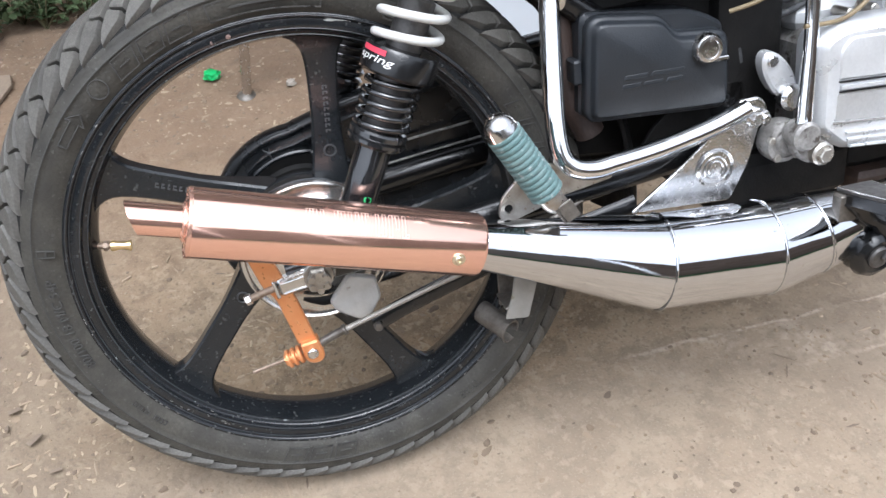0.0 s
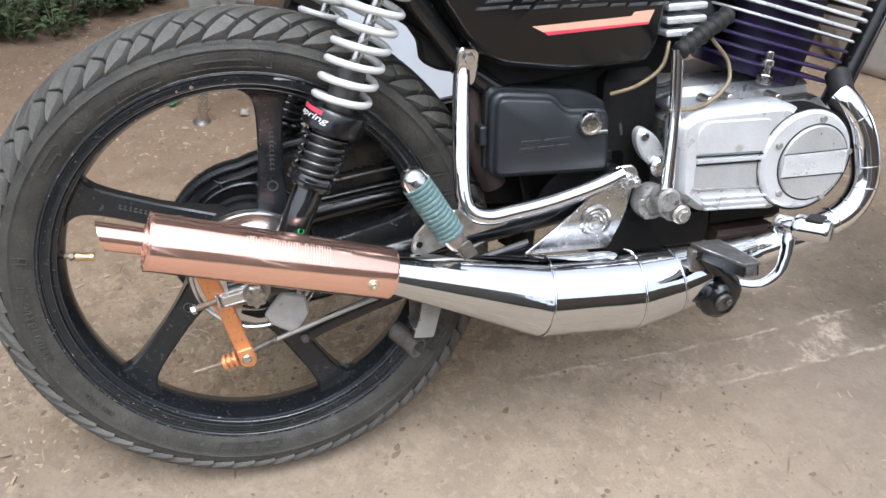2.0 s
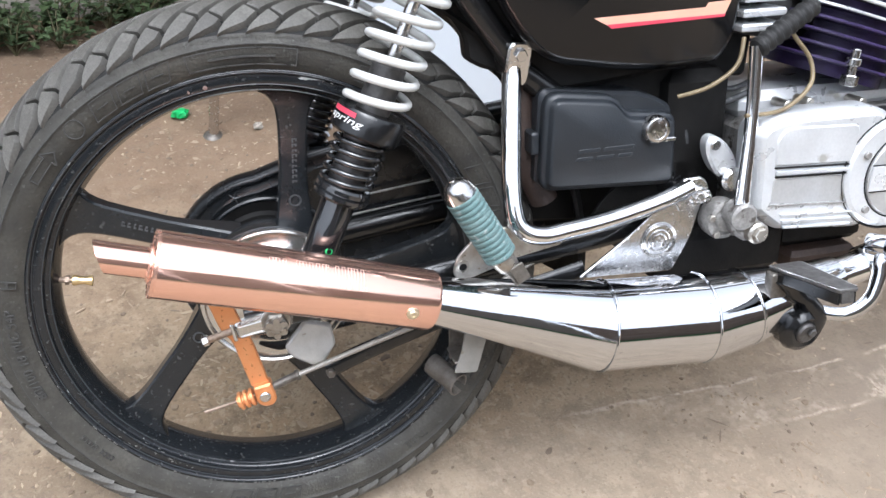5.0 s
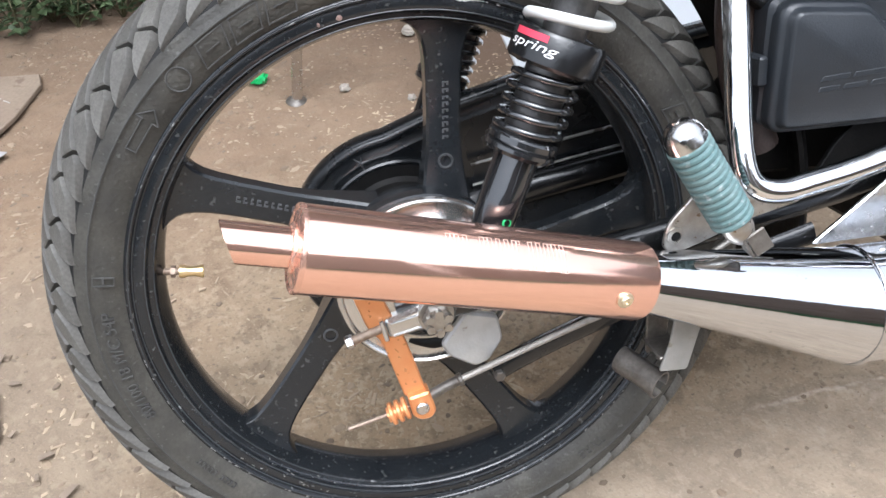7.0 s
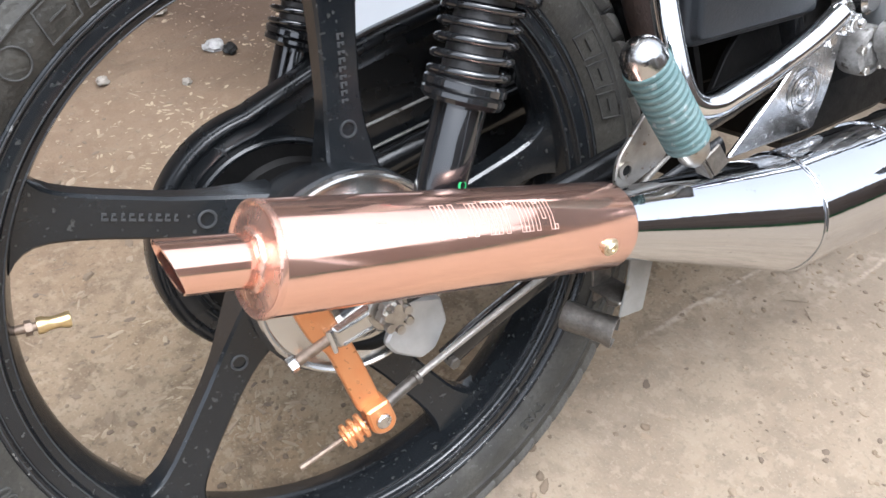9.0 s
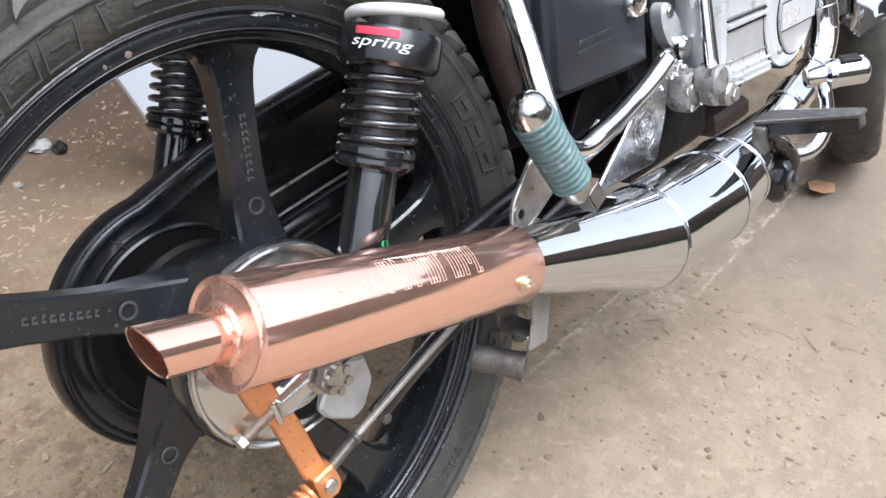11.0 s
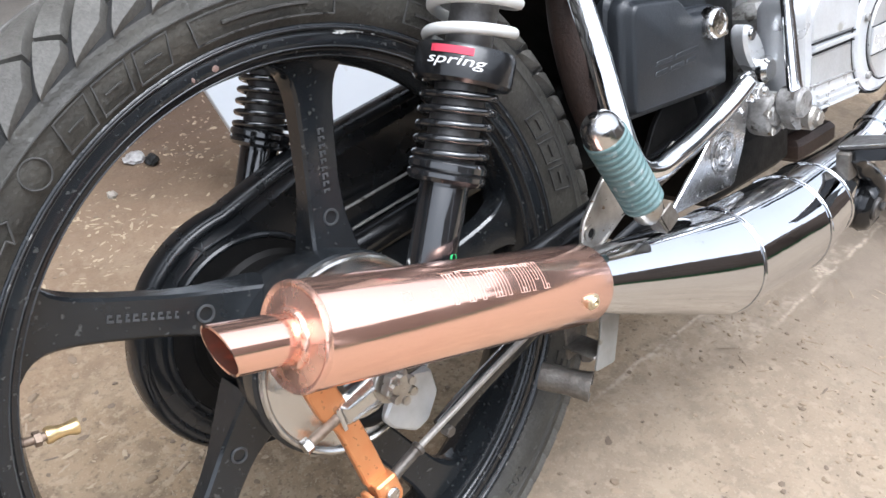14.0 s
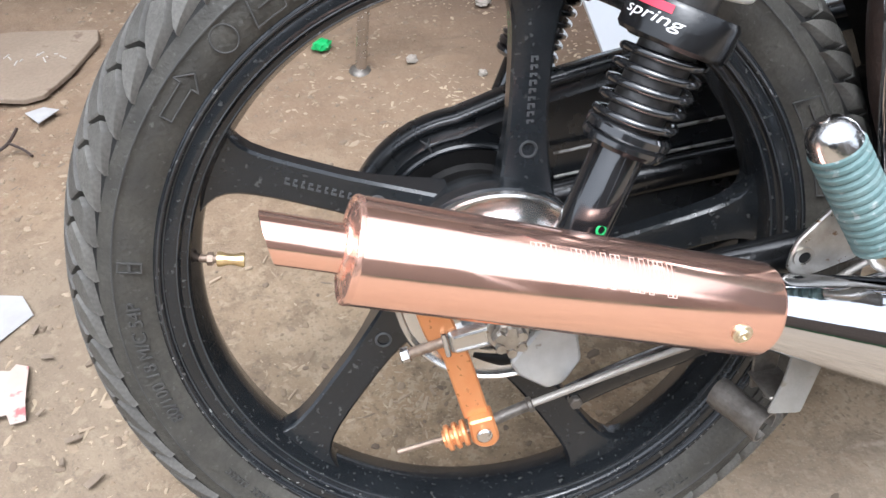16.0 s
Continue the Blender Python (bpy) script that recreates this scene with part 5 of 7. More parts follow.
def build_rider_controls():
    # flat rider's peg: a tapered plate over a folded channel
    a, b = Vector((0.5345, -0.1690, 0.3285)), Vector((0.5340, -0.2675, 0.3435))
    n = (b - a).length
    m = Matrix.Translation(a) @ (b - a).to_track_quat("Y", "Z").to_matrix().to_4x4()
    bm = bmesh.new()
    prism(bm, rounded([(-0.0190, 0.0), (0.0190, 0.0), (0.0110, n), (-0.0110, n)], [0.002, 0.002, 0.004, 0.004]), m @ Matrix.Translation((0, 0, -0.0022)), 0.0044, 0.0010)
    peg = part("rider_peg", bm, DARKSTEEL, bike, "bare flat steel rider's peg")
    for k in (-1, 1):
        bm = bmesh.new()
        prism(bm, rounded([(k * 0.0170, 0.012), (k * 0.0100, n - 0.003), (k * 0.0078, n - 0.003), (k * 0.0148, 0.012)], 0.0004, 2), m @ Matrix.Translation((0, 0, -0.0145)), 0.0124, 0.0005)
        part("peg_rib", bm, BLACKPAINT, peg)
        # bright rod stands in for light catching the peg's edge
        bm = bmesh.new()
        rod(bm, m @ Vector((k * 0.0186, 0.002, 0.0018)), m @ Vector((k * 0.0110, n - 0.004, 0.0018)), 0.0007, seg=8)
        part("peg_edge", bm, CHROME_OLD, peg, "bright line imitating the peg's lit edge")
    bm = bmesh.new()
    box(bm, (-0.0070, n - 0.0060, -0.0135), (0.0070, n - 0.0010, -0.0024), m, 0.001)
    part("peg_end", bm, DARKSTEEL, peg)
    # its hooked, oily mount
    bm = bmesh.new()
    tube(bm, [(0.522, -0.184, 0.322), (0.538, -0.182, 0.306), (0.556, -0.184, 0.290), (0.569, -0.186, 0.272), (0.568, -0.182, 0.254)], [0.009, 0.0095, 0.010, 0.011, 0.011], 14, per=6)
    m7, _ = axis_to((0.5530, -0.163, 0.2575), (0.5550, -0.195, 0.2545))
    lathe(bm, [(0.0, 0.0), (0.018, 0.001), (0.0255, 0.006), (0.0245, 0.014), (0.0260, 0.020), (0.0235, 0.027), (0.0180, 0.031), (0.0125, 0.029)], m7, 28)
    for v in bm.verts:
        v.co += Vector((noise.noise(v.co * 90), noise.noise(v.co * 90 + Vector((7, 0, 0))), noise.noise(v.co * 90 + Vector((0, 9, 0))))) * 0.0016
    mount = part("peg_mount", bm, BLACKPAINT, bike, "oily black hooked peg mount")
    bm = bmesh.new()
    box(bm, (0.5115, -0.1830, 0.2960), (0.5320, -0.1690, 0.3262), bev=0.002)
    part("mount_block", bm, STUB, mount, "grimy brown steel block")
    bm = bmesh.new()
    rod(bm, m7 @ Vector((0, 0, 0.020)), m7 @ Vector((0, 0, 0.033)), 0.0120, seg=24, bev=0.002)
    rod(bm, m7 @ Vector((0.004, 0.002, 0.033)), m7 @ Vector((0.004, 0.002, 0.037)), 0.0050, seg=6, bev=0.001)
    part("mount_pin", bm, DARKSTEEL, mount, "worn steel pin end")
    bm = bmesh.new()
    tube(bm, [(0.520, -0.140, 0.292), (0.560, -0.172, 0.277), (0.594, -0.196, 0.273), (0.618, -0.203, 0.288), (0.628, -0.201, 0.312), (0.632, -0.196, 0.332), (0.640, -0.192, 0.343)], 0.0078, 20, flat=0.8)
    pedal = part("brake_pedal", bm, CHROME, bike, "curved chrome brake pedal")
    a, b = Vector((0.6270, -0.1760, 0.3440)), Vector((0.6640, -0.2280, 0.3475))
    m5 = Matrix.Translation(a) @ (b - a).to_track_quat("X", "Z").to_matrix().to_4x4()
    n = (b - a).length
    bm = bmesh.new()
    lathe(bm, [(0.0100, 0.0), (0.0115, 0.002), (0.0118, 0.020), (0.0158, 0.024), (0.0162, 0.030), (0.0152, 0.032), (0.0152, n - 0.006), (0.0135, n - 0.002), (0.0100, n)], m5 @ pose(0, 0, 0, 0, 90, 0), 32)
    part("pedal_pad", bm, CHROME, pedal, "chrome pedal pad with a rubber strip")
    bm = bmesh.new()
    box(bm, (0.035, -0.0100, 0.0100), (n - 0.008, 0.0100, 0.0168), m5, 0.002)
    part("pad_rubber", bm, BLACKRUBBER, pedal)


build_rails()
build_passenger_peg()
build_rider_controls()


# ---- body, air box, engine ----

def build_air_box():
    outline = rounded([(0.2835, 0.4180), (0.4380, 0.4110), (0.4380, 0.4890), (0.4180, 0.5010), (0.3980, 0.5075), (0.2880, 0.5200)], [0.008, 0.006, 0.008, 0.006, 0.005, 0.012])
    bm = bmesh.new()
    prism(bm, outline, side(-0.030), 0.050, 0.004)
    air = part("air_box", bm, BOXPLASTIC, bike, "dark grey plastic air box")
    lid_line = [(0.2850, 0.4135), (0.4400, 0.4050), (0.4370, 0.4855), (0.3815, 0.4905), (0.3660, 0.5090), (0.2905, 0.5185)]
    bm = bmesh.new()
    stepped(bm, rounded(lid_line, [0.016, 0.015, 0.015, 0.006, 0.0115, 0.018]), side(-0.0790), ((0.0, 0.0), (0.0, 0.0080), (0.0008, 0.0105), (0.0022, 0.0120), (0.0036, 0.0126), (0.0048, 0.0142), (0.0060, 0.0182), (0.0074, 0.0206), (0.0092, 0.0216)))
    part("air_box_lid", bm, BOXPLASTIC, air, "dark grey moulded lid with a stepped edge", 50)
    for x0, x1, z in ((0.322, 0.346, 0.4560), (0.350, 0.384, 0.4560), (0.320, 0.338, 0.4475), (0.342, 0.362, 0.4475), (0.366, 0.382, 0.4475)):
        bm = bmesh.new()
        prism(bm, rounded([(x0, z - 0.0022), (x1, z - 0.0022), (x1 + 0.002, z + 0.0022), (x0 + 0.002, z + 0.0022)], 0.001, 2), side(-0.1000), 0.0012, 0.0004)
        part("lid_mark", bm, BOXPLASTIC, air)
    knob = Matrix.Translation((0.4075, -0.1000, 0.4728)) @ pose(0, 0, 0, 90, 0, 0)
    bm = bmesh.new()
    lathe(bm, [(0.0145, -0.003), (0.0150, 0.002), (0.0146, 0.0075), (0.0125, 0.0100), (0.0095, 0.0104), (0.0090, 0.0094), (0.0, 0.0098)], knob, 36)
    part("lid_knob", bm, CHROME_OLD, air, "round dull chrome lid screw")
    bm = bmesh.new()
    box(bm, (0.0, -0.0150, 0.0), (0.024, -0.0105, 0.004), knob, 0.001)
    part("knob_tab", bm, CHROME_OLD, air)
    bm = bmesh.new()
    box(bm, (0.2775, -0.085, 0.452), (0.2865, -0.062, 0.476), bev=0.002)
    part("lid_clip", bm, BOXPLASTIC, air)


def build_body_panels():
    outline = rounded([(0.213, 0.700), (0.222, 0.640), (0.262, 0.575), (0.292, 0.548), (0.388, 0.5325), (0.476, 0.5345), (0.492, 0.560), (0.508, 0.660), (0.512, 0.760), (0.240, 0.760)], [0.01, 0.02, 0.03, 0.02, 0.03, 0.02, 0.02, 0.02, 0.01, 0.01])
    bm = bmesh.new()
    prism(bm, outline, side(-0.070), 0.034, 0.010)
    cover = part("side_cover", bm, COVERBLACK, bike, "gloss black side cover with a peach stripe", 50)
    bm = bmesh.new()
    stripe = [(0.333, 0.5895), (0.352, 0.5795), (0.4735, 0.5835), (0.4800, 0.5980), (0.4550, 0.5970), (0.4520, 0.5925)]
    prism(bm, stripe, side(-0.1036), 0.0008)
    part("stripe_decal", bm, STRIPE, cover, "peach stripe decal")
    bm = bmesh.new()
    prism(bm, [(0.347, 0.5825), (0.352, 0.5785), (0.4735, 0.5825), (0.4745, 0.5850)], side(-0.1041), 0.0006)
    part("stripe_edge", bm, REDINK, cover)
    x = 0.268
    for w, g in ((0.036, 0.005), (0.020, 0.005), (0.026, 0.005), (0.020, 0.004), (0.030, 0.005), (0.018, 0.004), (0.022, 0.005), (0.022, 0.004)):
        bm = bmesh.new()
        drop = -0.040 * (x - 0.31)
        for z0, z1, cut in ((0.6090, 0.6125, 0.0), (0.6160, 0.6190, 0.006), (0.6235, 0.6270, 0.0)):
            q = (z0 - 0.609) * 0.8
            prism(bm, [(x + q + cut, z0 + drop), (x + w + q, z0 + drop), (x + w + q + 0.8 * (z1 - z0), z1 + drop), (x + q + cut + 0.8 * (z1 - z0), z1 + drop)], side(-0.1030), 0.0030, 0.0008)
        part("badge_bar", bm, BADGEGREY, cover, "worn grey raised badge bars")
        x += w + g
    # two black slabs added to close see-through gaps that should look dark
    bm = bmesh.new()
    prism(bm, rounded([(0.292, 0.352), (0.470, 0.335), (0.480, 0.440), (0.290, 0.440)], 0.01), side(0.012), 0.030, 0.004)
    part("inner_panel", bm, BLACKDULL, bike, "black slab added to fill the dark gap behind the swingarm pivot")
    bm = bmesh.new()
    prism(bm, rounded([(0.455, 0.505), (0.575, 0.495), (0.585, 0.640), (0.455, 0.640)], 0.01), side(0.030), 0.030, 0.004)
    part("inner_panel", bm, BLACKDULL, bike, "black slab added to fill the dark gap behind the carburettor")
    # dark frame behind, mudguard, inner guard
    for a, b, r in (((0.13, -0.075, 0.73), (0.275, -0.060, 0.535), 0.014), ((0.275, -0.060, 0.535), (0.45, -0.055, 0.40), 0.014), ((0.45, -0.05, 0.40), (0.47, -0.05, 0.34), 0.02), ((0.13, 0.075, 0.73), (0.275, 0.060, 0.535), 0.014), ((0.275, 0.060, 0.535), (0.45, 0.055, 0.38), 0.014), ((0.455, -0.075, 0.36), (0.455, 0.075, 0.36), 0.02)):
        bm = bmesh.new()
        rod(bm, a, b, r, seg=18)
        part("frame_tube", bm, BLACKPAINT, bike, "black painted frame tube")
    bm = bmesh.new()
    rows = []
    for i in range(33):
        a = radians(-8 + 83 * i / 32)
        ring = []
        for r, y in ((0.350, -0.058), (0.358, -0.050), (0.362, -0.030), (0.362, 0.030), (0.358, 0.050), (0.350, 0.058), (0.347, 0.055), (0.358, 0.028), (0.358, -0.028), (0.347, -0.055)):
            ring.append((r * math.cos(a), y, 0.31 + r * math.sin(a)))
        rows.append(ring)
    ring_loft(bm, rows)
    part("inner_mudguard", bm, BLACKDULL, bike, "black inner mudguard round the tyre")
    bm = bmesh.new()
    box(bm, (0.365, -0.045, 0.405), (0.475, 0.06, 0.60), bev=0.008)
    part("battery_tray", bm, BLACKDULL, bike, "black battery tray behind the air box")
    bm = bmesh.new()
    prism(bm, rounded([(0.205, 0.70), (0.232, 0.60), (0.252, 0.535), (0.285, 0.512), (0.360, 0.515), (0.47, 0.528), (0.50, 0.70)], 0.01), side(-0.020), 0.045, 0.005)
    part("seat_base", bm, BLACKDULL, bike, "black plastic under the seat")
    bm = bmesh.new()
    prism(bm, rounded([(0.150, 0.760), (0.186, 0.640), (0.200, 0.598), (0.217, 0.572), (0.219, 0.549), (0.236, 0.5395), (0.256, 0.5345), (0.285, 0.545), (0.300, 0.640), (0.300, 0.760)], 0.006), side(-0.030), 0.024, 0.004)
    part("tail_panel", bm, BLACKDULL, bike, "black plastic panel above the tyre")
    # brown damp-looking plastic strip behind the rail
    bm = bmesh.new()
    tube(bm, [(0.285, -0.040, 0.560), (0.278, -0.045, 0.50), (0.285, -0.050, 0.44), (0.305, -0.050, 0.39)], 0.016, 14)
    part("breather_hose", bm, RUST, bike, "rusty brown tube beside the tyre")


def build_engine():
    bm = bmesh.new()
    box(bm, (0.515, -0.110, 0.335), (0.745, 0.11, 0.475), bev=0.014)
    engine = part("crankcase", bm, ALU_DARK, bike, "grimy aluminium crankcase")
    bm = bmesh.new()
    box(bm, (0.440, -0.062, 0.330), (0.520, 0.09, 0.520), bev=0.012)
    part("gearbox_end", bm, BLACKDULL, bike, "dark grimy end of the gearbox")
    bm = bmesh.new()
    prism(bm, rounded([(0.4985, 0.388), (0.530, 0.363), (0.640, 0.352), (0.660, 0.370), (0.660, 0.480), (0.640, 0.491), (0.520, 0.492), (0.4955, 0.480)], [0.008, 0.008, 0.01, 0.02, 0.02, 0.01, 0.016, 0.012]), side(-0.112), 0.050, 0.008)
    part("clutch_cover", bm, ALU, engine, "scratched aluminium engine side cover", 45)
    bm = bmesh.new()
    prism(bm, rounded([(0.5170, 0.4390), (0.6130, 0.4340), (0.6160, 0.4760), (0.526, 0.4800), (0.5160, 0.4690)], [0.002, 0.002, 0.010, 0.012, 0.006]), side(-0.160), 0.0040, 0.0015)
    part("cover_panel", bm, ALU, engine)
    bm = bmesh.new()
    prism(bm, rounded([(0.5170, 0.3960), (0.6100, 0.3890), (0.6100, 0.4200), (0.5170, 0.4240)], 0.003), side(-0.160), 0.0026, 0.0008)
    part("cover_panel", bm, ALU_PANEL, engine, "duller flat lower panel")
    for z, drop, x0, x1, w, material in ((0.4368, 0.005, 0.5170, 0.6125, 0.0009, BLACKDULL), (0.4310, 0.004, 0.5185, 0.6100, 0.0022, ALU), (0.4262, 0.004, 0.5185, 0.6080, 0.0008, BLACKDULL), (0.3945, 0.007, 0.5150, 0.6120, 0.0010, ALU_DARK), (0.3820, 0.006, 0.530, 0.621, 0.0013, ALU), (0.3745, 0.006, 0.532, 0.621, 0.0013, ALU), (0.3672, 0.006, 0.535, 0.621, 0.0013, ALU)):
        bm = bmesh.new()
        prism(bm, [(x0, z - w), (x1, z - drop - w), (x1, z - drop + w), (x0, z + w)], side(-0.160), 0.0052 if material is ALU else 0.0046, 0.0006)
        part("cover_rib" if material is ALU else "cover_groove", bm, material, engine)
    m = Matrix.Translation((0.6695, -0.130, 0.4165)) @ pose(0, 0, 0, 90, 0, 0)
    bm = bmesh.new()
    lathe(bm, [(0.0660, 0.0), (0.0672, 0.0), (0.0672, 0.0330), (0.0660, 0.0330)], m, 64, loop=True)
    part("cap_gap", bm, BLACKDULL, engine, "dark oily gap round the clutch housing")
    bm = bmesh.new()
    lathe(bm, [(0.050, 0), (0.0655, 0.004), (0.0655, 0.028), (0.0640, 0.034), (0.0600, 0.0365), (0.045, 0.0365), (0.0, 0.0365)], m, 64)
    part("clutch_housing", bm, ALU, engine, "round scuffed clutch housing", 25)
    m = Matrix.Translation((0.6790, -0.130, 0.4130)) @ pose(0, 0, 0, 90, 0, 0)
    bm = bmesh.new()
    lathe(bm, [(0.0505, 0.0362), (0.0500, 0.0372), (0.0488, 0.0372), (0.0486, 0.0362)], m, 64, loop=True)
    part("cap_groove", bm, BLACKDULL, engine)
    bm = bmesh.new()
    lathe(bm, [(0.0482, 0.034), (0.0480, 0.0385), (0.0465, 0.0398), (0.040, 0.0402), (0.0, 0.0404)], m, 64)
    part("clutch_cap", bm, ALU_PANEL, engine, "scuffed round clutch cap", 25)
    bm = bmesh.new()
    prism(bm, [(-0.0465, -0.0135), (0.0450, -0.0165), (0.0455, 0.0135), (-0.0450, 0.0150)], m @ Matrix.Translation((0, 0, 0.0396)), 0.0022, 0.0006)
    part("cap_band", bm, ALU, engine, "brushed flat band across the cap")
    for v0, v1 in ((0.0158, 0.0143), (-0.0143, -0.0173)):
        bm = bmesh.new()
        prism(bm, [(-0.0450, v0 - 0.0006), (0.0445, v1 - 0.0006), (0.0445, v1 + 0.0006), (-0.0450, v0 + 0.0006)], m @ Matrix.Translation((0, 0, 0.0400)), 0.0012)
        part("band_groove", bm, BLACKDULL, engine)
    for k in range(5):
        a = radians(80 + 72 * k)
        bm = bmesh.new()
        q = m @ Vector((0.0545 * math.cos(a) - 0.004, 0.0545 * math.sin(a) + 0.002, 0.0355))
        rod(bm, q, q + Vector((0, -0.0045, 0)), 0.0042, seg=14, bev=0.0006)
        part("cap_screw", bm, ALU_DARK, engine)
    bm = bmesh.new()
    box(bm, (0.43, -0.080, 0.276), (0.600, 0.085, 0.338), bev=0.010)
    box(bm, (0.602, -0.070, 0.297), (0.715, 0.085, 0.338), bev=0.008)
    part("engine_cradle", bm, BLACKDULL, bike, "black lower frame cradle under the engine")
    bm = bmesh.new()
    prism(bm, rounded([(0.345, 0.345), (0.470, 0.318), (0.476, 0.420), (0.415, 0.425), (0.370, 0.385)], 0.008), side(-0.056), 0.006, 0.001)
    part("pivot_plate", bm, BLACKDULL, bike, "black swingarm pivot plate")
    bm = bmesh.new()
    box(bm, (0.515, -0.085, 0.470), (0.725, 0.08, 0.500), bev=0.010)
    part("case_top", bm, ALU, engine, "oily aluminium top of the crankcase")
    bm = bmesh.new()
    box(bm, (0.606, -0.085, 0.270), (0.700, 0.05, 0.296), bev=0.006)
    part("exhaust_bracket", bm, RUST, bike, "rusty brown bracket under the engine")
    # kick starter
    bm = bmesh.new()
    boss = Matrix.Translation((0.4905, -0.098, 0.3660)) @ pose(0, 0, 0, 90, 0, 0)
    lathe(bm, [(0.010, 0.0), (0.0215, 0.0), (0.0225, 0.004), (0.0225, 0.016), (0.0205, 0.021), (0.0160, 0.0225), (0.0150, 0.0205), (0.0120, 0.0205), (0.0105, 0.0235), (0.0, 0.0240)], boss, 40)
    kick = part("kick_lever", bm, ALU_DARK, bike, "kick-start lever with a black rubber on a cast boss", 30)
    for k in range(5):
        a = radians(20 + 72 * k)
        bm = bmesh.new()
        q = boss @ Vector((0.0180 * math.cos(a), 0.0180 * math.sin(a), 0.018))
        rod(bm, q, q + Vector((0, -0.0065, 0)), 0.0042, seg=6, bev=0.0008)
        part("boss_bolt", bm, STEEL, kick)
    bm = bmesh.new()
    rod(bm, (0.5145, -0.128, 0.3580), (0.5145, -0.148, 0.3580), 0.0125, seg=10, bev=0.0025)
    rod(bm, (0.5145, -0.147, 0.3580), (0.5145, -0.153, 0.3580), 0.0078, seg=6, bev=0.001)
    part("clamp_nut", bm, STEEL, kick, "large worn clamp nut")
    bm = bmesh.new()
    rod(bm, (0.497, -0.120, 0.3780), (0.497, -0.146, 0.3780), 0.0150, seg=28, bev=0.003)
    prism(bm, rounded([(0.486, 0.376), (0.497, 0.396), (0.508, 0.384), (0.525, 0.362), (0.518, 0.348), (0.504, 0.346), (0.488, 0.360)], 0.006), side(-0.122), 0.016, 0.003)
    part("kick_clamp", bm, ALU_DARK, kick, "grimy cast clamp of the lever")
    bm = bmesh.new()
    tube(bm, [(0.4960, -0.136, 0.380), (0.4985, -0.133, 0.395), (0.5030, -0.127, 0.4265), (0.5075, -0.121, 0.4594), (0.5100, -0.116, 0.4935), (0.5100, -0.113, 0.528), (0.5085, -0.112, 0.553)], [0.0105, 0.0085, 0.0078, 0.0074, 0.0072, 0.0074, 0.0070], 18, flat=0.85)
    part("kick_arm", bm, CHROME_BRIGHT, kick)
    bm = bmesh.new()
    a, b = Vector((0.510, -0.112, 0.549)), Vector((0.580, -0.100, 0.587))
    m6, n6 = axis_to(a, b)
    prof = [(0.006, -0.002)]
    for k in range(8):
        z = n6 * k / 8
        prof += [(0.0096, z), (0.0112, z + 0.003), (0.0112, z + 0.0055), (0.0096, z + 0.0075)]
    prof += [(0.006, n6 + 0.002)]
    lathe(bm, prof, m6, 24)
    part("kick_rubber", bm, BLACKRUBBER, kick, "black ribbed rubber", 25)
    # oval oil pump cover and linkage
    bm = bmesh.new()
    mm = Matrix.Translation((0.4765, -0.109, 0.4400)) @ pose(0, 0, 0, 90, 0, 0) @ pose(0, 0, 0, 0, 0, 33)
    prism(bm, [(0.0140 * math.cos(q), 0.0315 * math.sin(q)) for q in np.linspace(0, 2 * math.pi, 33)[:-1]], mm, 0.018, 0.003)
    part("pump_cover", bm, ALU, engine, "oval polished pump cover")
    bm = bmesh.new()
    rod(bm, (0.4885, -0.118, 0.4180), (0.4885, -0.136, 0.4180), 0.0140, seg=28, bev=0.004)
    rod(bm, (0.4655, -0.118, 0.4580), (0.4655, -0.130, 0.4580), 0.0060, seg=8, bev=0.001)
    part("pump_knob", bm, CHROME_OLD, engine, "bright round knob below the pump cover")
    bm = bmesh.new()
    for k, (x, z, r) in enumerate(((0.447, 0.478, 0.008), (0.452, 0.458, 0.005), (0.446, 0.497, 0.006))):
        rod(bm, (x, -0.05, z), (x, -0.090, z), r, seg=16, bev=0.002)
    tube(bm, [(0.440, -0.080, 0.505), (0.447, -0.088, 0.475), (0.452, -0.088, 0.445), (0.445, -0.080, 0.420)], 0.0045, 10)
    tube(bm, [(0.432, -0.07, 0.52), (0.460, -0.082, 0.500), (0.490, -0.085, 0.492), (0.53, -0.08, 0.50)], 0.0038, 10)
    tube(bm, [(0.425, -0.06, 0.53), (0.455, -0.075, 0.515), (0.51, -0.075, 0.505), (0.56, -0.05, 0.51)], 0.0032, 10)
    part("linkage", bm, BADGEGREY, engine, "black cables and linkage")
    # cylinder with fins, leaning forward
    cyl = Matrix.Translation((0.672, -0.005, 0.502)) @ pose(0, 0, 0, 0, 17, 0)
    bm = bmesh.new()
    lathe(bm, [(0.070, -0.01), (0.070, 0.18)], cyl, 40)
    barrel = part("cylinder", bm, PURPLE, bike, "black and purple-tinted finned two-stroke cylinder")
    for k in range(12):
        z = 0.004 + 0.0138 * k
        w = 0.088 + 0.003 * min(k, 6)
        outline = rounded([(-w, -0.085), (w, -0.085), (w, 0.085), (-w, 0.085)], 0.045, 8)
        bm = bmesh.new()
        prism(bm, outline, cyl @ Matrix.Translation((0, 0, z)), 0.0040, 0.0012)
        fin = part("fin", bm, PURPLE if k < 5 else FINBLACK, barrel)
        # bright tubes on the upper fins imitate the highlight along their edges
        bm = bmesh.new()
        tube(bm, [cyl @ Vector((p[0], p[1], z + 0.002)) for p in outline + outline[:1]], 0.0016 if k < 5 else 0.0023, 8, smooth=False)
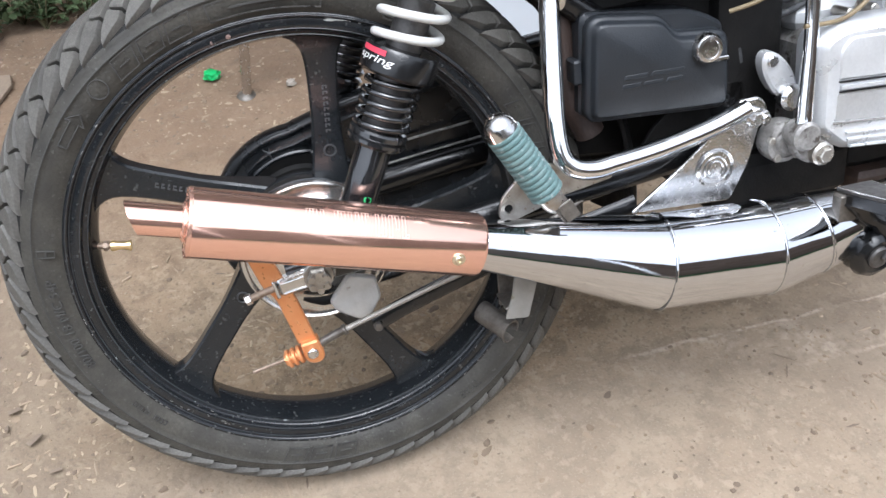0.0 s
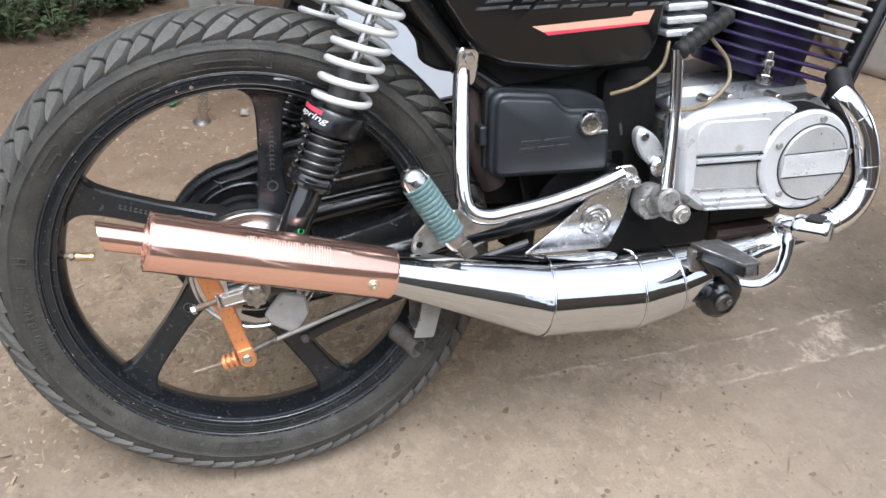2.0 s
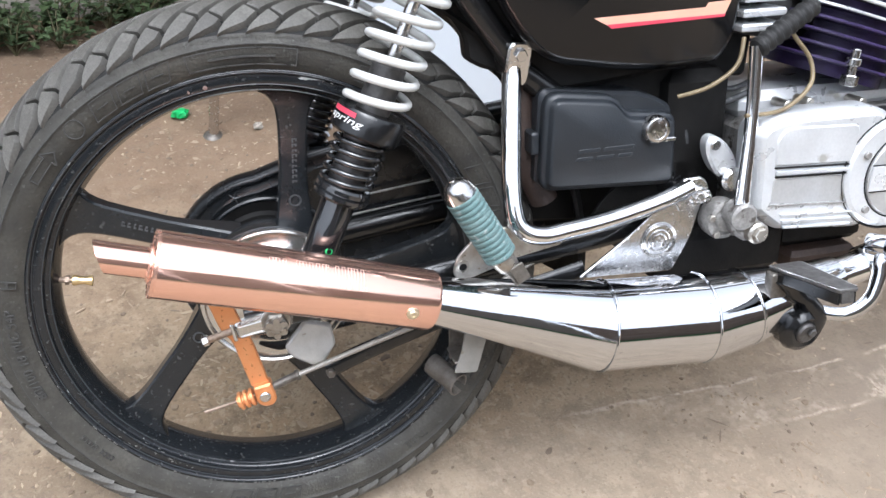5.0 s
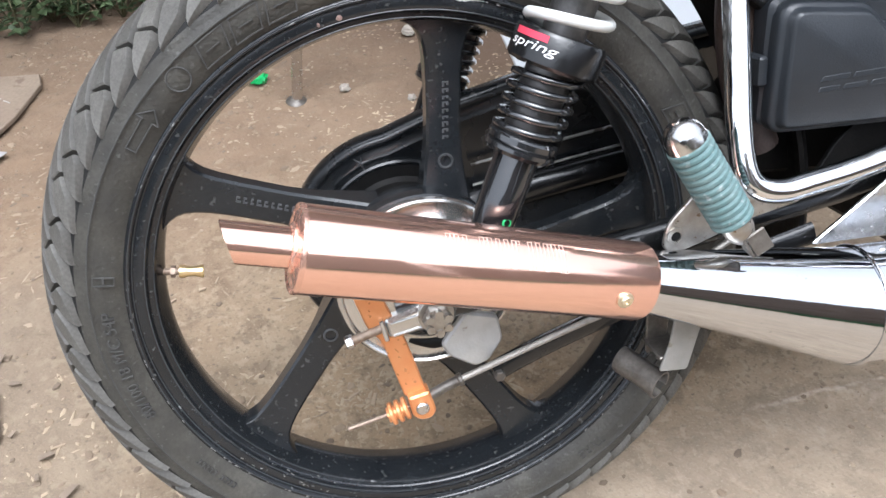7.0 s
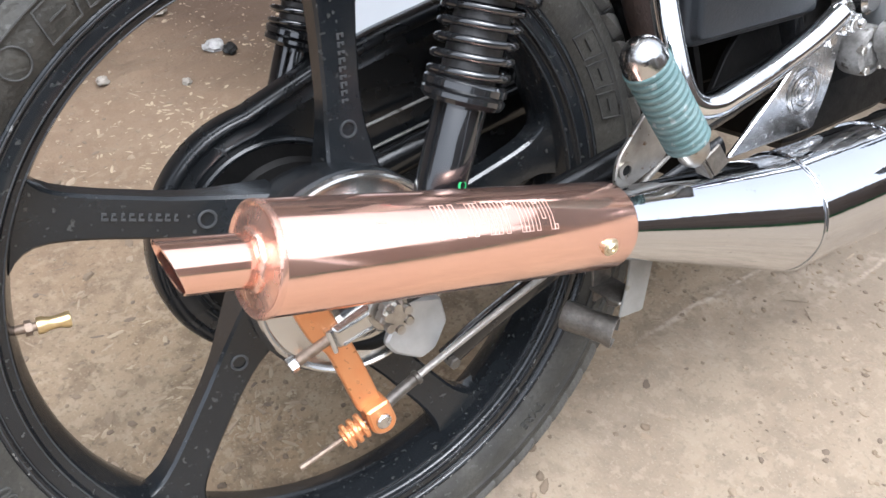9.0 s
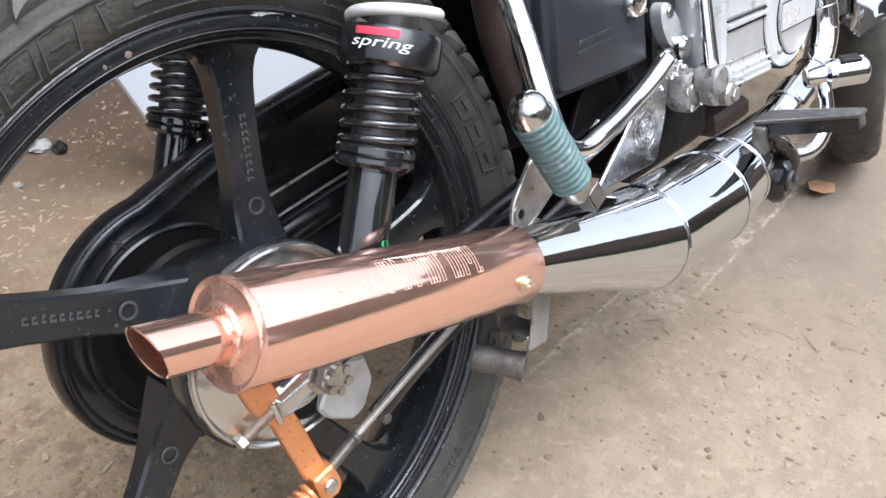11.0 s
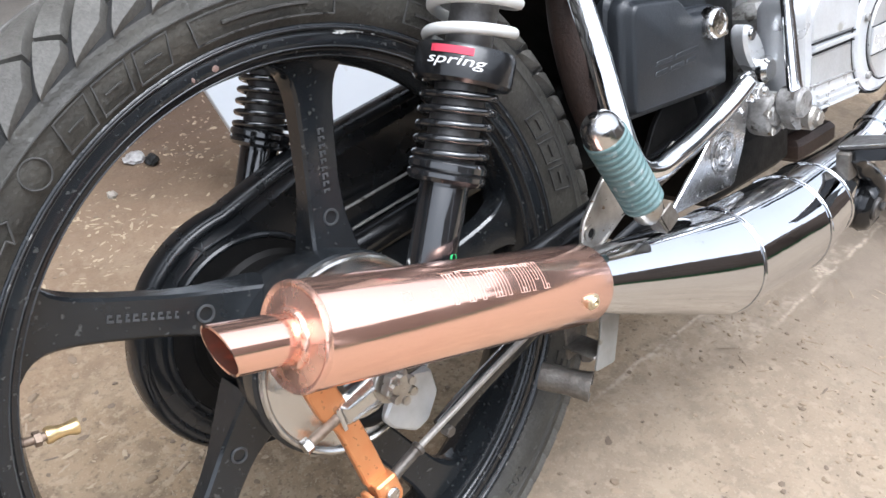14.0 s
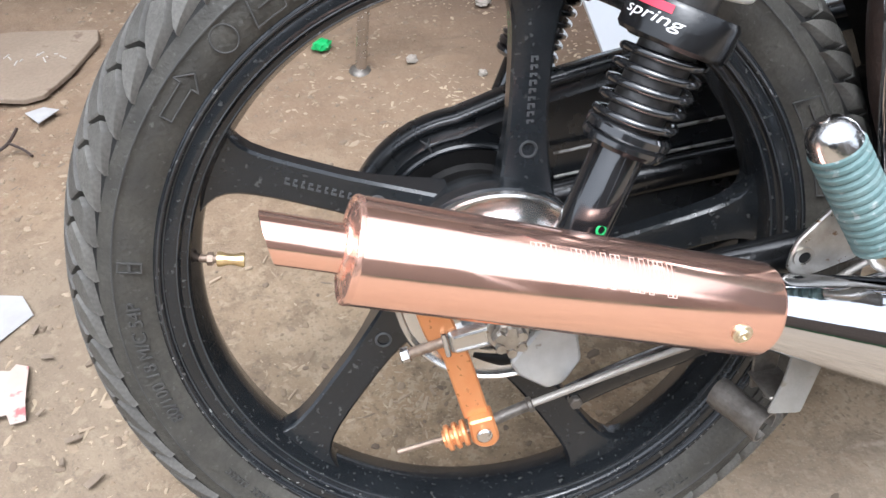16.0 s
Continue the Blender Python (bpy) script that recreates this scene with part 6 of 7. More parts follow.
        part("fin_edge", bm, PURPLE if k < 4 else ALU, fin, "" if k < 4 else "bright line painting the highlight on the fin's edge")
    bm = bmesh.new()
    rod(bm, (0.643, -0.092, 0.500), (0.646, -0.092, 0.536), 0.0055, seg=16, bev=0.001)
    rod(bm, (0.642, -0.092, 0.496), (0.6435, -0.092, 0.508), 0.0095, seg=6, bev=0.001)
    rod(bm, (0.644, -0.092, 0.518), (0.645, -0.092, 0.526), 0.0085, seg=14, bev=0.001)
    part("cylinder_stud", bm, CHROME_OLD, barrel)
    for x, z in ((0.658, 0.484), (0.589, 0.490), (0.561, 0.489)):
        bm = bmesh.new()
        rod(bm, (x, -0.085, z), (x, -0.112, z), 0.0052, seg=12, bev=0.001)
        part("case_bolt", bm, STEEL, engine)
    engine.location = (0.018, 0.031, -0.012)
    # carburettor stub and intake
    for z in (0.565, 0.580, 0.595, 0.610, 0.625):
        bm = bmesh.new()
        box(bm, (0.508, -0.085, z - 0.004), (0.560, 0.02, z + 0.004), bev=0.002)
        part("carburettor_body", bm, ALU, bike, "aluminium carburettor casting")
    bm = bmesh.new()
    rod(bm, (0.545, -0.02, 0.58), (0.64, -0.01, 0.56), 0.030, seg=24)
    part("intake_stub", bm, BLACKRUBBER, bike)
    bm = bmesh.new()
    tube(bm, [(0.440, -0.085, 0.500), (0.470, -0.095, 0.510), (0.500, -0.095, 0.530), (0.515, -0.080, 0.555)], 0.0024, 10)
    part("fuel_hose", bm, HOSE, bike, "yellowed clear fuel hose")
    bm = bmesh.new()
    tube(bm, [(0.500, -0.120, 0.482), (0.545, -0.118, 0.484), (0.580, -0.110, 0.505), (0.584, -0.100, 0.530), (0.565, -0.095, 0.555), (0.552, -0.09, 0.575)], 0.0024, 10)
    part("oil_line", bm, HOSE, bike, "thin yellow oil line")
    bm = bmesh.new()
    rod(bm, (0.803, -0.02, 0.430), (0.90, -0.005, 0.640), 0.016, seg=20)
    rod(bm, (0.803, -0.02, 0.430), (0.60, 0.0, 0.345), 0.016, seg=20)
    part("down_tube", bm, BLACKPAINT, bike, "black frame down tube")
    # side stand on the far side, carrying the lean
    bm = bmesh.new()
    tube(bm, [(0.42, 0.10, 0.33), (0.43, 0.165, 0.20), (0.445, 0.232, 0.075)], 0.0095, 14)
    box(bm, (0.420, 0.225, 0.060), (0.475, 0.262, 0.068), bev=0.002)
    part("side_stand", bm, BLACKPAINT, bike, "black side stand leg")


def build_front():
    hub = Matrix.Translation((1.28, -0.03, 0.300)) @ pose(0, 0, 0, 0, 0, 16) @ pose(0, 0, 0, 90, 0, 0)
    bm = bmesh.new()
    lathe(bm, [(0.232, 0.026), (0.245, 0.036), (0.262, 0.040), (0.278, 0.036), (0.290, 0.022), (0.295, 0.0), (0.290, -0.022), (0.278, -0.036), (0.262, -0.040), (0.245, -0.036), (0.232, -0.026)], hub, 72, loop=True)
    part("front_tyre", bm, RUBBER, bike, "black front tyre")
    bm = bmesh.new()
    lathe(bm, [(0.236, 0.030), (0.218, 0.018), (0.218, -0.018), (0.236, -0.030)], hub, 64, loop=True)
    for k in range(5):
        a = 2 * math.pi * k / 5
        rod(bm, hub @ Vector((0.03 * math.cos(a), 0.03 * math.sin(a), 0)), hub @ Vector((0.22 * math.cos(a), 0.22 * math.sin(a), 0)), 0.013, seg=10)
    rod(bm, hub @ Vector((0, 0, 0.05)), hub @ Vector((0, 0, -0.05)), 0.05, seg=28)
    part("front_rim", bm, RIMBLACK, bike, "black cast front wheel")
    bm = bmesh.new()
    rows = []
    for i in range(41):
        ring = []
        for r, h in ((0.300, 0.056), (0.318, 0.052), (0.330, 0.034), (0.334, 0.0), (0.330, -0.034), (0.318, -0.052), (0.300, -0.056), (0.299, -0.052), (0.315, -0.048), (0.327, -0.030), (0.331, 0.0), (0.327, 0.030), (0.315, 0.048), (0.299, 0.052)):
            a = radians(40 + (139.5 - 14 * (h / 0.056) ** 2) * i / 40)
            ring.append(hub @ Vector((r * math.cos(a), r * math.sin(a), h)))
        rows.append(ring)
    ring_loft(bm, rows)
    part("front_mudguard", bm, CHROME, bike, "chromed front mudguard")
    for s in (-1, 1):
        bm = bmesh.new()
        rod(bm, hub @ Vector((0, 0, 0.075 * s)), hub @ Vector((-0.19, 0.46, 0.075 * s)), 0.019, seg=20)
        part("fork_leg", bm, BLACKPAINT, bike, "front fork leg")


build_air_box()
build_body_panels()
build_engine()
build_front()

# ---- what lies and stands in the yard ----

def gz(x, y):
    return ground_height(x, y)


def build_white_board():
    bm = bmesh.new()
    m = Matrix.Translation((0, 0.75, 0)) @ pose(0, 0, 0, 90, 0, 0)
    prism(bm, rounded([(0.352, 0.0), (0.66, 0.0), (0.675, 0.42), (0.17, 0.42)], 0.01), m, 0.012, 0.002)
    solid("white_board", bm, WHITEBOARD, "pale grey painted board standing on the ground", "board")


def build_stand():
    x, y = -0.075, 0.962
    z = gz(x, y) - 0.003
    st = thing("metal_post", "worn steel post with a flanged foot leaning on the earth", "post", (x, y, z), (0, 8.0, 0))
    bm = bmesh.new()
    lathe(bm, [(0.0105, 0.008), (0.0105, 0.30)], Matrix(), 28)
    part("post_tube", bm, CHROME_OLD, st)
    bm = bmesh.new()
    lathe(bm, [(0.019, -0.003), (0.022, 0.001), (0.020, 0.005), (0.0125, 0.009)], Matrix(), 28)
    part("post_foot", bm, STUB, st, "dusty steel flanged foot")
    bm = bmesh.new()
    rod(bm, (0, -0.02, 0.285), (0, 0.03, 0.285), 0.028, seg=24, bev=0.004)
    rod(bm, (0.05, -0.016, 0.30), (0.05, 0.02, 0.30), 0.020, seg=18, bev=0.003)
    tube(bm, [(0, 0, 0.285), (0.05, 0, 0.30), (0.10, 0.01, 0.29)], 0.014, 12)
    part("post_head", bm, PLATE, st, "pale cast metal fittings at the top")


def build_bucket():
    x, y = 1.78, 0.98
    z = gz(x, y) - 0.004
    b = thing("white_tub", "grimy white plastic tub standing on the earth", "tub", (x, y, z))
    bm = bmesh.new()
    lathe(bm, [(0.10, 0.0), (0.165, 0.0), (0.185, 0.012), (0.196, 0.04), (0.215, 0.30), (0.222, 0.302), (0.222, 0.312), (0.210, 0.312), (0.190, 0.05), (0.10, 0.02)], Matrix(), 48)
    part("tub_body", bm, mat("grimy_white_plastic", (0.475, 0.461, 0.432), 0.5, 0.0, (0.374, 0.346, 0.310), 12, 0.5, spots=(0.245, 0.194, 0.144), spot_scale=14, spot_cut=0.60), b)
    bm = bmesh.new()
    lathe(bm, [(0.2105, 0), (0.2125, 0.002), (0.2125, 0.006), (0.2105, 0.008)], Matrix.Translation((0, 0, 0.20)), 48, cap=False)
    part("tub_ring", bm, BLACKDULL, b)


def crumple(bm, size, seed, flat=1.0):
    rng = random.Random(seed)
    bmesh.ops.create_icosphere(bm, subdivisions=3, radius=size)
    for v in bm.verts:
        v.co *= 1 + 0.45 * noise.noise(v.co * (2.2 / size) + Vector((seed, 0, 0))) + rng.uniform(-0.06, 0.06)
        v.co.z *= flat
    lo = min(v.co.z for v in bm.verts)
    for v in bm.verts:
        v.co.z -= lo


def sheet(bm, outline, thick=0.0012, curl=0.01, seed=0):
    """A thin scrap with a wavy surface: outline in metres, meshed as a fan of rings."""
    cx, cy = sum(p[0] for p in outline) / len(outline), sum(p[1] for p in outline) / len(outline)
    rows_t, rows_b = [], []
    for f in (1.0, 0.66, 0.33, 0.02):
        row = []
        for x, y in outline:
            px, py = cx + (x - cx) * f, cy + (y - cy) * f
            row.append((px, py, thick + 0.003 + curl * (0.5 + noise.noise(Vector((px * 14 + seed, py * 14, seed))))))
        rows_t.append(row)
        rows_b.append([(a, b, c - thick) for a, b, c in row])
    ring_loft(bm, rows_b[::-1] + rows_t)


def build_litter():
    green = mat("green_plastic", (0.015, 0.30, 0.075), 0.4, 0.0, (0.02, 0.38, 0.11), 80, 0.5)
    for x, y, s in ((-0.143, 1.054, 1.0), (1.494, 0.569, 1.25)):
        bm = bmesh.new()
        crumple(bm, 0.018 * s, 3 + int(s * 10), 0.6)
        ob = solid("plastic_scrap", bm, green, "bright green crumpled plastic scrap on the earth", "litter", "green plastic scraps")
        ob.matrix_basis = pose(x, y, gz(x, y) - 0.001, 0, 0, 40 * s)
    bm = bmesh.new()
    crumple(bm, 0.019, 11, 0.42)
    foil = solid("foil_ball", bm, mat("crumpled_foil", (0.48, 0.47, 0.46), 0.5, 0.35, (0.22, 0.21, 0.20), 90, 0.5, bump=1.0, bump_scale=160), "crumpled silver foil on the earth", "litter")
    foil.matrix_basis = pose(0.227, 1.001, gz(0.227, 1.0) - 0.001)
    bm = bmesh.new()
    crumple(bm, 0.012, 12, 0.8)
    lump = solid("black_lump", bm, BLACKRUBBER, "small black rubber lump beside the foil", "litter")
    lump.matrix_basis = pose(0.245, 0.965, gz(0.245, 0.965) - 0.001)
    # dry leaf
    bm = bmesh.new()
    sheet(bm, [(-0.04, 0.0), (-0.02, 0.018), (0.01, 0.022), (0.045, 0.004), (0.02, -0.014), (-0.02, -0.016)], 0.0008, 0.016, 5)
    leaf = solid("dry_leaf", bm, mat("dry_leaf", (0.302, 0.144, 0.072), 0.7, 0.0, (0.374, 0.238, 0.137), 50, 0.5), "curled dry brown leaf on the earth", "leaf")
    leaf.matrix_basis = pose(1.122, -0.029, gz(1.12, -0.03), 0, 0, -15)
    # plywood offcut
    bm = bmesh.new()
    out = [(-0.95, 1.23), (-0.95, 0.955), (-0.715, 0.968), (-0.665, 0.955), (-0.635, 0.968), (-0.605, 1.04), (-0.590, 1.10), (-0.575, 1.165), (-0.585, 1.215), (-0.75, 1.24)]
    prism(bm, out, Matrix.Translation((0, 0, 0.004)), 0.010, 0.0015)
    ply = solid("wood_offcut", bm, mat("dusty_hardboard", (0.194, 0.144, 0.104), 0.85, 0.0, (0.238, 0.187, 0.137), 7, 0.5, fine=0.3, fine_scale=160, bump=0.2, spots=(0.144, 0.101, 0.072), spot_scale=20, spot_cut=0.64), "dusty brown hardboard offcut lying on the earth", "board")
    rng = random.Random(4)
    chalk = mat("chalk", (0.446, 0.418, 0.374), 0.95)
    for row, y in enumerate((1.118, 1.035)):
        for k in range(14 if row == 0 else 4):
            a = Vector((-0.80 + 0.026 * (k // 2) + rng.uniform(0, 0.015), y + rng.uniform(-0.016, 0.016), 0.0142))
            b = a + Vector((rng.uniform(-0.014, 0.014), rng.uniform(-0.022, 0.022), 0))
            bm = bmesh.new()
            rod(bm, a, b, 0.0014, seg=5)
            part("chalk_stroke", bm, chalk, ply, "pale chalk stroke")
    # paper scraps
    white = mat("dirty_white_paper", (0.33, 0.325, 0.325), 0.8, 0.0, (0.27, 0.26, 0.25), 30, 0.5)
    pink = mat("faded_printed_card", (0.36, 0.285, 0.24), 0.75, 0.0, (0.40, 0.33, 0.29), 30, 0.5, spots=(0.34, 0.11, 0.11), spot_scale=32, spot_cut=0.55)
    bm = bmesh.new()
    sheet(bm, [(-0.70, 0.47), (-0.60, 0.455), (-0.545, 0.44), (-0.524, 0.405), (-0.556, 0.36), (-0.62, 0.33), (-0.70, 0.36)], 0.001, 0.006, 2)
    solid("paper_scrap", bm, white, "dirty white paper scrap on the earth", "litter")
    bm = bmesh.new()
    sheet(bm, [(-0.60, 0.325), (-0.53, 0.312), (-0.525, 0.322), (-0.509, 0.316), (-0.500, 0.262), (-0.492, 0.232), (-0.508, 0.228), (-0.515, 0.243), (-0.60, 0.236)], 0.001, 0.005, 7)
    solid("card_packet", bm, pink, "flattened faded card packet with a red print", "litter")
    bm = bmesh.new()
    sheet(bm, [(-0.66, 0.925), (-0.63, 0.935), (-0.60, 0.92), (-0.628, 0.885)], 0.001, 0.004, 9)
    solid("paper_scrap", bm, white, "small torn paper scrap beside the hardboard", "litter")
    # twig
    bm = bmesh.new()
    tube(bm, [(-0.70, 0.765, 0.006), (-0.672, 0.79, 0.012), (-0.655, 0.812, 0.016), (-0.648, 0.845, 0.022)], 0.0028, 8)
    tube(bm, [(-0.655, 0.812, 0.016), (-0.632, 0.80, 0.009), (-0.615, 0.785, 0.004)], 0.0022, 8)
    solid("twig", bm, RUST, "dark forked twig on the earth", "twig")
    # white chip of plastic near the hub
    rng = random.Random(8)
    chipmat = mat("pale_wood_chip", (0.27, 0.205, 0.14), 0.8, 0.0, (0.33, 0.26, 0.185), 50, 0.5, rand=0.15)
    for k, (x, y, l, a) in enumerate(((-0.228, 0.198, 0.035, 8), (-0.070, 0.203, 0.055, 25), (-0.048, 0.190, 0.060, 70), (-0.038, 0.205, 0.040, 110), (-0.198, 0.229, 0.050, 60), (-0.425, 0.215, 0.050, 20), (-0.440, 0.205, 0.040, 80), (-0.392, 0.012, 0.070, 60), (-0.365, -0.045, 0.075, 40), (-0.405, -0.075, 0.060, 70), (-0.410, 0.030, 0.050, 20), (-0.355, 0.040, 0.045, 75), (-0.425, 0.110, 0.050, 15), (-0.256, 0.455, 0.03, 5), (1.134, 0.178, 0.03, 60), (-0.30, 0.44, 0.05, 30), (-0.235, 0.47, 0.045, 70), (-0.42, 0.02, 0.05, 60), (-0.38, -0.02, 0.06, 50), (-0.46, 0.10, 0.05, 10), (-0.05, 0.30, 0.05, 20), (0.02, 0.33, 0.05, 55), (-0.02, 0.27, 0.04, 5), (0.05, 0.25, 0.035, 80), (-0.40, 0.55, 0.05, 30), (0.30, 0.85, 0.04, 10))):
        bm = bmesh.new()
        w, l = rng.uniform(0.0015, 0.0034), l * 0.36
        prism(bm, [(-l / 2, -w), (l / 2, -w * 0.6), (l * 0.45, w * 0.7), (-l * 0.42, w)], Matrix(), rng.uniform(0.0015, 0.003), 0.0006)
        ob = solid("wood_chip", bm, chipmat, "pale splintered wood chip on the earth", "wood chip", "wood chips")
        ob.matrix_basis = pose(x, y, gz(x, y) + 0.0005, rng.uniform(-8, 8), rng.uniform(-8, 8), a)
    barkmat = mat("trodden_bark", (0.215, 0.168, 0.122), 0.85, 0.0, (0.135, 0.100, 0.072), 60, 0.5, rand=0.2, bump=0.3)
    # broad flakes of pale bark trodden into the earth
    for k, (x, y, q, a) in enumerate(((-0.435, 0.200, 0.026, 30), (-0.402, 0.142, 0.030, 55), (-0.490, 0.330, 0.022, 5), (-0.515, 0.375, 0.020, 80), (-0.443, 0.172, 0.016, 110), (-0.372, 0.088, 0.022, 20), (-0.462, 0.085, 0.026, 140), (-0.418, 0.052, 0.018, 70), (-0.350, -0.020, 0.024, 100), (-0.480, 0.245, 0.015, 60))):
        bm, l = bmesh.new(), q * 0.68
        sheet(bm, [(-l / 2, -l * 0.15), (l * 0.05, -l * 0.22), (l / 2, -l * 0.30), (l * 0.36, l * 0.10), (l * 0.02, l * 0.20), (-l * 0.46, l * 0.30)], 0.0018, l * 0.30, 40 + k)
        ob = solid("bark_flake", bm, barkmat, "broad pale flake of bark trodden into the earth", "bark flake", "bark flakes")
        ob.matrix_basis = pose(x, y, gz(x, y) + 0.001, rng.uniform(-8, 8), rng.uniform(-8, 8), a)


def grit_material():
    m = mat("mixed_grit", (0.40, 0.33, 0.26), 0.9)
    nt = m.node_tree
    n, l = nt.nodes, nt.links
    g = n.new("ShaderNodeNewGeometry")
    r = n.new("ShaderNodeValToRGB")
    r.color_ramp.elements[0].color, r.color_ramp.elements[1].color = (0.125, 0.094, 0.066, 1), (0.280, 0.220, 0.155, 1)
    e = r.color_ramp.elements.new(0.5)
    e.color = (0.20, 0.148, 0.099, 1)
    l.new(g.outputs["Random Per Island"], r.inputs[0])
    l.new(r.outputs[0], n["Principled BSDF"].inputs["Base Color"])
    return m


def build_grit():
    rng = random.Random(21)
    verts, faces = [], []

    def lump(x, y, s, long):
        a, b = rng.uniform(0, math.pi), len(verts)
        c, si = math.cos(a), math.sin(a)
        z = gz(x, y)
        if s < 0.0026:
            shape, k = ((1, 0, 0.3), (0.2, 0.8, 0.35), (-0.9, 0.3, 0.25), (-0.4, -0.8, 0.3), (0.5, -0.6, 0.2), (0.1, 0.1, 0.95), (-0.1, 0.0, -0.4)), 5
        else:
            k = 7
            ring = [(math.cos(2 * math.pi * i / k), math.sin(2 * math.pi * i / k)) for i in range(k)]
            grow = [rng.uniform(0.65, 1.2) for i in range(k)]
            shape = [(p * g, q * g, -0.15) for (p, q), g in zip(ring, grow)] + [(p * g * 0.72, q * g * 0.72, 0.38 * rng.uniform(0.7, 1.2)) for (p, q), g in zip(ring, grow)] + [(rng.uniform(-0.2, 0.2), rng.uniform(-0.2, 0.2), 0.5)]
        flat = 0.9 if long < 1.6 else 0.5
        for (px, py, pz) in shape:
            px, py, pz = px * s * long * rng.uniform(0.85, 1.15), py * s * rng.uniform(0.85, 1.15), pz * s * flat
            verts.append((x + px * c - py * si, y + px * si + py * c, z + pz))
        for i in range(k):
            j = (i + 1) % k
            if k == 5:
                faces.append((b + i, b + j, b + 5))
                faces.append((b + j, b + i, b + 6))
            else:
                faces.append((b + i, b + j, b + k + j, b + k + i))
                faces.append((b + k + i, b + k + j, b + 2 * k))

    for _ in range(22000):
        x, y = rng.uniform(-0.95, 1.7), rng.uniform(-0.45, 1.7)
        if noise.noise(Vector((x * 2.5, y * 2.5, 4))) + rng.uniform(-0.35, 0.45) < (0.12 if x < 0.35 or y > 0.4 else 0.24):
            continue
        if abs(y) < 0.05 and abs(x) < 0.12:
            continue
        lump(x, y, rng.choice((0.0012, 0.0014, 0.0018, 0.0022, 0.0028, 0.0036)), rng.uniform(1.0, 1.5))
    for _ in range(1500):
        x, y = rng.uniform(-0.9, 1.6), rng.uniform(-0.40, 1.6)
        if noise.noise(Vector((x * 2.0, y * 2.0, 9))) + rng.uniform(-0.3, 0.3) < (0.0 if x < 0.35 else 0.22):
            continue
        lump(x, y, rng.uniform(0.0011, 0.0024), rng.uniform(4.0, 9.0))
    for _ in range(9000):
        x, y = rng.uniform(-0.95, 1.6), rng.uniform(-0.40, 1.6)
        if noise.noise(Vector((x * 3.0, y * 3.0, 14))) + rng.uniform(-0.4, 0.3) < (0.0 if x < 0.35 or y > 0.5 else 0.42):
            continue
        if abs(y) < 0.06 and abs(x) < 0.12:
            continue
        lump(x, y, rng.choice((0.0026, 0.0026, 0.003, 0.0034, 0.004, 0.005, 0.0062)), rng.uniform(1.0, 2.0))
    for _ in range(260):
        x, y = rng.uniform(0.30, 1.5), rng.uniform(-0.40, 0.5)
        lump(x, y, rng.uniform(0.0006, 0.0012), rng.uniform(4.0, 11.0))
    me = bpy.data.meshes.new("grit")
    me.from_pydata(verts, [], faces)
    me.materials.append(grit_material())
    tagged(new("grit", me), "loose grit and pebbles strewn on the earth", "grit", kind="stuff")
    verts, faces = [], []
    for cx, cy, spread, count in ((0.05, 0.86, 0.045, 34), (0.11, 0.80, 0.05, 46), (0.09, 0.73, 0.06, 46), (0.21, 0.86, 0.05, 22), (0.33, 1.02, 0.03, 14), (0.30, 0.93, 0.05, 20), (0.04, 0.78, 0.06, 34), (-0.03, 0.66, 0.06, 26), (0.0, 0.30, 0.07, 34), (-0.06, 0.20, 0.035, 50), (-0.02, 0.23, 0.06, 60), (-0.198, 0.229, 0.03, 22), (-0.13, 0.88, 0.10, 40), (-0.425, 0.21, 0.03, 26), (-0.44, 0.02, 0.10, 90), (-0.38, -0.05, 0.07, 70), (-0.30, -0.12, 0.08, 50), (-0.48, 0.16, 0.10, 60), (-0.12, 0.12, 0.07, 40), (-0.16, 0.30, 0.08, 30)):
        for _ in range(count):
            lump(rng.gauss(cx, spread), rng.gauss(cy, spread), rng.choice((0.0008, 0.0012, 0.0016, 0.0021, 0.0030)), rng.uniform(1.4, 4.0))
    me = bpy.data.meshes.new("wood_shavings")
    me.from_pydata(verts, [], faces)
    me.materials.append(mat("pale_shaving", (0.36, 0.29, 0.20), 0.8, 0.0, (0.24, 0.18, 0.12), 40, 0.5))
    tagged(new("wood_shavings", me), "pale wood shavings scattered on the brown earth", "wood shavings", kind="stuff")


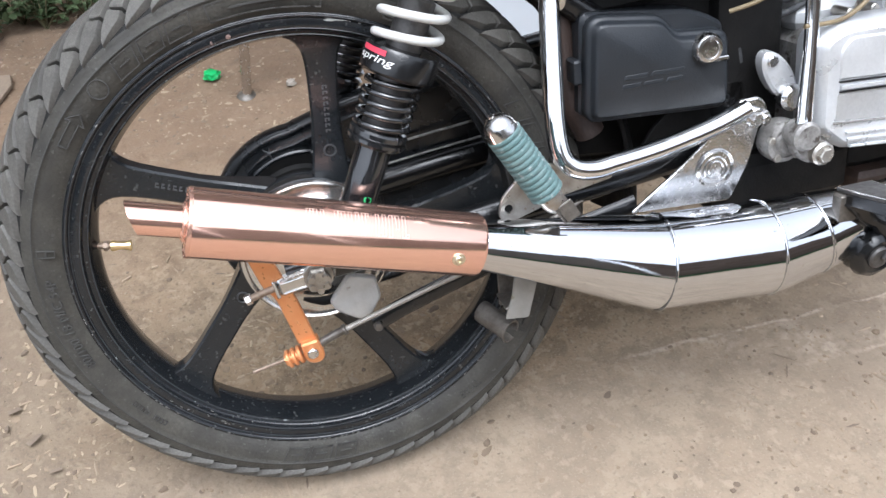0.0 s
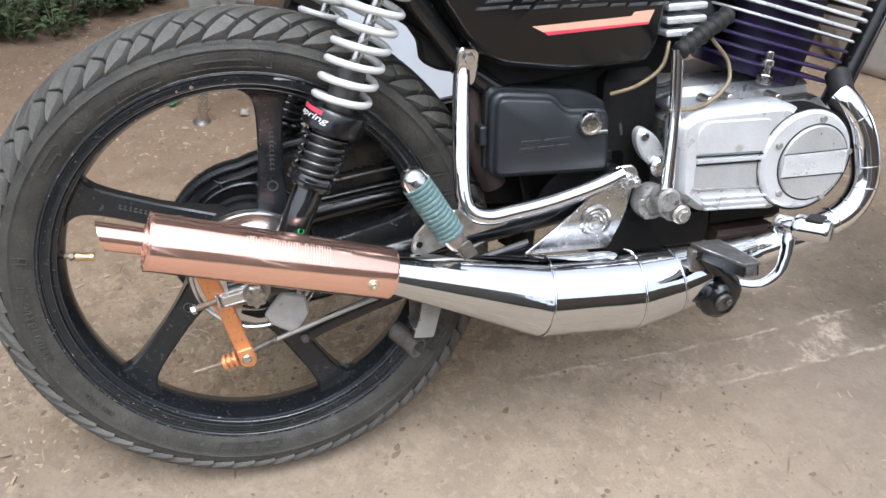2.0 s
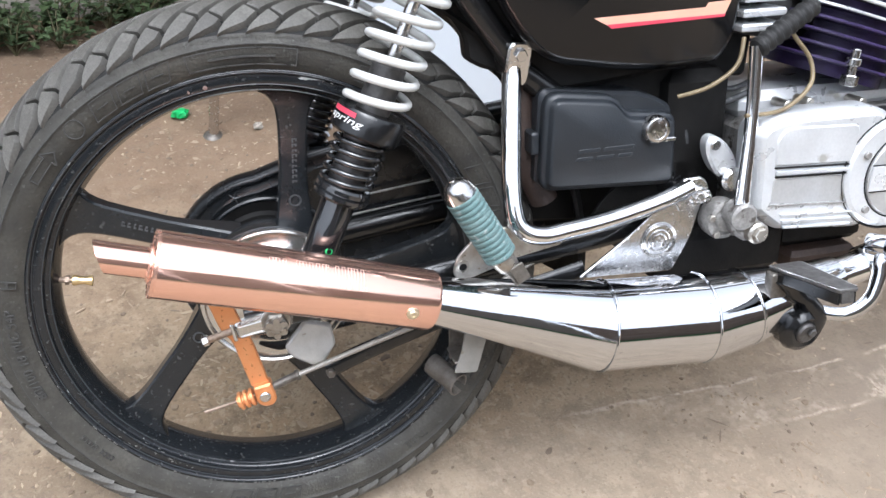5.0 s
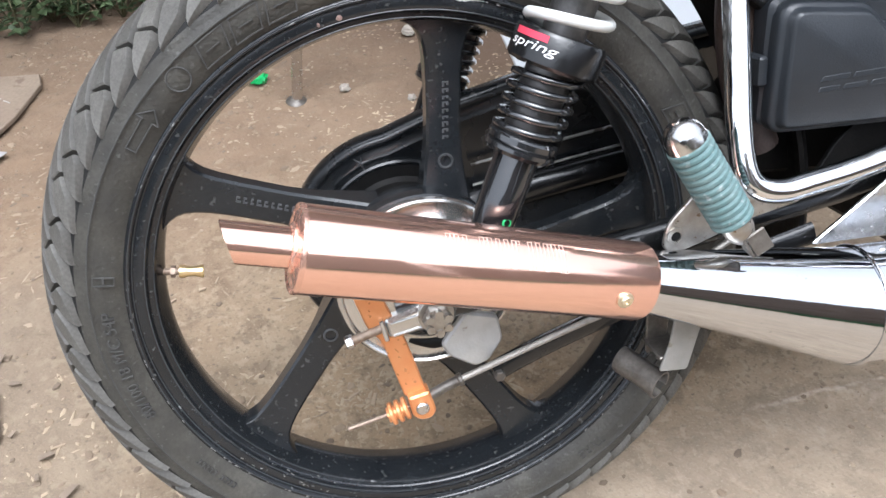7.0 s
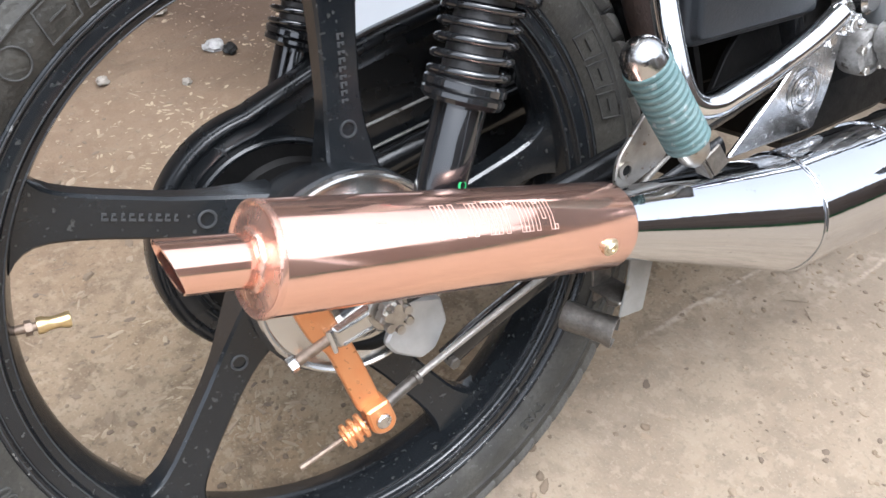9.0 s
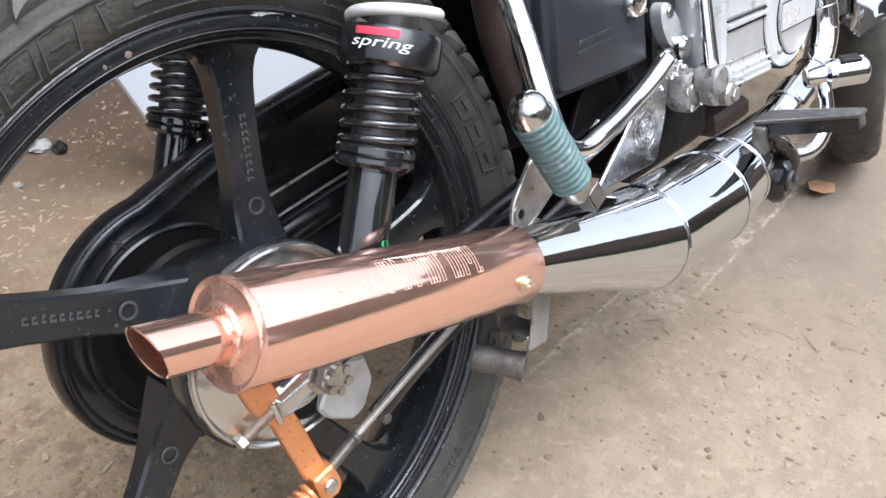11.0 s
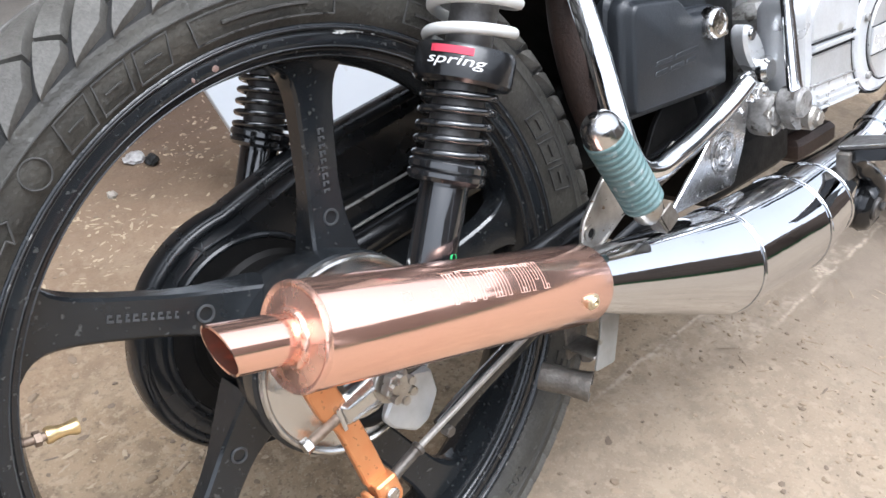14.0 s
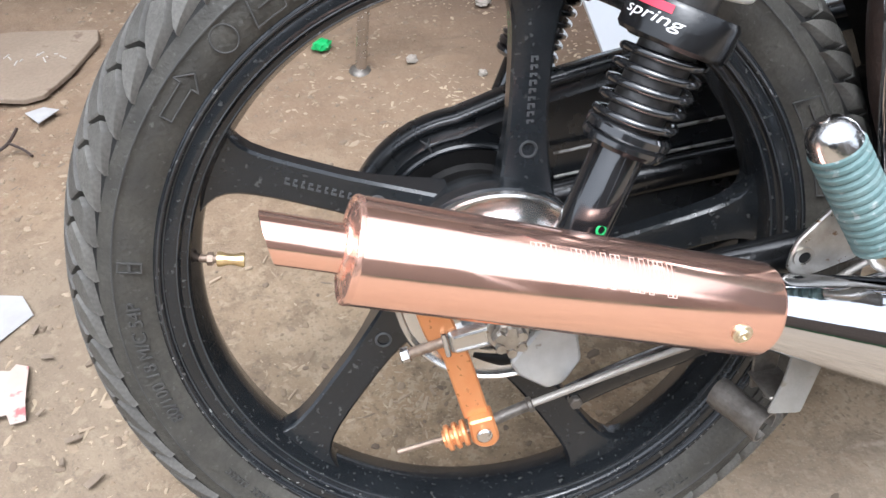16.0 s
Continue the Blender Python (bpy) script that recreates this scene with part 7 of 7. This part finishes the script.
def build_weeds():
    leafmat = mat("weed_leaf", (0.033, 0.056, 0.019), 0.6, 0.0, (0.052, 0.076, 0.030), 40, 0.5, rand=0.2)
    stemmat = mat("weed_stem", (0.086, 0.079, 0.036), 0.7)
    rng = random.Random(33)
    for k in range(13):
        x, y = (-0.66, -0.60, -0.54, -0.50, -0.44, -0.40, -0.33, -0.30, -0.24, -0.19, -0.70, -0.58, -0.47)[k], (1.46, 1.52, 1.47, 1.55, 1.50, 1.58, 1.60, 1.66, 1.63, 1.68, 1.60, 1.62, 1.64)[k]
        weed = thing("weed", "small green leafy weed growing at the wall's foot", "plant", (x, y, gz(x, y)), group="weeds by the wall")
        bm = bmesh.new()
        for s in range(9):
            bs = bmesh.new()
            a, tall, out = rng.uniform(0, 2 * math.pi), rng.uniform(0.04, 0.12), rng.uniform(0.02, 0.09)
            tip = Vector((out * math.cos(a), out * math.sin(a), tall))
            tube(bs, [(0, 0, -0.004), tip * 0.5 + Vector((0, 0, 0.015)), tip], [0.002, 0.0016, 0.001], 6, per=4)
            part("stem", bs, stemmat, weed)
            for q in range(9):
                f = rng.uniform(0.25, 1.05)
                c = tip * f + Vector((rng.uniform(-0.012, 0.012), rng.uniform(-0.012, 0.012), rng.uniform(-0.004, 0.012)))
                d = Vector((math.cos(a + rng.uniform(-1.6, 1.6)), math.sin(a + rng.uniform(-1.6, 1.6)), rng.uniform(-0.2, 0.5))).normalized()
                w = d.cross(Vector((0, 0, 1))).normalized()
                nrm = w.cross(d)
                l, b = rng.uniform(0.014, 0.030), rng.uniform(0.006, 0.012)
                vs = [bm.verts.new(c + d * l * u + w * b * v + nrm * t) for u, v, t in ((0, 0, 0), (0.35, 1, 0.002), (0.75, 0.75, 0.001), (1.05, 0, -0.003), (0.75, -0.75, 0.001), (0.35, -1, 0.002), (0.5, 0, -0.002))]
                for i in range(6):
                    bm.faces.new((vs[i], vs[(i + 1) % 6], vs[6]))
        part("leaves", bm, leafmat, weed)


def build_verge():
    """Rank grass along the foot of the walls across the yard."""
    rng = random.Random(5)
    verts, faces = [], []
    for _ in range(5200):
        x, y = rng.uniform(-1.2, 6.4), -4.45 + abs(rng.gauss(0, 0.28))
        if x < 1.6:
            y -= 0.6 * (x > -1.0)
        b, a, tall, w = len(verts), rng.uniform(0, 6.28), rng.uniform(0.10, 0.34), rng.uniform(0.006, 0.014)
        lean = rng.uniform(0.02, 0.12)
        c, q = math.cos(a), math.sin(a)
        for f, g in ((0.0, 1.0), (0.55, 0.8)):
            verts += [(x - q * w * g + c * lean * f * f, y + c * w * g + q * lean * f * f, tall * f - 0.01), (x + q * w * g + c * lean * f * f, y - c * w * g + q * lean * f * f, tall * f - 0.01)]
        verts.append((x + c * lean, y + q * lean, tall))
        faces += [(b, b + 1, b + 3, b + 2), (b + 2, b + 3, b + 4)]
    me = bpy.data.meshes.new("grass")
    me.from_pydata(verts, [], faces)
    me.materials.append(mat("rank_grass", (0.030, 0.115, 0.040), 0.6, 0.0, (0.050, 0.135, 0.050), 3, 0.5))
    tagged(new("grass", me), "rank green grass along the foot of the far wall", "grass", kind="stuff")


def build_sack():
    bm = bmesh.new()
    crumple(bm, 0.165, 6, 0.42)
    sack = solid("black_sack", bm, mat("black_polythene", (0.006, 0.006, 0.0065), 0.35, 0.0, (0.012, 0.012, 0.012), 18, 0.5, bump=0.5, bump_scale=25), "slack black plastic sack lying on the earth", "sack")
    sack.matrix_basis = pose(0.32, 1.42, gz(0.32, 1.42) - 0.006, 0, 0, 20)
    pale = mat("pale_pebble", (0.30, 0.27, 0.23), 0.8, 0.0, (0.22, 0.195, 0.165), 60, 0.5)
    for px, py, s in ((0.192, 1.196, 0.016), (0.312, 1.212, 0.011), (0.02, 0.97, 0.010), (0.14, 0.90, 0.008)):
        bm = bmesh.new()
        crumple(bm, s, int(px * 100), 0.7)
        ob = solid("pebble", bm, pale, "small pale pebble on the earth", "pebble", "pale pebbles")
        ob.matrix_basis = pose(px, py, gz(px, py) - 0.001)


build_white_board()
build_sack()
build_stand()
build_bucket()
build_litter()
build_grit()
build_weeds()
build_verge()
